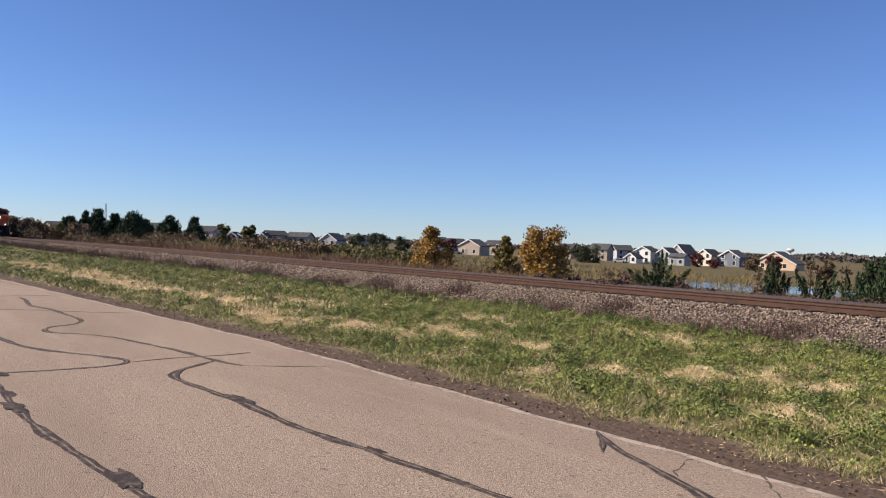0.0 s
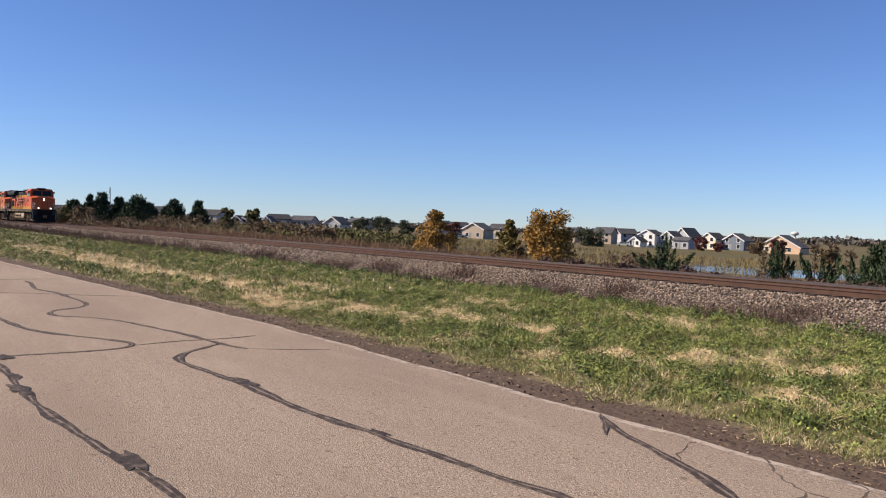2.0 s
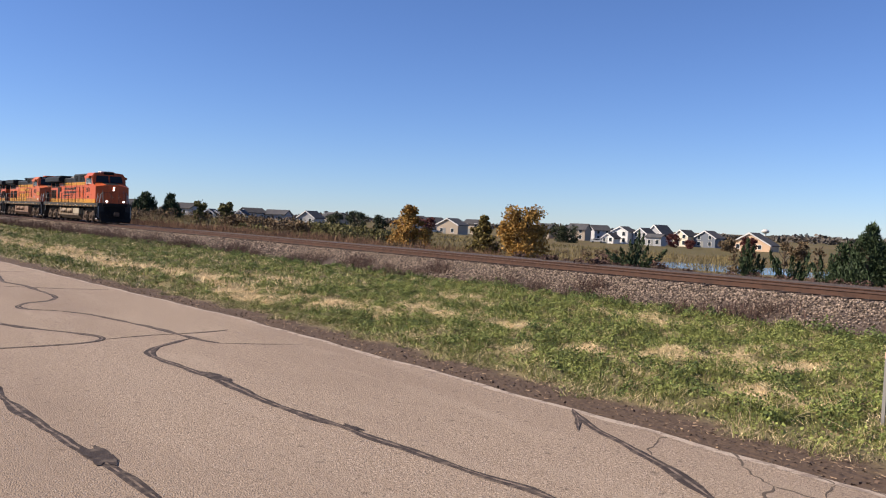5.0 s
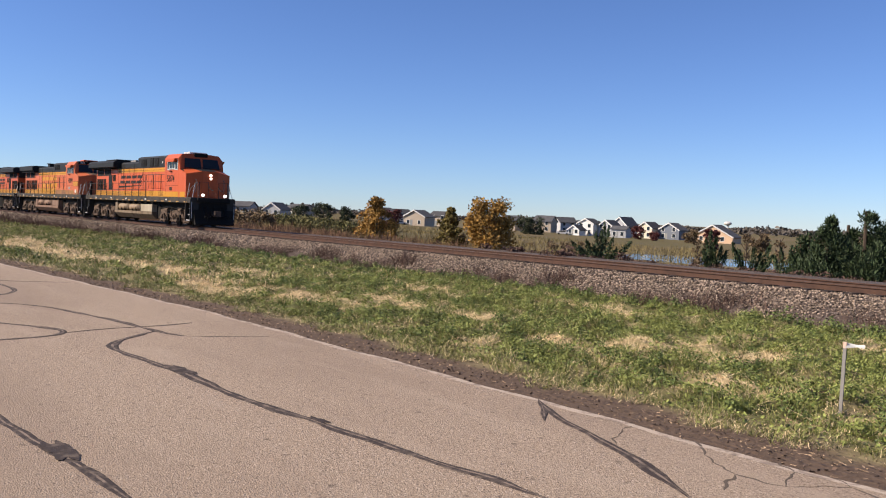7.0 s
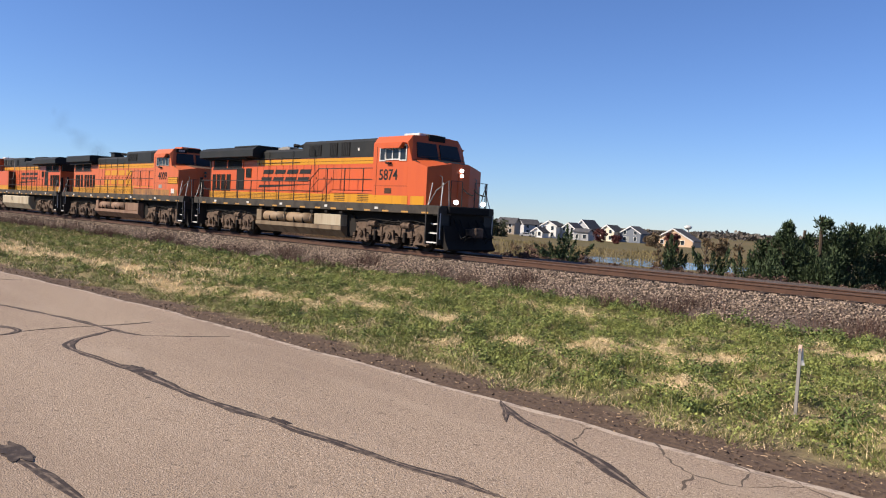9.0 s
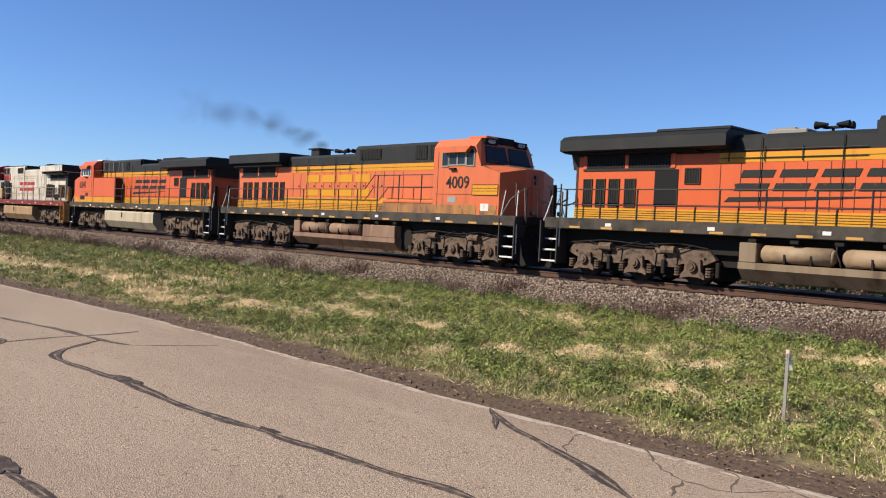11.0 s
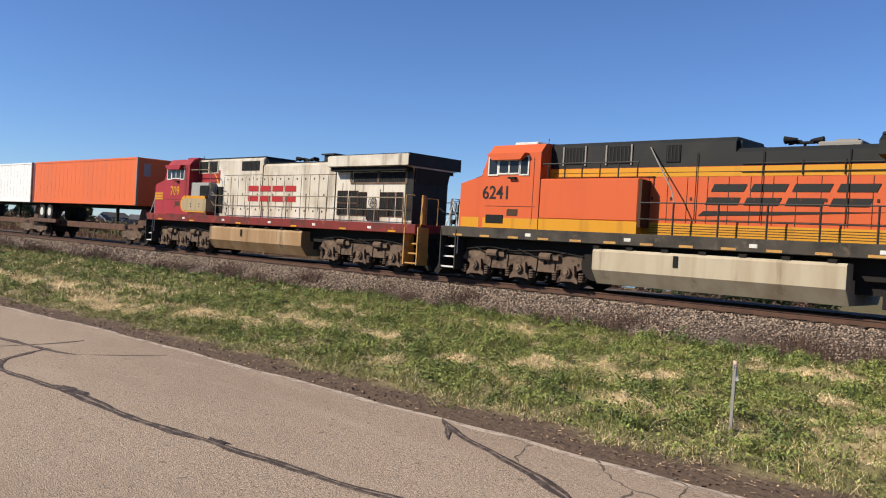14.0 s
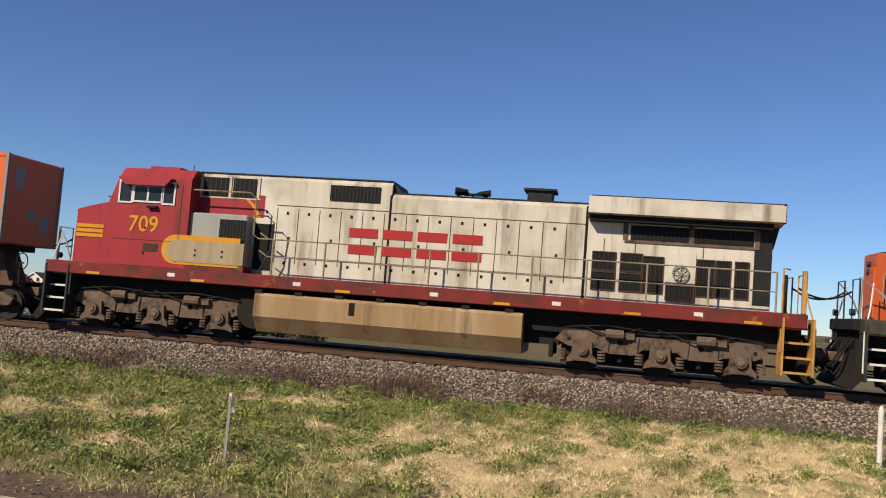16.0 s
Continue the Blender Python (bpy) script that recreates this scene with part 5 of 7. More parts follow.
def trailer_car(label, skin):
    """A spine flat car that carries one road trailer; rail top at z = 0."""
    car = new("flat_car")
    tagged(car, "low rusty brown spine flat car", "flat car", "flat cars of the train")
    bm = bmesh.new()
    B(bm, -7.9, 7.6, -0.35, 0.35, 0.75, 1.12, 0.03)
    B(bm, -7.7, -5.0, -1.3, 1.3, 1.0, 1.14)
    B(bm, 5.8, 7.6, -0.9, 0.9, 1.0, 1.14)
    part("spine", bm, M_CARBROWN, car)
    for s in (-1, 1):
        bm = bmesh.new()
        B(bm, -7.7, -3.2, s * 1.3 - 0.1, s * 1.3 + 0.1, 0.95, 1.2, 0.02)
        part("wheel_guide", bm, M_CARBROWN, car)
    bm = bmesh.new()
    prism(bm, [(5.9, 1.12), (6.3, 2.1), (6.7, 2.1), (7.1, 1.12)], -0.4, 0.4)
    part("hitch", bm, M_CARBROWN, car)
    for cx in (-6.6, 6.6):
        bm = bmesh.new()
        B(bm, -1.1, 1.1, -0.9, 0.9, 0.45, 0.75)
        t = part("truck", bm, M_UNDER, car)
        t.location = (cx, 0, 0)
        for s in (-1, 1):
            bm = bmesh.new()
            prism(bm, [(-1.2, 0.62), (-0.9, 0.78), (-0.4, 0.82), (0.4, 0.82), (0.9, 0.78), (1.2, 0.62), (1.1, 0.42), (0.6, 0.42), (0.35, 0.3), (-0.35, 0.3), (-0.6, 0.42), (-1.1, 0.42)], s * 0.95, s * 1.08)
            part("side_frame", bm, M_TRUCK, t)
        for ax in (-0.89, 0.89):
            wheelset(t, ax, WHEEL - 0.08).scale = (0.85, 1, 0.85)
    bm = bmesh.new()
    for x, z in ((7.7, 1.0), (7.7, 1.7)):
        tube(bm, [(7.5, -0.7, z), (7.75, -0.7, z)], 0.03)
    for k in range(12):
        a = k * math.pi / 6
        tube(bm, [(7.7, -0.7 + 0.25 * math.cos(a), 1.75 + 0.25 * math.sin(a)), (7.7, -0.7 + 0.25 * math.cos(a + 0.5236), 1.75 + 0.25 * math.sin(a + 0.5236))], 0.018, 5)
    tube(bm, [(7.65, -0.7, 0.9), (7.65, -0.7, 1.75)], 0.035)
    part("hand_brake", bm, M_UNDER, car)
    bm = bmesh.new()
    for e in (-1, 1):
        B(bm, min(e * 7.5, e * 8.0), max(e * 7.5, e * 8.0), -0.15, 0.15, 0.75, 1.0)
    part("coupler", bm, M_TRUCK, car)

    tr = new("road_trailer")
    tagged(tr, label, "road trailer", "road trailers on the train")
    bm = bmesh.new()
    B(bm, -7.32, 7.32, -1.28, 1.28, 2.24, 4.92, 0.04)
    part("box_body", bm, skin, tr)
    for s in (-1, 1):
        for a in np.arange(-6.9, 7.1, 0.61):
            part("side_rib", box(a - 0.007, a + 0.007, *sorted((1.28 * s, 1.285 * s)), 2.42, 4.80), skin, tr)
        part("bottom_rail", box(-7.32, 7.32, *sorted((1.28 * s, 1.305 * s)), 2.24, 2.38), skin, tr)
        part("top_rail", box(-7.32, 7.32, *sorted((1.28 * s, 1.305 * s)), 4.82, 4.92), skin, tr)
        part("corner_cap", box(7.25, 7.34, *sorted((1.2 * s, 1.31 * s)), 2.24, 4.93), M_STAKE, tr)
    for x, y0, z0, z1 in ((7.326, -0.9, 3.9, 4.6), (7.326, 0.4, 2.7, 3.2), (7.326, -0.2, 3.0, 3.3)):
        part("front_panel", box(7.31, x, y0, y0 + 0.4, z0, z1), M_GREYP, tr)
    bm = bmesh.new()
    B(bm, -7.2, 7.2, -0.5, 0.5, 2.05, 2.24)
    B(bm, -6.8, -3.8, -0.55, 0.55, 1.75, 2.1)
    part("chassis", bm, M_UNDER, tr)
    for ax in (-6.2, -4.95):
        for s in (-1, 1):
            bm = bmesh.new()
            for yy in (1.0, 0.68):
                drum(bm, (ax, s * yy, 1.66), (0, 1, 0), 0.5, 0.26, 18)
            tyre = part("tyre", bm, M_TYRE, tr)
            bm = bmesh.new()
            drum(bm, (ax, s * 1.12, 1.66), (0, 1, 0), 0.27, 0.06, 14)
            part("rim", bm, M_WHITEP, tyre)
    for s in (-1, 1):
        bm = bmesh.new()
        B(bm, 4.1, 4.25, s * 0.8 - 0.07, s * 0.8 + 0.07, 1.35, 2.2)
        B(bm, 4.0, 4.35, s * 0.8 - 0.12, s * 0.8 + 0.12, 1.3, 1.36)
        part("landing_leg", bm, M_UNDER, tr)
        bm = bmesh.new()
        drum(bm, (-7.1, s * 0.9, 2.1), (0, 1, 0), 0.05, 0.1)
        part("tail_lamp", bm, M_REDLET, tr)
    return car, tr

# ---------------------------------------------------------------- loose cover of the verge
rng = np.random.default_rng(7)


def clump(x, y):
    return np.clip(0.55 + 0.35 * patchy(x, y, 0.55, 21) + 0.3 * patchy(x, y, 1.6, 22), 0.08, 1)


def blades(n, xs, ys, keep, hmin, hmax, width, name, material, label, lean=0.5, dz=0.0):
    """Single grass blades or stems, three corners each, where keep(x, y) is above a random number; kind stuff."""
    x = rng.uniform(xs[0], xs[1], n)
    y = rng.uniform(ys[0], ys[1], n)
    ok = keep(x, y) > rng.random(n)
    x, y = x[ok], y[ok]
    m = len(x)
    z = level(x, y) + dz
    h = rng.uniform(hmin, hmax, m) * (0.75 + 0.5 * rng.random(m)) * (0.4 + 1.15 * clump(x, y))
    a = rng.uniform(0, 2 * np.pi, m)
    w = width * rng.uniform(0.6, 1.4, m)
    b = rng.uniform(0, 2 * np.pi, m)
    l = lean * rng.random(m) * h
    p0 = np.stack([x - np.cos(a) * w, y - np.sin(a) * w, z - 0.01], -1)
    p1 = np.stack([x + np.cos(a) * w, y + np.sin(a) * w, z - 0.01], -1)
    p2 = np.stack([x + np.cos(b) * l, y + np.sin(b) * l, z + h], -1)
    verts = np.stack([p0, p1, p2], 1).reshape(-1, 3)
    ob = arrays_ob(name, verts, np.arange(m * 3).reshape(-1, 3), material)
    return tagged(ob, label, "grass", kind="stuff")


def in_verge(x, y):
    e = y - road_edge(x)
    toe = 19.6 + 0.6 * np.sin(x * 0.21) + 0.3 * np.sin(x * 0.9 + 2)
    return smooth(0.9, 1.5, e + 0.2 * np.sin(x * 2.1) + 0.15 * np.sin(x * 5.3)) * (1 - smooth(toe - 0.3, toe + 0.9, y))


near = lambda x, y: in_verge(x, y) * np.clip(1.1 - 1.25 * dryness(x, y), 0, 1) * clump(x, y)
blades(620000, (-24, 9), (7.6, 21), near, 0.035, 0.105, 0.006, "green_grass", M_GREEN, "short green grass and clover of the verge", 1.8)
blades(180000, (-75, -24), (4.5, 21), near, 0.05, 0.15, 0.018, "green_grass", M_GREEN, "short green grass and clover of the verge", 1.8)
blades(150000, (-30, 9), (7.6, 12), lambda x, y: in_verge(x, y) * (1 - smooth(1.6, 2.8, y - road_edge(x))), 0.025, 0.075, 0.0045, "mown_grass", M_FRINGE, "grey-green mown grass fringe by the road", 1.6)
blades(30000, (-150, -75), (-2, 20), lambda x, y: in_verge(x, y) * 0.8, 0.06, 0.2, 0.05, "green_grass", M_GREEN, "short green grass and clover of the verge", 1.5)
drym = lambda x, y: in_verge(x, y) * np.clip(dryness(x, y) * 1.2, 0, 1)
blades(560000, (-24, 14), (7.6, 21), drym, 0.025, 0.085, 0.0045, "straw_grass", M_DRY, "dry straw-coloured grass tufts", 3.2)
blades(150000, (-75, -24), (4.5, 21), drym, 0.05, 0.13, 0.014, "straw_grass", M_DRY, "dry straw-coloured grass tufts", 2.0)
blades(2500, (-40, 12), (8.6, 20), lambda x, y: in_verge(x, y) * 0.5, 0.12, 0.28, 0.004, "grass_stalk", M_DRY, "thin seeded straw stalks above the grass", 0.8)


def leafy(n, xs, ys, keep, size, name, material, label, category="plants", up=0.1):
    """Broad low leaves, lying at all angles."""
    x = rng.uniform(xs[0], xs[1], n)
    y = rng.uniform(ys[0], ys[1], n)
    ok = keep(x, y) > rng.random(n)
    x, y = x[ok], y[ok]
    m = len(x)
    z = level(x, y) + rng.random(m) * up
    c = np.stack([x, y, z], -1)
    u = rng.normal(size=(m, 3))
    u[:, 2] *= 0.5
    u /= np.linalg.norm(u, axis=1)[:, None]
    v = np.cross(u, rng.normal(size=(m, 3)) * 0.5 + np.array([0, 0, 1.0]))
    v /= np.linalg.norm(v, axis=1)[:, None]
    s = size * rng.uniform(0.5, 1.4, m)[:, None]
    verts = np.stack([c - u * s, c - v * s * 0.6, c + u * s, c + v * s * 0.6], 1).reshape(-1, 3)
    return tagged(arrays_ob(name, verts, np.arange(m * 4).reshape(-1, 4), material), label, category, kind="stuff")


leafy(260000, (-34, 8), (8.4, 20), lambda x, y: in_verge(x, y) * (1 - dryness(x, y)) ** 2 * clump(x + 3, y) ** 2 * 1.4, 0.027, "clover", M_CLOVER, "broad green weed leaves in the grass", up=0.10)


def mounds(n, xs, ys, keep, rad, rise, leaves, leaf, name, material, label):
    """Low bushy plants: leaves over small domes, each turned about the dome's outward way."""
    x = rng.uniform(xs[0], xs[1], n)
    y = rng.uniform(ys[0], ys[1], n)
    ok = keep(x, y) > rng.random(n)
    x, y = x[ok], y[ok]
    m = len(x)
    r = rng.uniform(rad[0], rad[1], m)[:, None, None]
    h = rng.uniform(rise[0], rise[1], m)[:, None]
    d = rng.normal(size=(m, leaves, 3))
    d[:, :, 2] = np.abs(d[:, :, 2])
    d /= np.linalg.norm(d, axis=2)[:, :, None]
    c = d * r * rng.uniform(0.55, 1.15, (m, leaves, 1))
    c[:, :, 2] = d[:, :, 2] * h * rng.uniform(0.5, 1.2, (m, leaves))
    c = (c + np.stack([x, y, level(x, y)], -1)[:, None, :]).reshape(-1, 3)
    out = (d + rng.normal(size=d.shape) * 0.45).reshape(-1, 3)
    u = np.cross(out, rng.normal(size=out.shape))
    u /= np.linalg.norm(u, axis=1)[:, None] + 1e-6
    v = np.cross(out, u)
    v /= np.linalg.norm(v, axis=1)[:, None] + 1e-6
    s = leaf * rng.uniform(0.5, 1.5, (len(c), 1))
    verts = np.stack([c - u * s, c - v * s * 0.55, c + u * s, c + v * s * 0.55], 1).reshape(-1, 3)
    return tagged(arrays_ob(name, verts, np.arange(len(verts)).reshape(-1, 4), material), label, "weeds", kind="stuff")


lush = lambda x, y: in_verge(x, y) * smooth(1.6, 3.0, y - road_edge(x)) * np.clip(1.15 - 1.7 * dryness(x, y), 0, 1) * clump(x + 3, y)
mounds(5200, (-24, 6), (8.8, 20.3), lush, (0.10, 0.30), (0.08, 0.27), 115, 0.021, "weed_mound", M_CLOVER, "bushy light green weeds heaped in the verge")
mounds(3200, (-24, 6), (8.8, 20.3), lush, (0.12, 0.32), (0.10, 0.28), 100, 0.020, "weed_mound", M_CLOVER_D, "bushy dark green weeds heaped in the verge")
mounds(3600, (-70, -24), (6.5, 20.3), lambda x, y: lush(x, y) * 0.7, (0.15, 0.4), (0.08, 0.24), 70, 0.034, "weed_mound", M_CLOVER, "bushy light green weeds heaped in the verge")
mounds(2200, (-70, -24), (6.5, 20.3), lambda x, y: lush(x, y) * 0.6, (0.15, 0.45), (0.10, 0.28), 70, 0.034, "weed_mound", M_CLOVER_D, "bushy dark green weeds heaped in the verge")
blades(60000, (-24, 8), (8.8, 20), lambda x, y: lush(x, y) * 0.8, 0.10, 0.22, 0.006, "long_grass", M_GREEN, "long arching green grass among the weeds", 1.3)
toe_row = lambda x, y: np.exp(-((y - 19.5 - 0.5 * np.sin(x * 0.21)) / 0.35) ** 2) * np.clip(0.5 + 0.6 * np.sin(x * 1.3 + np.sin(x * 0.4)), 0.1, 1)
mounds(2600, (-60, 6), (18.5, 20.6), toe_row, (0.12, 0.3), (0.12, 0.34), 60, 0.032, "weed_mound", M_CLOVER_D, "dark green weeds along the ballast foot")


def bits(n, xs, ys, keep, length, width, name, material, label):
    """Short dry stalks lying on the soil."""
    x = rng.uniform(xs[0], xs[1], n)
    y = rng.uniform(ys[0], ys[1], n)
    ok = keep(x, y) > rng.random(n)
    x, y = x[ok], y[ok]
    m = len(x)
    c = np.stack([x, y, level(x, y) + rng.uniform(0.01, 0.035, m)], -1)
    a = rng.normal(0, 0.7, m)
    u = np.stack([np.cos(a), np.sin(a), rng.normal(0, 0.15, m)], -1) * (length * rng.uniform(0.3, 1.5, m))[:, None]
    v = np.stack([-np.sin(a), np.cos(a), rng.normal(0, 0.5, m)], -1) * width
    verts = np.stack([c - u - v, c + u - v, c + u + v, c - u + v], 1).reshape(-1, 3)
    return tagged(arrays_ob(name, verts, np.arange(m * 4).reshape(-1, 4), material), label, "litter", kind="stuff")


litter = lambda x, y: np.exp(-((y - road_edge(x) - 0.55) / 0.5) ** 2)
bits(26000, (-45, 8), (5.0, 9.9), lambda x, y: np.exp(-((y - road_edge(x) - 0.75) / 0.45) ** 2) * clump(x, y), 0.03, 0.003, "straw_litter", M_LITTER, "dry broken stalks lying along the road edge")
leafy(9000, (-34, 8), (5.5, 9.5), lambda x, y: litter(x, y) * 0.9, 0.017, "leaf_litter", M_LITTER, "dry leaf and straw litter along the road edge", "litter", 0.02)
leafy(16000, (-34, 8), (5.5, 9.5), lambda x, y: litter(x, y) * 0.7, 0.024, "dirt_crumb", M_CRUMB, "dark crumbs of soil and gravel by the road", "soil", 0.015)


# ballast stones: one octahedron each, squashed and turned at random
def stones(n, xs, size, name):
    x = rng.uniform(xs[0], xs[1], n)
    y = rng.uniform(19.7, 24.9, n)
    toe = 20.0 + 0.35 * np.sin(x * 0.5) + 0.25 * np.sin(x * 1.9)
    ok = (y > toe) & ((rng.random(n) < smooth(0, 0.9, y - toe) + 0.25))
    x, y = x[ok], y[ok]
    m = len(x)
    z = np.interp(y, [19.9, 20.3, 21.55, 24.75], [-0.05, 0.10, RAIL - 0.24, RAIL - 0.24]) + rng.uniform(-0.01, 0.03, m)
    q = rng.normal(size=(m, 3, 3))
    q, _ = np.linalg.qr(q)
    base = np.array([[1, 0, 0], [-1, 0, 0], [0, 1, 0], [0, -1, 0], [0, 0, 1], [0, 0, -1]], float)
    r = size * rng.uniform(0.55, 1.3, (m, 6, 1)) * rng.uniform(0.6, 1.25, (m, 1, 1))
    v = np.einsum("mij,kj->mki", q, base) * r
    v[:, :, 2] *= 0.8
    v += np.stack([x, y, z], -1)[:, None, :]
    f = np.array([[0, 2, 4], [2, 1, 4], [1, 3, 4], [3, 0, 4], [2, 0, 5], [1, 2, 5], [3, 1, 5], [0, 3, 5]])
    faces = (np.arange(m) * 6)[:, None, None] + f[None]
    tagged(arrays_ob(name, v.reshape(-1, 3), faces.reshape(-1, 3), M_STONE), "loose pinkish grey crushed ballast stones", "ballast", kind="stuff")


stones(105000, (-40, 12), 0.04, "ballast_stone")
stones(40000, (-110, -40), 0.06, "ballast_stone")

weedy = lambda x, y: (np.exp(-((y - 20.15 - 0.3 * np.sin(x * 0.5)) / 0.55) ** 2) * np.clip(0.3 + 0.6 * np.sin(x * 0.8 + np.sin(x * 2.1)) + 0.4 * np.sin(x * 3.3), 0.05, 1))
blades(190000, (-60, 10), (18.6, 21.8), lambda x, y: weedy(x, y), 0.10, 0.46, 0.0055, "dead_weed", M_WEED, "dark brown dead weeds along the ballast foot", 0.7, 0.02)
blades(34000, (-150, -45), (18.4, 21.4), lambda x, y: np.clip(weedy(x, y) + 0.3 * smooth(-45, -70, x), 0, 1), 0.2, 0.6, 0.014, "dead_weed", M_WEED, "dark brown dead weeds along the ballast foot", 0.7, 0.02)
for x, y, s, n in ((-18.6, 20.8, 0.5, 260), (-12.2, 20.6, 0.45, 260), (-7.3, 20.5, 0.4, 260), (-4.4, 20.4, 0.6, 380), (-1.2, 20.5, 0.4, 260), (-27, 20.7, 0.6, 300), (-33, 20.6, 0.5, 250)):
    c = rng.normal(size=(n, 3)) * np.array([0.45, 0.2, 0]) + np.array([x, y, 0])
    z = np.interp(c[:, 1], [19.9, 20.3, 21.55], [-0.05, 0.1, RAIL - 0.24])
    tip = c + rng.normal(size=(n, 3)) * np.array([0.16, 0.16, 0]) + np.stack([0 * z, 0 * z, z + rng.uniform(0.3, 1.0, n) * s], -1)
    c[:, 2] = z
    side = rng.normal(size=(n, 3)) * 0.006
    v = np.stack([c - side, c + side, tip], 1).reshape(-1, 3)
    tagged(arrays_ob("weed_clump", v, np.arange(n * 3).reshape(-1, 3), M_WEED), "dead brown weed clump in the ballast", "weed", "weed clumps on the ballast", "stuff")


def bush(x, y, r, h, n, material, label):
    """A leafy weed bush of its own."""
    root = tagged(new("weed_bush"), label, "weed")
    root.location = (x, y, float(level(x, y)))
    d = rng.normal(size=(n, 3))
    d[:, 2] = np.abs(d[:, 2])
    d /= np.linalg.norm(d, axis=1)[:, None]
    c = d * np.array([r, r, h]) * rng.uniform(0.3, 1.15, (n, 1)) * (1 + 0.3 * np.sin(d[:, :1] * 5 + d[:, 1:2] * 7))
    u = np.cross(d + rng.normal(size=(n, 3)) * 0.6, rng.normal(size=(n, 3)))
    u /= np.linalg.norm(u, axis=1)[:, None]
    v = np.cross(d, u)
    s = 0.024 * rng.uniform(0.5, 1.5, (n, 1))
    q = np.stack([c - u * s, c - v * s * 0.55, c + u * s, c + v * s * 0.55], 1).reshape(-1, 3)
    arrays_ob("leaves", q, np.arange(n * 4).reshape(-1, 4), material, root)
    bm = bmesh.new()
    for k in range(5):
        a = k * 1.26
        tube(bm, [(0, 0, -0.05), (0.3 * r * math.cos(a), 0.3 * r * math.sin(a), 0.5 * h), (0.7 * r * math.cos(a), 0.7 * r * math.sin(a), 0.85 * h)], 0.006, 5)
    part("stem", bm, M_WEED, root)


bush(-4.25, 11.25, 0.38, 0.30, 900, M_CLOVER_D, "dark green leafy weed bush beside a marker stake")
bush(-5.5, 11.5, 0.30, 0.20, 500, M_CLOVER_D, "low dark green leafy weed bush in grass")
bush(-7.4, 13.0, 0.36, 0.24, 700, M_CLOVER_D, "low dark green leafy weed bush in grass")
bush(-3.0, 12.6, 0.34, 0.24, 600, M_CLOVER_D, "low dark green leafy weed bush in grass")


# ---------------------------------------------------------------- posts
def stake():
    root = tagged(new("marker_stake"), "thin grey marker stake with a fluttering ribbon in grass", "marker stake")
    root.location = (-4.98, 11.2, float(level(-4.98, 11.2)))
    bm = bmesh.new()
    loft(bm, [[(-0.022, -0.01, -0.1), (0.022, -0.01, -0.1), (0.022, 0.01, -0.1), (-0.022, 0.01, -0.1)], [(-0.012, -0.01, 0.88), (0.032, -0.01, 0.88), (0.032, 0.01, 0.88), (-0.012, 0.01, 0.88)]])
    part("stake", bm, M_STAKE, root)
    bm = bmesh.new()
    B(bm, -0.015, 0.034, -0.013, 0.013, 0.80, 0.885, 0.004)
    part("painted_tip", bm, M_PALEPINK, root, "faded pink painted tip")
    bm = bmesh.new()
    for w0, w1, drop in ((-0.03, 0.0, 0.03), (0.004, 0.034, -0.025)):
        rows = []
        for k in range(6):
            f = k / 5.0
            sag = 0.018 * math.sin(f * 5.0 + w0 * 40)
            x, z = 0.23 * f, drop * f
            rows.append([(x, w0 * 0.4 + sag - 0.003, z + w0), (x, w0 * 0.4 + sag + 0.003, z + w0), (x, w1 * 0.4 + sag + 0.003, z + w1), (x, w1 * 0.4 + sag - 0.003, z + w1)])
        loft(bm, rows)
    return part("ribbon", bm, M_WHITEP, root, "white plastic ribbon tied to the stake")


ribbon = stake()
root = tagged(new("white_post"), "slim white plastic marker post in straw grass", "marker post")
root.location = (5.36, 17.1, float(level(5.36, 17.1)))
bm = bmesh.new()
drum(bm, (0, 0, 0.55), (0, 0, 1), 0.05, 1.15, 12)
drum(bm, (0, 0, 1.16), (0, 0, 1), 0.045, 0.08, 12, 0.02)
part("tube", bm, M_WHITEP, root)


# ---------------------------------------------------------------- trees and brush
def spot(az, dist):
    """A place by its bearing (degrees right of the line's square) and distance from the camera; on the ground."""
    x, y = dist * math.sin(radians(az)), dist * math.cos(radians(az))
    return x, y, float(level(x, y))


def leaf_cloud(centres, radii, n, size, flat=0.8):
    """Small leaves in clumps about centres."""
    k = rng.integers(0, len(centres), n)
    d = rng.normal(size=(n, 3))
    d /= np.linalg.norm(d, axis=1)[:, None]
    c = centres[k] + d * (radii[k] * rng.random(n) ** 0.45)[:, None] * np.array([1, 1, flat])
    u = rng.normal(size=(n, 3))
    u /= np.linalg.norm(u, axis=1)[:, None]
    v = np.cross(u, rng.normal(size=(n, 3)))
    v /= np.linalg.norm(v, axis=1)[:, None]
    s = size * rng.uniform(0.5, 1.5, n)[:, None]
    return np.stack([c - u * s, c - v * s * 0.7, c + u * s, c + v * s * 0.7], 1).reshape(-1, 3), np.arange(n * 4).reshape(-1, 4)


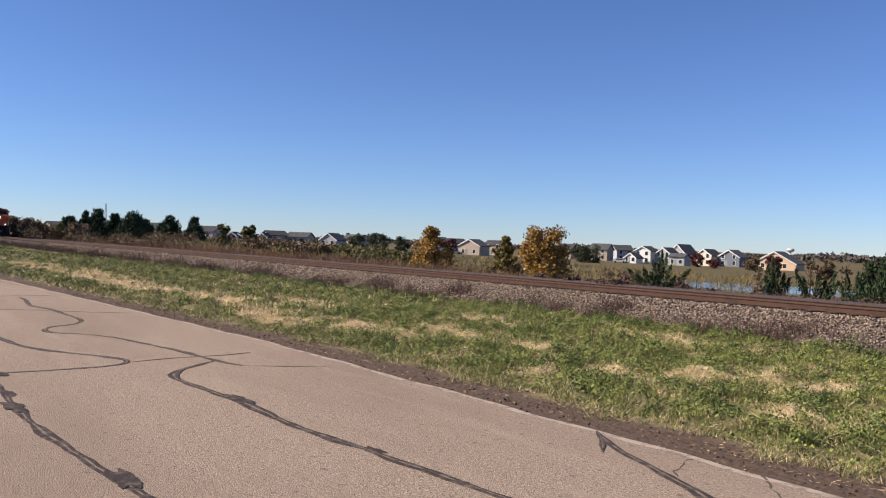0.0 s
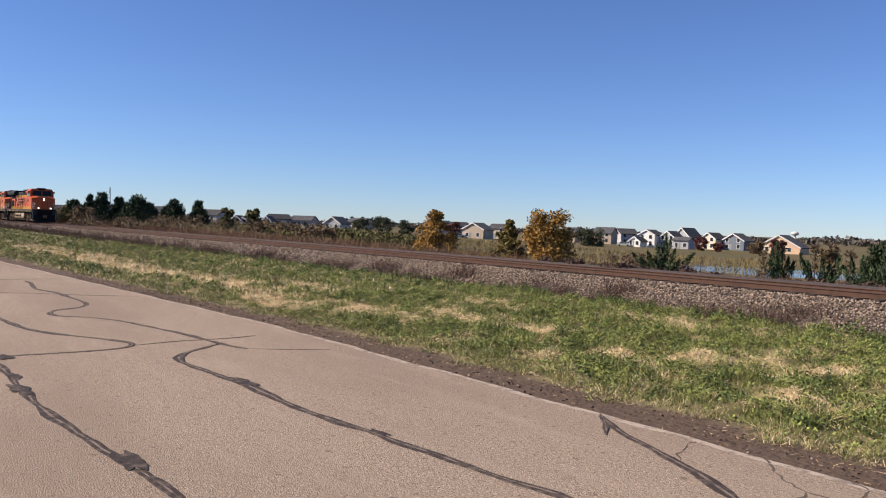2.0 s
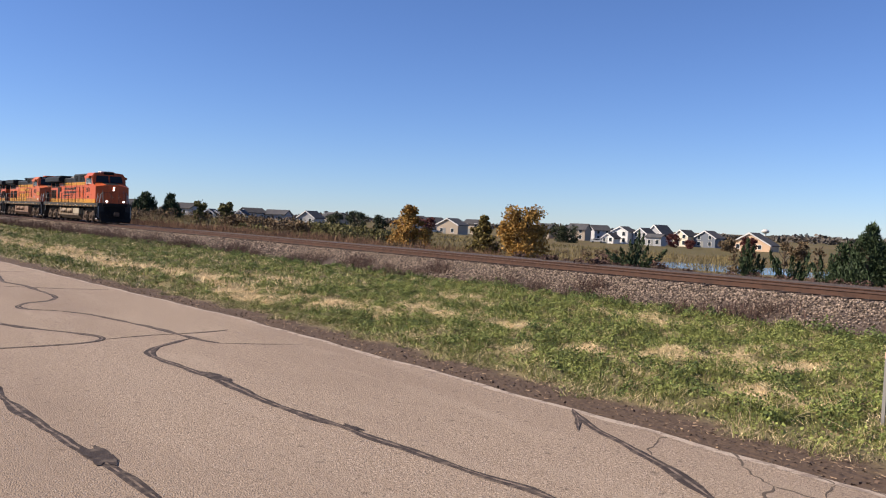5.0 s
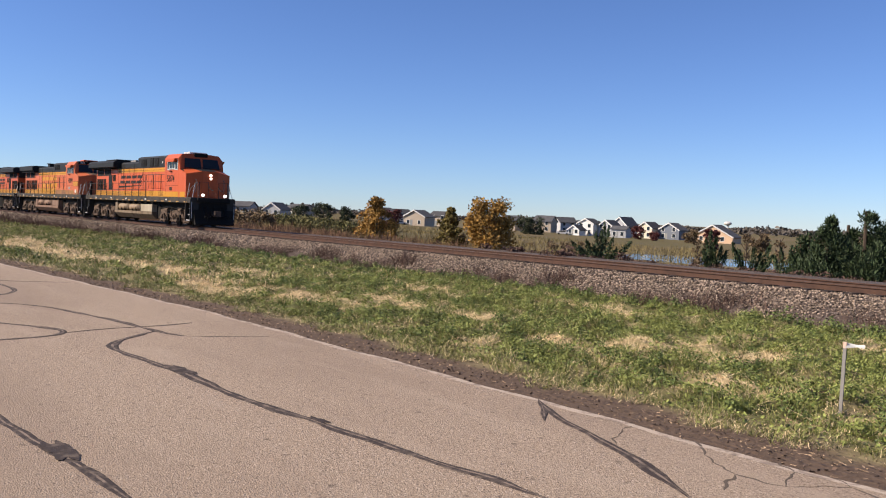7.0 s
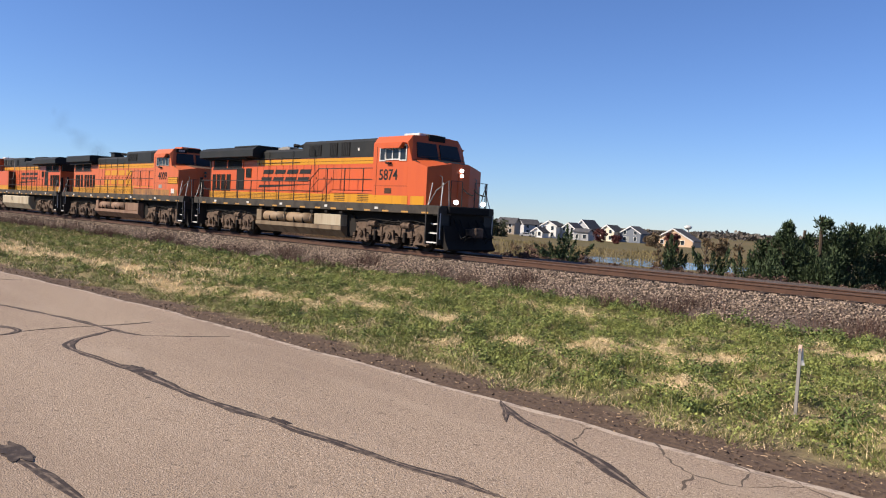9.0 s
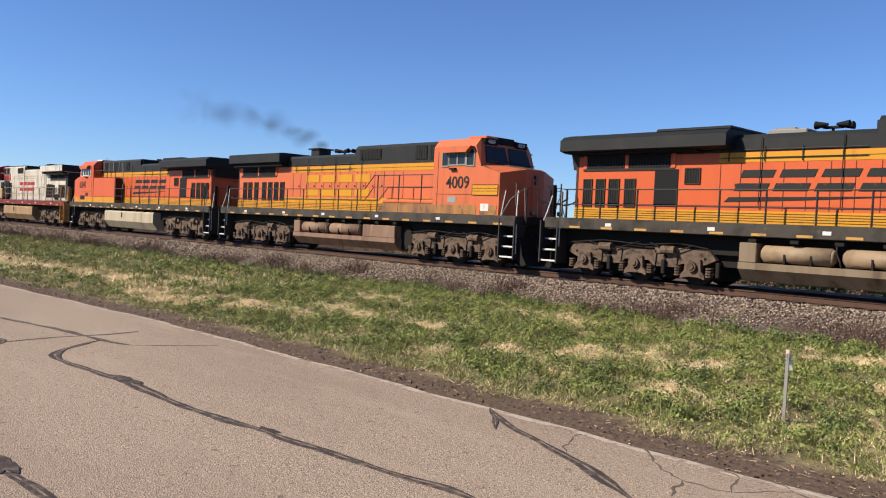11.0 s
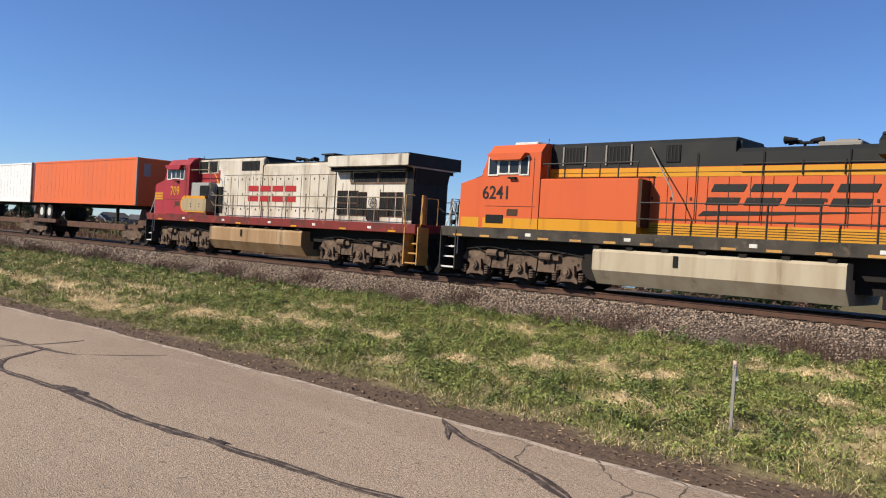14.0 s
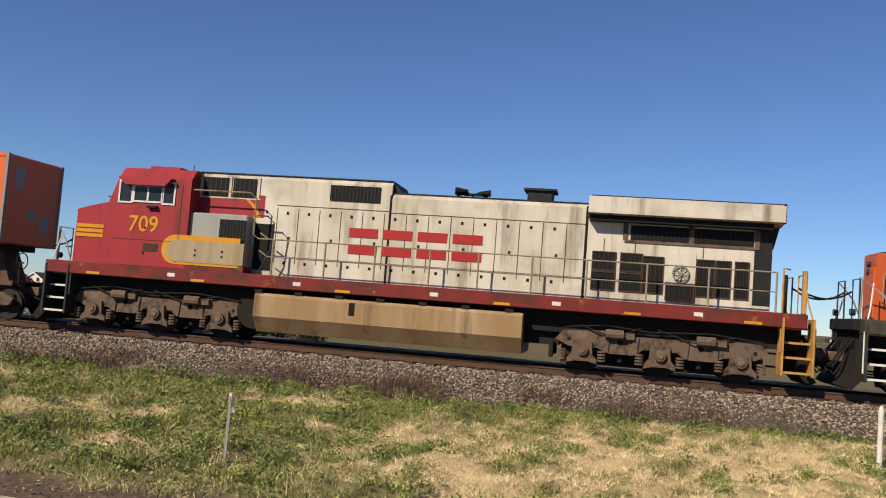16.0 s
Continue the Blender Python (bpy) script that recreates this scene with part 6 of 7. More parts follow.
def broad_tree(place, h, w, material, label, n=2600, low=0.12, leaf=0.13, lobes=60, cone=False):
    root = tagged(new("tree"), label, "tree")
    root.location = place
    bm = bmesh.new()
    tube(bm, [(0, 0, -0.3), (0.05, 0, h * 0.25), (0, 0.06, h * 0.55), (0.05, 0, h * 0.9)], 0.028 * h * 0.5, 7)
    for k in range(9):
        a, z = k * 2.4, h * (0.15 + 0.08 * k)
        r = w * 0.42 * ((0.75 - 0.9 * z / h) if cone else (1 - abs(z / h - 0.45)))
        if r < 0.2:
            continue
        tube(bm, [(0, 0, z), (r * 0.5 * math.cos(a), r * 0.5 * math.sin(a), z + h * 0.07), (r * math.cos(a), r * math.sin(a), z + h * 0.17)], 0.008 * h, 5)
    part("trunk", bm, M_BARK, root)
    t = rng.uniform(low, 0.88, lobes)
    prof = np.sqrt(np.clip(1 - ((t - 0.48) / 0.55) ** 2, 0.08, 1))
    if cone:
        t = rng.random(lobes) ** 1.5 * 0.9 + low
        prof = np.clip(1.02 - t, 0.1, 1) ** 0.75
    a = rng.uniform(0, 2 * np.pi, lobes)
    rr = w * 0.5 * prof * rng.uniform(0.35, 0.95, lobes)
    cen = np.stack([rr * np.cos(a), rr * np.sin(a), t * h], -1)
    rad = w * (rng.uniform(0.10, 0.20, lobes) * (0.45 + 0.55 * prof) if cone else rng.uniform(0.13, 0.23, lobes))
    v, f = leaf_cloud(cen, rad, n, leaf)
    arrays_ob("crown", v, f, material, root)
    return root


def conifer(place, h, w, label, n=2200, leaf=0.16, skew=0.0, power=0.75, needles=M_NEEDLE):
    root = tagged(new("conifer"), label, "conifer")
    root.location = place
    bm = bmesh.new()
    tube(bm, [(0, 0, -0.3), (skew * 0.3, 0, h * 0.5), (skew, 0, h * 0.96)], 0.02 * h, 6)
    part("trunk", bm, M_BARK, root)
    lobes = 46
    lt = rng.random(lobes) ** 1.25 * 0.93
    la = rng.uniform(0, 2 * np.pi, lobes)
    lr = w * 0.5 * (1 - lt) ** power * rng.uniform(0.35, 0.85, lobes)
    cen = np.stack([lr * np.cos(la) + skew * lt, lr * np.sin(la), h * (0.06 + 0.9 * lt)], -1)
    rad = w * (0.10 + 0.13 * (1 - lt)) * rng.uniform(0.7, 1.25, lobes)
    k = rng.integers(0, lobes, n)
    d = rng.normal(size=(n, 3))
    d /= np.linalg.norm(d, axis=1)[:, None]
    c = cen[k] + d * (rad[k] * rng.random(n) ** 0.4)[:, None] * np.array([1, 1, 1.25])
    c[:, 2] = np.clip(c[:, 2], 0.02, h)
    out = d * 0.7 + np.array([0, 0, 0.6]) + rng.normal(size=(n, 3)) * 0.3
    side = np.cross(out, rng.normal(size=(n, 3)))
    side /= np.linalg.norm(side, axis=1)[:, None]
    s = leaf * rng.uniform(0.5, 1.5, n)[:, None]
    v = np.stack([c - out * s * 0.5, c - side * s * 0.4, c + out * s * 1.2, c + side * s * 0.4], 1).reshape(-1, 3)
    arrays_ob("crown", v, np.arange(n * 4).reshape(-1, 4), needles, root)
    return root


def tall(az, dist, el):
    """Height that reaches elevation el (degrees) at that bearing and distance."""
    return EYE + dist * math.tan(radians(el)) - spot(az, dist)[2]


broad_tree(spot(-54.5, 104), tall(-54.5, 104, 0.98), 6.4, M_LEAF_Y, "yellow-brown autumn tree, broad below and pointed", 8000, 0.06, 0.13, 70, True)
broad_tree(spot(-46.65, 98), tall(-46.65, 98, 1.42), 5.9, M_LEAF_Y, "golden autumn tree, tall and rounded", 10000, 0.05)
broad_tree(spot(-49.5, 102), tall(-49.5, 102, 0.6), 5.0, M_LEAF_O, "olive and yellow half-turned small tree", 6000, 0.05, 0.13, 60, True)
for az, d, el, w, mtl, lab in ((-57.3, 120, -0.8, 6, M_LEAF_G, "low olive green brush beyond the line"), (-58.9, 118, -0.75, 6, M_LEAF_G, "low olive green brush beyond the line"), (-60.6, 125, -0.75, 6, M_LEAF_G, "low olive brown brush beyond the line"),
                               (-62.6, 120, -0.45, 6, M_LEAF_B, "brown autumn brush beyond the line"), (-64.2, 130, -0.4, 6, M_LEAF_B, "brown autumn brush beyond the line"), (-65.8, 140, -0.3, 5, M_LEAF_B, "brown autumn brush beyond the line"),
                               (-66.75, 150, 0.84, 2.6, M_LEAF_G, "thin grey-green small tree beyond the line"), (-68.45, 150, 0.91, 2.4, M_LEAF_G, "thin grey-green small tree beyond the line"), (-79.6, 180, 0.75, 5, M_LEAF_B, "brown autumn tree beyond the line"), (-78.6, 190, 0.45, 6, M_LEAF_O, "orange autumn tree beyond the line"), (-80.6, 170, 0.85, 4, M_LEAF_B, "brown autumn tree beyond the line"), (-77.2, 180, 0.55, 5, M_LEAF_B, "brown autumn tree beyond the line"),
                               (-53.4, 230, 0.35, 5, M_LEAF_R, "dark red autumn tree by houses"), (-58.1, 260, 0.56, 6.5, M_LEAF_D, "dark green tree by houses"), (-56.55, 255, 0.43, 4.5, M_LEAF_D, "dark green tree by houses"), (-59.6, 265, 0.34, 6, M_LEAF_D, "dark green tree by houses"),
                               (-44.4, 270, 0.25, 6, M_LEAF_D, "dark green tree by houses"), (-43.6, 270, 0.18, 6, M_LEAF_D, "dark green tree by houses"), (-36.9, 280, -0.12, 4.4, M_LEAF_R, "dark red autumn tree by houses"), (-35.8, 270, -0.5, 3.2, M_LEAF_R, "dark red autumn tree by houses"), (-33.4, 260, -0.23, 5, M_LEAF_B, "brown autumn tree by houses"),
                               (-29.2, 190, -0.05, 3.6, M_LEAF_B, "thin brown tree beyond the pond"), (-32.15, 200, -0.15, 3.6, M_LEAF_R, "dark red autumn tree beyond the line"), (-25.6, 110, -0.3, 6, M_LEAF_R, "red brown shrub by the pond")):
    broad_tree(spot(az, d), max(1.5, tall(az, d, el)), w, mtl, lab, 3200, 0.02, 0.17, 34)
for az, d, el, w in ((-76.95, 205, 1.2, 4.6), (-76.2, 210, 1.35, 6.4), (-75.1, 215, 1.15, 4.6), (-74.05, 205, 1.3, 8.2), (-71.9, 200, 1.08, 6.4), (-70.25, 200, 1.08, 5.0), (-77.8, 205, 0.8, 6), (-73.3, 215, 0.8, 5)):
    conifer(spot(az, d), tall(az, d, el), w, "dark green dense conifer beyond the line", 4500, 0.30, 0, 0.55)
for az, d, el, w, sk in ((-26.3, 62, -0.2, 3.0, 0), (-25.3, 60, 1.0, 3.8, 0), (-24.3, 63, 0.6, 3.4, 0.2), (-23.2, 60, 1.5, 4.2, 0), (-21.6, 61, 1.25, 4.2, 0.1), (-20.0, 63, 0.9, 4.2, 0)):
    conifer(spot(az, d), tall(az, d, el), w, "dark green cedar close behind the line", 11000, 0.10, sk, 0.5, M_CEDAR)


def ragged_cedar(az, dist, tips):
    """A low cedar of long leaning plumes; tips by bearing and elevation."""
    x, y, z = spot(az, dist)
    root = tagged(new("cedar_bush"), "ragged dark cedar bush of leaning plumes in reeds", "bush")
    root.location = (x, y, z)
    right = Vector((math.cos(radians(az)), -math.sin(radians(az)), 0))
    back = Vector((math.sin(radians(az)), math.cos(radians(az)), 0))
    crown = []
    for ta, te in tips:
        across = dist * math.tan(radians(ta - az))
        up = max(0.35, EYE + dist * math.tan(radians(te)) - z)
        tip = right * across + back * float(rng.normal(0, 0.35)) + Vector((0, 0, up))
        foot = right * across * 0.12 + Vector((0, 0, 0.05))
        n = 300
        t = rng.random(n) ** 0.8
        bow = np.array(right * across * 0.25)[None] * (t * (1 - t))[:, None]
        axis = np.array(foot)[None] * (1 - t)[:, None] + np.array(tip)[None] * t[:, None] + bow
        thick = 0.22 * np.sin(np.pi * np.clip(t * 0.92 + 0.08, 0, 1)) ** 0.7 + 0.03
        c = axis + rng.normal(size=(n, 3)) * (thick * 0.5)[:, None]
        c[:, 2] = np.maximum(c[:, 2], 0.03)
        out = np.array((tip - foot).normalized())[None] + rng.normal(size=(n, 3)) * 0.45
        side = np.cross(out, rng.normal(size=(n, 3)))
        side /= np.linalg.norm(side, axis=1)[:, None]
        k = 0.13 * rng.uniform(0.5, 1.4, n)[:, None]
        crown.append(np.stack([c - out * k * 0.6, c - side * k * 0.3, c + out * k, c + side * k * 0.3], 1).reshape(-1, 3))
    v = np.concatenate(crown)
    arrays_ob("crown", v, np.arange(len(v)).reshape(-1, 4), M_CEDAR, root)
    bm = bmesh.new()
    tube(bm, [(0, 0, -0.2), (0.03, 0, 0.4), (0, 0.03, 0.9)], 0.05, 6)
    part("trunk", bm, M_BARK, root)


ragged_cedar(-39.3, 64, ((-39.04, -0.17), (-38.77, -0.46), (-39.2, -0.7), (-39.6, -0.75), (-41.18, -1.4), (-40.6, -1.75), (-38.45, -1.05), (-37.3, -1.3), (-40.2, -1.3), (-38.2, -1.8), (-39.7, -1.6)))
ragged_cedar(-32.1, 63, ((-32.2, -0.28), (-32.5, -0.8), (-31.9, -0.75), (-31.5, -1.3), (-32.6, -1.5), (-32.1, -1.2), (-31.2, -1.6)))
ragged_cedar(-29.7, 62, ((-30.84, -1.0), (-30.4, -1.5), (-29.5, -1.3), (-28.56, -1.07), (-28.4, -1.7), (-29.1, -1.6)))
ragged_cedar(-27.6, 64, ((-27.9, -1.2), (-27.3, -1.0), (-28.3, -1.7), (-26.9, -1.5)))
for az, d, el in ((-30.0, 110, -0.1), (-28.0, 120, -0.45), (-33.0, 105, -0.7)):
    broad_tree(spot(az, d), tall(az, d, el), 1.6, M_LEAF_B, "thin twiggy brown sapling by the pond", 500, 0.2, 0.12, 18)

# red-brown thicket along the far side of the line, and the tan field behind it
thick = lambda x, y: np.clip(0.45 + 0.4 * np.sin(x * 0.23) + 0.35 * np.sin(x * 0.71 + y), 0.1, 1)
blades(90000, (-260, -50), (34.5, 46), thick, 0.25, 0.75, 0.022, "brush_thicket", M_BRUSH, "red-brown leafless brush beyond the line", 0.7)
blades(90000, (-85, -5), (35, 60), lambda x, y: thick(x, y), 0.12, 0.36, 0.014, "field_grass", M_REED, "tall tan field grass beyond the line", 0.6)
blades(100000, (-110, -10), (58, 94), lambda x, y: thick(x * 0.7, y * 0.4), 0.15, 0.42, 0.02, "field_grass", M_REED, "tall tan field grass beyond the line", 0.6)
blades(60000, (-260, -60), (45, 160), lambda x, y: thick(x * 0.5, y * 0.2), 0.3, 0.9, 0.05, "field_grass", M_FIELD, "brown and olive rough field grass", 0.6)


def low_brush(n, azs, dists, hmin, hmax, material, label, leaf=0.12):
    """Rough low brush scattered over a sector."""
    az = np.radians(rng.uniform(*azs, n))
    d = rng.uniform(*dists, n)
    x, y = d * np.sin(az), d * np.cos(az)
    cen = np.stack([x, y, level(x, y) + rng.uniform(hmin, hmax, n) * 0.5], -1)
    v, f = leaf_cloud(cen, rng.uniform(hmin, hmax, n) * 0.7, n * (130 if leaf > 0.1 else 200), leaf, 0.8)
    tagged(arrays_ob("brush", v, f, material), label, "brush", kind="stuff")


low_brush(90, (-80, -62), (125, 200), 1.2, 2.6, M_LEAF_B, "brown and olive brush on rough ground")
low_brush(70, (-66, -53), (105, 190), 0.9, 1.9, M_LEAF_G, "olive green low brush on rough ground")
low_brush(90, (-47, -20), (38, 60), 0.3, 0.7, M_WEED, "red-brown rough brush behind the line", 0.055)
low_brush(20, (-41, -22), (62, 90), 0.3, 0.6, M_REED, "tan reeds and brush about the pond", 0.07)
low_brush(40, (-50, -40), (110, 180), 0.6, 1.3, M_LEAF_B, "brown rough brush in the field")


def far_woods():
    n = 2600
    az = np.radians(rng.uniform(-89, 75, n))
    d = rng.uniform(620, 1100, n)
    x, y = d * np.sin(az), d * np.cos(az)
    h = rng.uniform(4, 7, n) * (0.8 + 0.25 * np.sin(az * 23) + 0.15 * np.sin(az * 71))
    cen = np.stack([x, y, level(x, y) + h * 0.45], -1)
    v, f = leaf_cloud(cen, h * 0.9, n * 34, 1.3, 0.6)
    tagged(arrays_ob("far_woods", v, f, M_LEAF_F), "distant low brown and grey-green woods", "woods", kind="stuff")


far_woods()

bm = bmesh.new()
bm.faces.new([bm.verts.new((-72 + 25 * math.cos(a * 0.3142) * (1 + 0.1 * math.sin(a * 2.1)), 117 + 15.5 * math.sin(a * 0.3142), -3.22)) for a in range(20)])
tagged(mesh_ob("pond", bm, M_WATER), "small blue pond beyond the railway line", "pond", kind="structure")


# ---------------------------------------------------------------- houses
def house(az, dist, w, d, eaves, ridge, turn, siding, label, gable_front=True, garage=None):
    """A two-storey frame house: walls, gabled roof with overhang, windows with frames, door."""
    x, y, z = spot(az, dist)
    root = tagged(new("house"), label, "house", "houses of the estate")
    root.matrix_basis = pose(x, y, z, 0, 0, -az + turn)
    bm = bmesh.new()
    prism(bm, [(-w / 2, -0.3), (w / 2, -0.3), (w / 2, eaves), (0, ridge - 0.12), (-w / 2, eaves)] if gable_front else [(-w / 2, -0.3), (w / 2, -0.3), (w / 2, eaves), (-w / 2, eaves)], -d / 2, d / 2)
    part("wall", bm, siding, root)
    bm = bmesh.new()
    o = 0.4
    if gable_front:
        k = (ridge - eaves) / (w / 2)
        prism(bm, [(-w / 2 - o, eaves - o * k), (0, ridge), (w / 2 + o, eaves - o * k), (w / 2 + o, eaves - o * k + 0.25), (0, ridge + 0.28), (-w / 2 - o, eaves - o * k + 0.25)], -d / 2 - o, d / 2 + o)
    else:
        k = (ridge - eaves) / (d / 2)
        prism(bm, [(-d / 2 - o, eaves - o * k), (0, ridge), (d / 2 + o, eaves - o * k), (d / 2 + o, eaves - o * k + 0.25), (0, ridge + 0.28), (-d / 2 - o, eaves - o * k + 0.25)], -w / 2 - o, w / 2 + o, "x")
    roof = part("roof", bm, M_ROOF, root)
    if not gable_front:
        for e in (-1, 1):
            bm = bmesh.new()
            prism(bm, [(-d / 2, eaves - 0.02), (d / 2, eaves - 0.02), (0, ridge - 0.02)], *sorted((e * w / 2, e * (w / 2 - 0.1))), "x")
            part("gable", bm, siding, root)
    if gable_front:
        for e in (-1, 1):
            bm = bmesh.new()
            prism(bm, [(e * (w / 2 + o), eaves - o * k - 0.12), (0, ridge - 0.14), (0, ridge + 0.3), (e * (w / 2 + o), eaves - o * k + 0.28)], -d / 2 - o - 0.06, -d / 2 - o)
            part("rake_board", bm, M_SIDE_W, root, "white rake board")
    storeys = (0.7, 2.9) if eaves > 3.3 else (0.7,)
    for zz in storeys:
        for a in (-0.27, 0.25):
            bm = bmesh.new()
            B(bm, a * w - 0.55, a * w + 0.55, -d / 2 - 0.04, -d / 2 + 0.02, zz, zz + 1.3)
            win = part("window", bm, M_WIN, root)
            bm = bmesh.new()
            B(bm, a * w - 0.65, a * w - 0.55, -d / 2 - 0.07, -d / 2, zz - 0.1, zz + 1.4)
            B(bm, a * w + 0.55, a * w + 0.65, -d / 2 - 0.07, -d / 2, zz - 0.1, zz + 1.4)
            B(bm, a * w - 0.55, a * w + 0.55, -d / 2 - 0.07, -d / 2, zz + 1.3, zz + 1.4)
            B(bm, a * w - 0.55, a * w + 0.55, -d / 2 - 0.07, -d / 2, zz - 0.1, zz)
            part("frame", bm, M_SIDE_W, win)
    bm = bmesh.new()
    B(bm, -w * 0.12 - 0.5, -w * 0.12 + 0.5, -d / 2 - 0.05, -d / 2, 0.1, 2.15)
    part("door", bm, M_GREYP, root)
    if garage:
        gx, gw, gh = garage
        bm = bmesh.new()
        prism(bm, [(gx - gw / 2, -0.3), (gx + gw / 2, -0.3), (gx + gw / 2, gh), (gx - gw / 2, gh)], -d / 2 - 2.5, d / 2 - 3)
        part("garage", bm, siding, root)
        bm = bmesh.new()
        prism(bm, [(-d / 2 - 2.9, gh - 0.1), (d / 2 - 2.6, gh - 0.1), (-1.6, gh + 1.7)], gx - gw / 2 - 0.3, gx + gw / 2 + 0.3, "x")
        part("garage_roof", bm, M_ROOF, root)
    return root


HOUSES = [  # bearing, distance, width, depth, eaves, ridge, turn, siding, label, gable to the front, garage
    (-51.6, 305, 8.6, 8.0, 3.3, 5.5, -28, M_SIDE_T, "tan two-storey house with grey gabled roof", True, None),
    (-50, 325, 7.9, 7.2, 4.0, 5.6, -30, M_SIDE_T, "tan house with broad grey roof", False, None),
    (-40.05, 305, 6.2, 6.0, 4.3, 5.9, -28, M_SIDE_W, "white two-storey house with dark roof", True, None),
    (-38.7, 305, 6.0, 6.5, 3.5, 5.7, -28, M_SIDE_G, "pale grey house with dark roof", True, None),
    (-37.95, 294, 5.2, 5.0, 2.9, 3.8, -20, M_SIDE_G, "pale grey garage with low roof", False, None),
    (-37.7, 318, 6.6, 8.0, 4.0, 7.1, -32, M_SIDE_G, "pale grey two-storey house with steep dark roof", True, None),
    (-36.1, 310, 6.0, 6.5, 3.7, 5.7, -32, M_SIDE_C, "cream house with dark roof", True, None),
    (-34.6, 310, 7.8, 7.0, 3.4, 5.7, -25, M_SIDE_B, "slate blue house with white rake boards", True, None),
    (-40.87, 298, 4.3, 5.0, 1.9, 3.4, -28, M_SIDE_W, "small white garage with pale roof", True, None),
    (-43, 335, 7.2, 7.2, 4.2, 6.3, -20, M_SIDE_T, "tan house with grey roof behind trees", False, None),
    (-41.7, 345, 7.2, 7.2, 4.2, 6.1, 26, M_SIDE_G, "grey house with dark roof behind trees", False, None),
    (-31.85, 285, 13.2, 8.0, 2.0, 5.6, -20, M_SIDE_P, "peach single-storey house with grey gable", True, None),
    (-54.2, 320, 7.9, 7.2, 3.9, 5.6, 36, M_SIDE_G, "grey house with dark roof behind trees", False, None),
    (-52.9, 330, 7.2, 7.2, 3.8, 5.5, 36, M_SIDE_T, "tan house with dark roof behind trees", False, None),
    (-61.2, 300, 6.6, 7.2, 2.3, 4.5, -30, M_SIDE_G, "grey gabled house with white trim", True, None),
    (-59.6, 310, 7.2, 7.2, 3.3, 4.6, -40, M_SIDE_T, "tan house with dark roof behind trees", False, None),
    (-63.4, 305, 7.6, 8.0, 2.6, 4.1, -20, M_SIDE_G, "low grey house with dark roof", False, None),
    (-65.1, 305, 7.0, 8.0, 2.6, 4.1, 26, M_SIDE_G, "low grey house with dark roof", False, None),
    (-67.7, 290, 3.4, 6.0, 1.5, 2.7, -20, M_SIDE_W, "low white gabled house behind brush", True, None),
    (-67.25, 292, 3.0, 6.0, 1.4, 2.3, -20, M_SIDE_W, "low white gabled house behind brush", True, None),
    (-65.75, 292, 3.2, 5.0, 1.8, 3.1, -20, M_SIDE_W, "low white gabled house behind brush", True, None),
    (-69.3, 280, 7.9, 7.2, 2.5, 4.1, -38, M_SIDE_G, "low grey house with dark roof behind conifers", False, None),
    (-72.7, 285, 8.6, 7.2, 2.5, 4.3, -15, M_SIDE_T, "tan house with brown roof behind conifers", False, None),
    (-75.4, 290, 8.6, 7.2, 2.2, 4.0, -28, M_SIDE_T, "tan house with brown roof behind conifers", False, None),
    (-78.3, 300, 8.6, 7.2, 2.2, 3.8, 28, M_SIDE_T, "tan house with brown roof behind brush", False, None),
    (-45.2, 340, 7.9, 7.2, 3.9, 5.7, -38, M_SIDE_T, "tan house with dark roof behind trees", False, None),
]
for row in HOUSES:
    house(*row)


def water_tower():
    x, y, z = spot(-31.2, 1500)
    root = tagged(new("water_tower"), "distant white water tower over the woods", "water tower")
    root.location = (x, y, z)
    bm = bmesh.new()
    bmesh.ops.create_uvsphere(bm, u_segments=16, v_segments=10, radius=5.2)
    for v in bm.verts:
        v.co = Vector((v.co.x * 1.25, v.co.y * 1.25, v.co.z * 0.7 + 11.0))
    part("tank", bm, M_WHITEP, root, smooth=True)
    bm = bmesh.new()
    drum(bm, (0, 0, 5), (0, 0, 1), 2.2, 12, 12, 1.2)
    part("stem", bm, M_WHITEP, root)


water_tower()


def lamp_mast(az, dist, el):
    x, y, z = spot(az, dist)
    root = tagged(new("lattice_mast"), "thin grey lattice radio mast above trees", "mast")
    root.location = (x, y, z)
    h = tall(az, dist, el)
    for k in range(3):
        bm = bmesh.new()
        a = k * 2.094
        tube(bm, [(0.5 * math.cos(a), 0.5 * math.sin(a), 0), (0.12 * math.cos(a), 0.12 * math.sin(a), h)], 0.06, 5)
        part("leg", bm, M_STAKE, root)
    bm = bmesh.new()
    for k in range(8):
        tube(bm, [(-0.5, 0, h * 0.9 * k / 8), (0.5, 0, h * 0.9 * (k + 0.5) / 8)], 0.04, 4)
    tube(bm, [(-0.9, 0, h * 0.85), (0.9, 0, h * 0.9)], 0.06, 4)
    part("brace", bm, M_STAKE, root)


lamp_mast(-75.7, 290, 1.75)


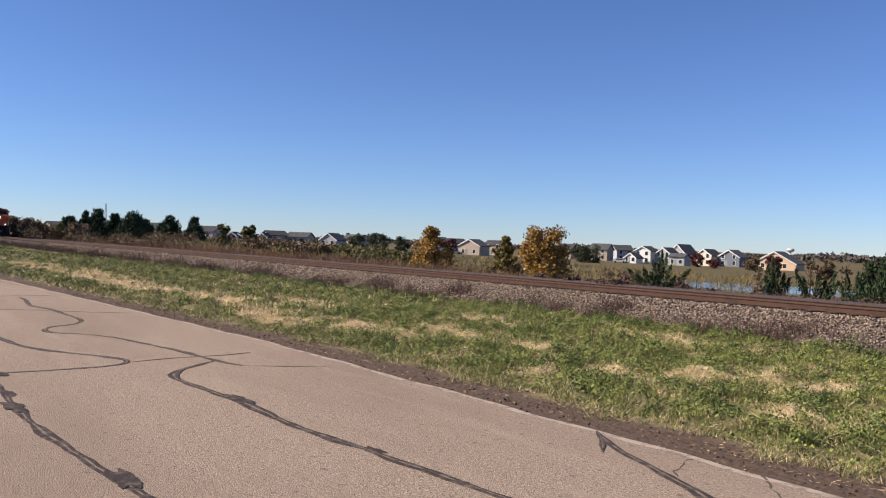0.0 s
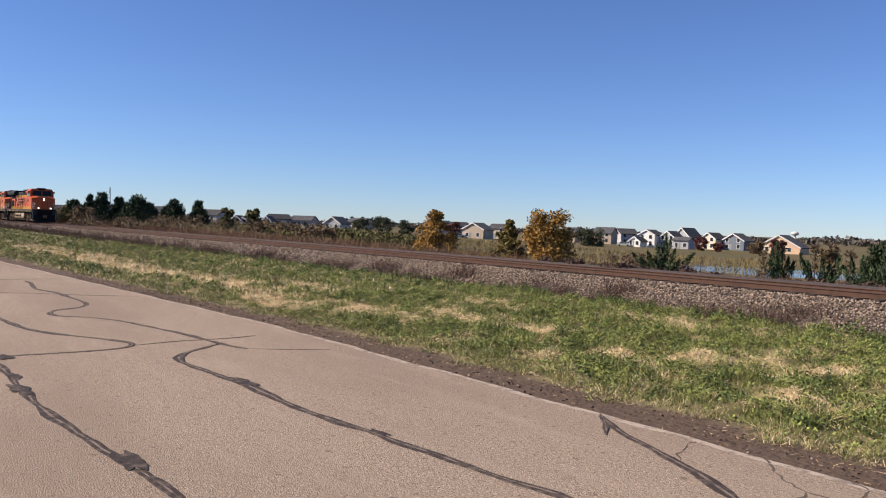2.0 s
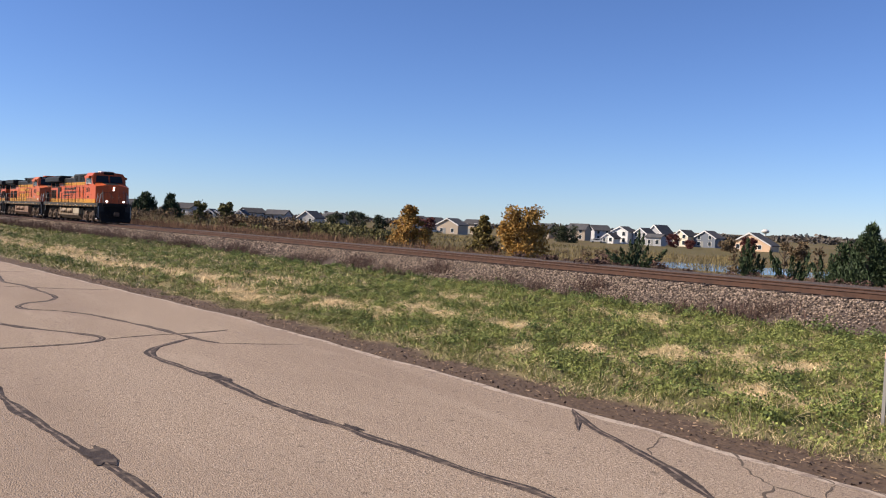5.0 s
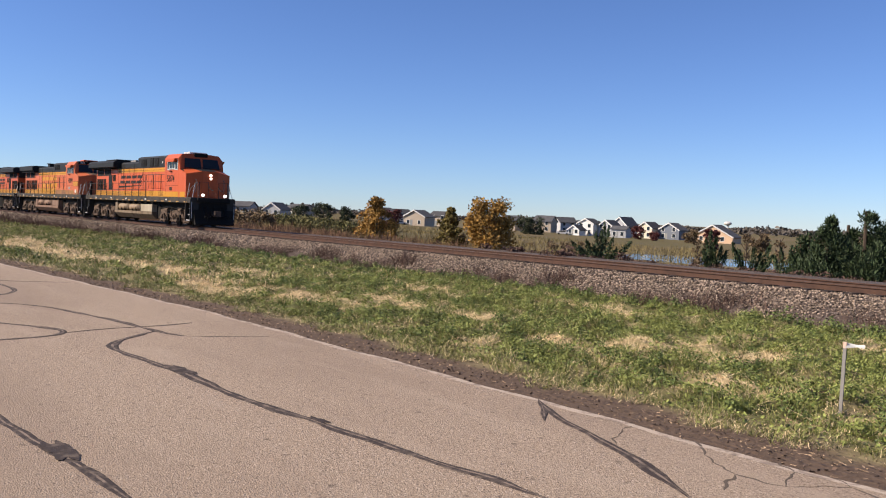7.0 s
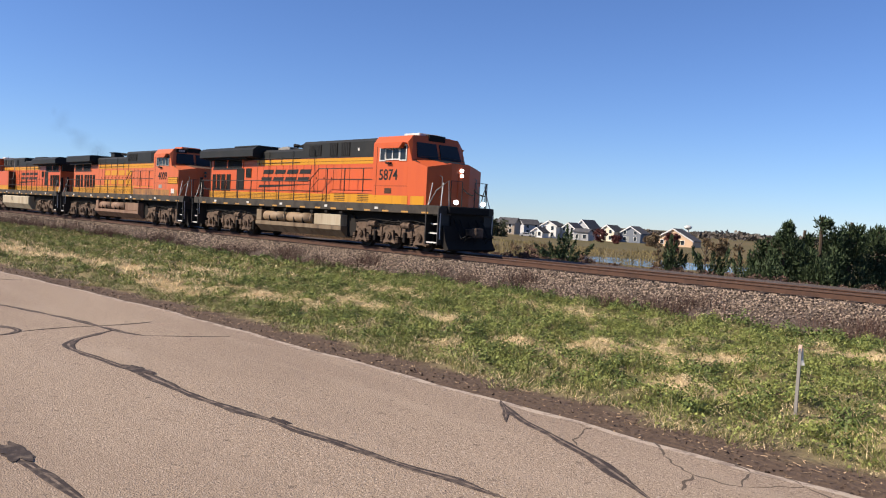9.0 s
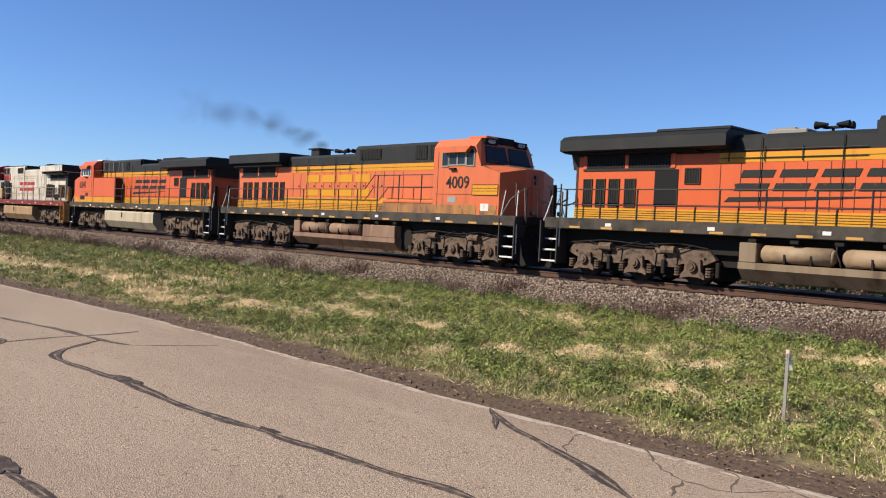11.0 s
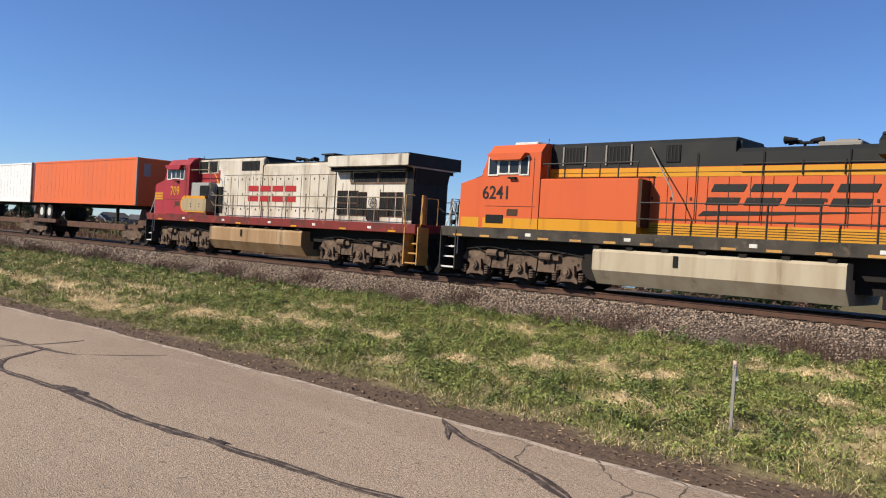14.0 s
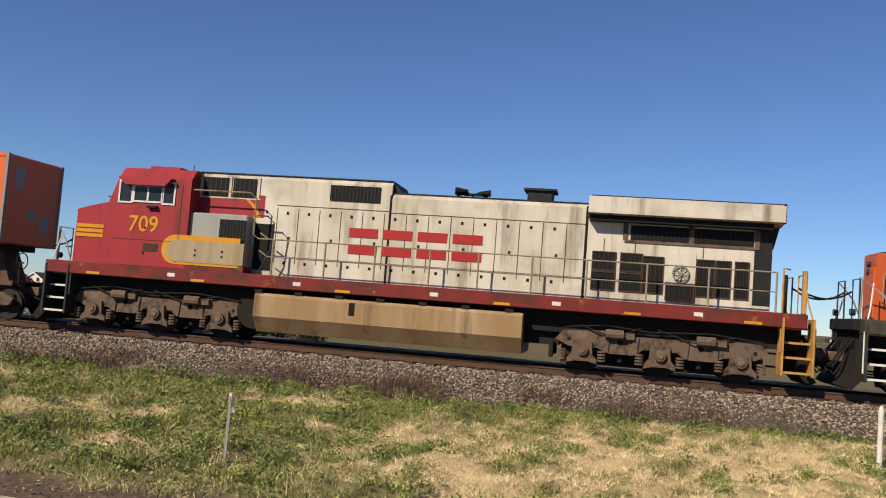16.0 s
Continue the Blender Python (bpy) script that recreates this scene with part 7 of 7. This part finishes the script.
def car(az, dist, turn, material, label):
    x, y, z = spot(az, dist)
    root = tagged(new("parked_car"), label, "car", "cars parked by the houses")
    root.matrix_basis = pose(x, y, z, 0, 0, -az + turn)
    bm = bmesh.new()
    prism(bm, [(-2.3, 0.35), (2.3, 0.35), (2.35, 0.8), (1.5, 0.98), (0.8, 1.5), (-1.2, 1.52), (-2.1, 1.0), (-2.35, 0.85)], -0.85, 0.85)
    part("body", bm, material, root)
    part("side_window", box(-1.2, 0.9, -0.87, 0.87, 1.0, 1.4), M_WIN, root)
    for a in (-1.4, 1.4):
        for s in (-1, 1):
            bm = bmesh.new()
            drum(bm, (a, s * 0.8, 0.33), (0, 1, 0), 0.33, 0.2, 14)
            part("wheel", bm, M_TYRE, root)


car(-53.6, 300, 0, M_WHITEP, "white van parked before houses")
car(-52.9, 302, 10, M_WHITEP, "white car parked before houses")
car(-41.8, 296, 0, M_WHITEP, "white car parked beside a garage")

lead = locomotive("orange, black and yellow diesel locomotive leading, headlights lit", "5874", "swoosh")
second = locomotive("faded orange diesel locomotive with yellow marks, exhaust smoking", "4009", "heritage")
third = locomotive("orange and black diesel locomotive running cab backwards", "6241", "swoosh_late")
fourth = locomotive("weathered silver and red diesel locomotive with rusty fuel tank", "709", "war")
car_a, trailer_a = trailer_car("orange ribbed road trailer riding on a flat car", M_TRAILER_O)
car_b, trailer_b = trailer_car("white ribbed road trailer riding on a flat car", M_TRAILER_W)
TRAIN = [(lead, 0.0, 0), (second, -SPACING, 0), (third, -2 * SPACING, 180), (fourth, -3 * SPACING, 180),
         (car_a, -85.4, 0), (trailer_a, -85.4, 0), (car_b, -100.9, 0), (trailer_b, -100.6, 0)]
         


def smoke_mat(name, alpha):
    """Soot, thinning to nothing towards each flake's rim."""
    m = bpy.data.materials.new(name)
    m.use_nodes = True
    nt = m.node_tree
    b = nt.nodes["Principled BSDF"]
    b.inputs["Base Color"].default_value, b.inputs["Roughness"].default_value, b.inputs["Specular IOR Level"].default_value = (0.05, 0.05, 0.055, 1), 1.0, 0.0
    uv = nt.nodes.new("ShaderNodeUVMap")
    mp = nt.nodes.new("ShaderNodeMapping")
    mp.inputs["Location"].default_value, mp.inputs["Scale"].default_value = (-1.35, -1.35, 0), (2.7, 2.7, 1)
    nt.links.new(uv.outputs[0], mp.inputs["Vector"])
    g = nt.nodes.new("ShaderNodeTexGradient")
    g.gradient_type = "SPHERICAL"
    nt.links.new(mp.outputs[0], g.inputs["Vector"])
    k = nt.nodes.new("ShaderNodeMath")
    k.operation = "MULTIPLY"
    k.inputs[1].default_value = alpha
    nt.links.new(g.outputs["Fac"], k.inputs[0])
    nt.links.new(k.outputs[0], b.inputs["Alpha"])
    return m


# exhaust plume of the second locomotive: loose puffs of soft sooty flakes, each drifting on its own
PUFFS = []
for k in range(26):
    f = k / 25.0
    n = 1
    r = 0.10 + 0.55 * f
    c = rng.normal(size=(n, 3)) * r * np.array([1.3, 0.8, 0.55])
    u = rng.normal(size=(n, 3)) * np.array([0.15, 0.3, 0.25]) + np.array([0.8, 0.5, 0.1])
    u /= np.linalg.norm(u, axis=1)[:, None]
    w = np.cross(u, rng.normal(size=(n, 3)) * 0.25 + np.array([-0.6, 0.8, 0]))
    w /= np.linalg.norm(w, axis=1)[:, None]
    s = (0.55 + 1.2 * f) * rng.uniform(0.6, 1.25, n)[:, None]
    v = np.stack([c - u * s - w * s * 0.6, c + u * s - w * s * 0.6, c + u * s + w * s * 0.6, c - u * s + w * s * 0.6], 1).reshape(-1, 3)
    puff = arrays_ob("smoke_puff", v, np.arange(n * 4).reshape(-1, 4), smoke_mat("soot smoke", 0.32 * (1 - f) ** 1.4 + 0.085))
    layer = puff.data.uv_layers.new(name="UVMap")
    layer.data.foreach_set("uv", np.tile(np.array([0, 0, 1, 0, 1, 1, 0, 1], np.float32), n))
    tagged(puff, "thin dark exhaust smoke puff above the locomotive", "smoke", "exhaust smoke puffs")
    PUFFS.append((puff, -3.6 - 14.0 * f ** 1.25, 4.86 + 3.0 * f ** 0.9 + 0.18 * math.sin(k * 2.1), 0.4 * math.sin(k * 1.3) * f, k))

# seconds, place of the leading locomotive's middle along the line
TRAVEL = [(0.0, -167.0), (1.5, -142.5), (3.5, -111.0), (5.25, -85.4), (7.0, -60.7), (8.0, -47.4), (9.5, -27.6), (11.0, -7.7), (12.5, 13.0), (14.0, 33.6), (15.0, 47.0), (16.0, 60.7)]


# seconds, droop of the ribbon in degrees
FLUTTER = [(0.0, 70), (1.5, 50), (3.0, 78), (4.5, 60), (6.3, 50), (6.7, 35), (7.1, -4), (7.5, 14), (7.9, 52), (8.2, 74), (10.3, 84), (10.9, 80), (11.5, 84), (12.1, 60), (12.7, 72), (13.3, 68), (13.9, 84), (14.5, 78), (16.0, 80)]


def along(t):
    return float(np.interp(t, [a for a, b in TRAVEL], [b for a, b in TRAVEL]))


def motions():
    for thing, offset, turn in TRAIN:
        walk(thing, [(t, pose(s + offset, TRACK, RAIL, 0, 0, turn)) for t, s in TRAVEL])
        ways = -1 if turn else 1
        for w in [o for o in thing.children_recursive if o.name.startswith("wheelset")]:
            x, y, z = w["roll_home"]
            r = WHEEL if abs(w.scale.x - 1) < 0.01 else WHEEL * 0.85
            ts = [k / 30.0 for k in range(0, 481)]
            walk(w, [(t, pose(x, y, z, 0, math.degrees(ways * (along(t) - along(0)) / r) % 360, 0)) for t in ts])
    walk(ribbon, [(t, pose(0.015, 0, 0.84, 0, a, 24)) for t, a in FLUTTER])
    for puff, u, z, side, k in PUFFS:
        rows = []
        for q in range(33):
            t = q * 0.5
            out = float(smooth(8.0 + 0.07 * (25 - k), 9.0 + 0.07 * (25 - k), t))     # the engine starts to smoke; until then the soot is inside
            px = (1 - out) * -3.6 + out * (u + 0.25 * math.sin(q * 0.9 + k))
            pz = (1 - out) * 3.1 + out * (z + 0.12 * math.sin(q * 0.7 + k * 1.7))
            rows.append((t, pose(along(t) - SPACING + px, TRACK + side * out, RAIL + pz, 0, 0, 12 * math.sin(q * 0.4 + k))))
        walk(puff, rows)


motions()
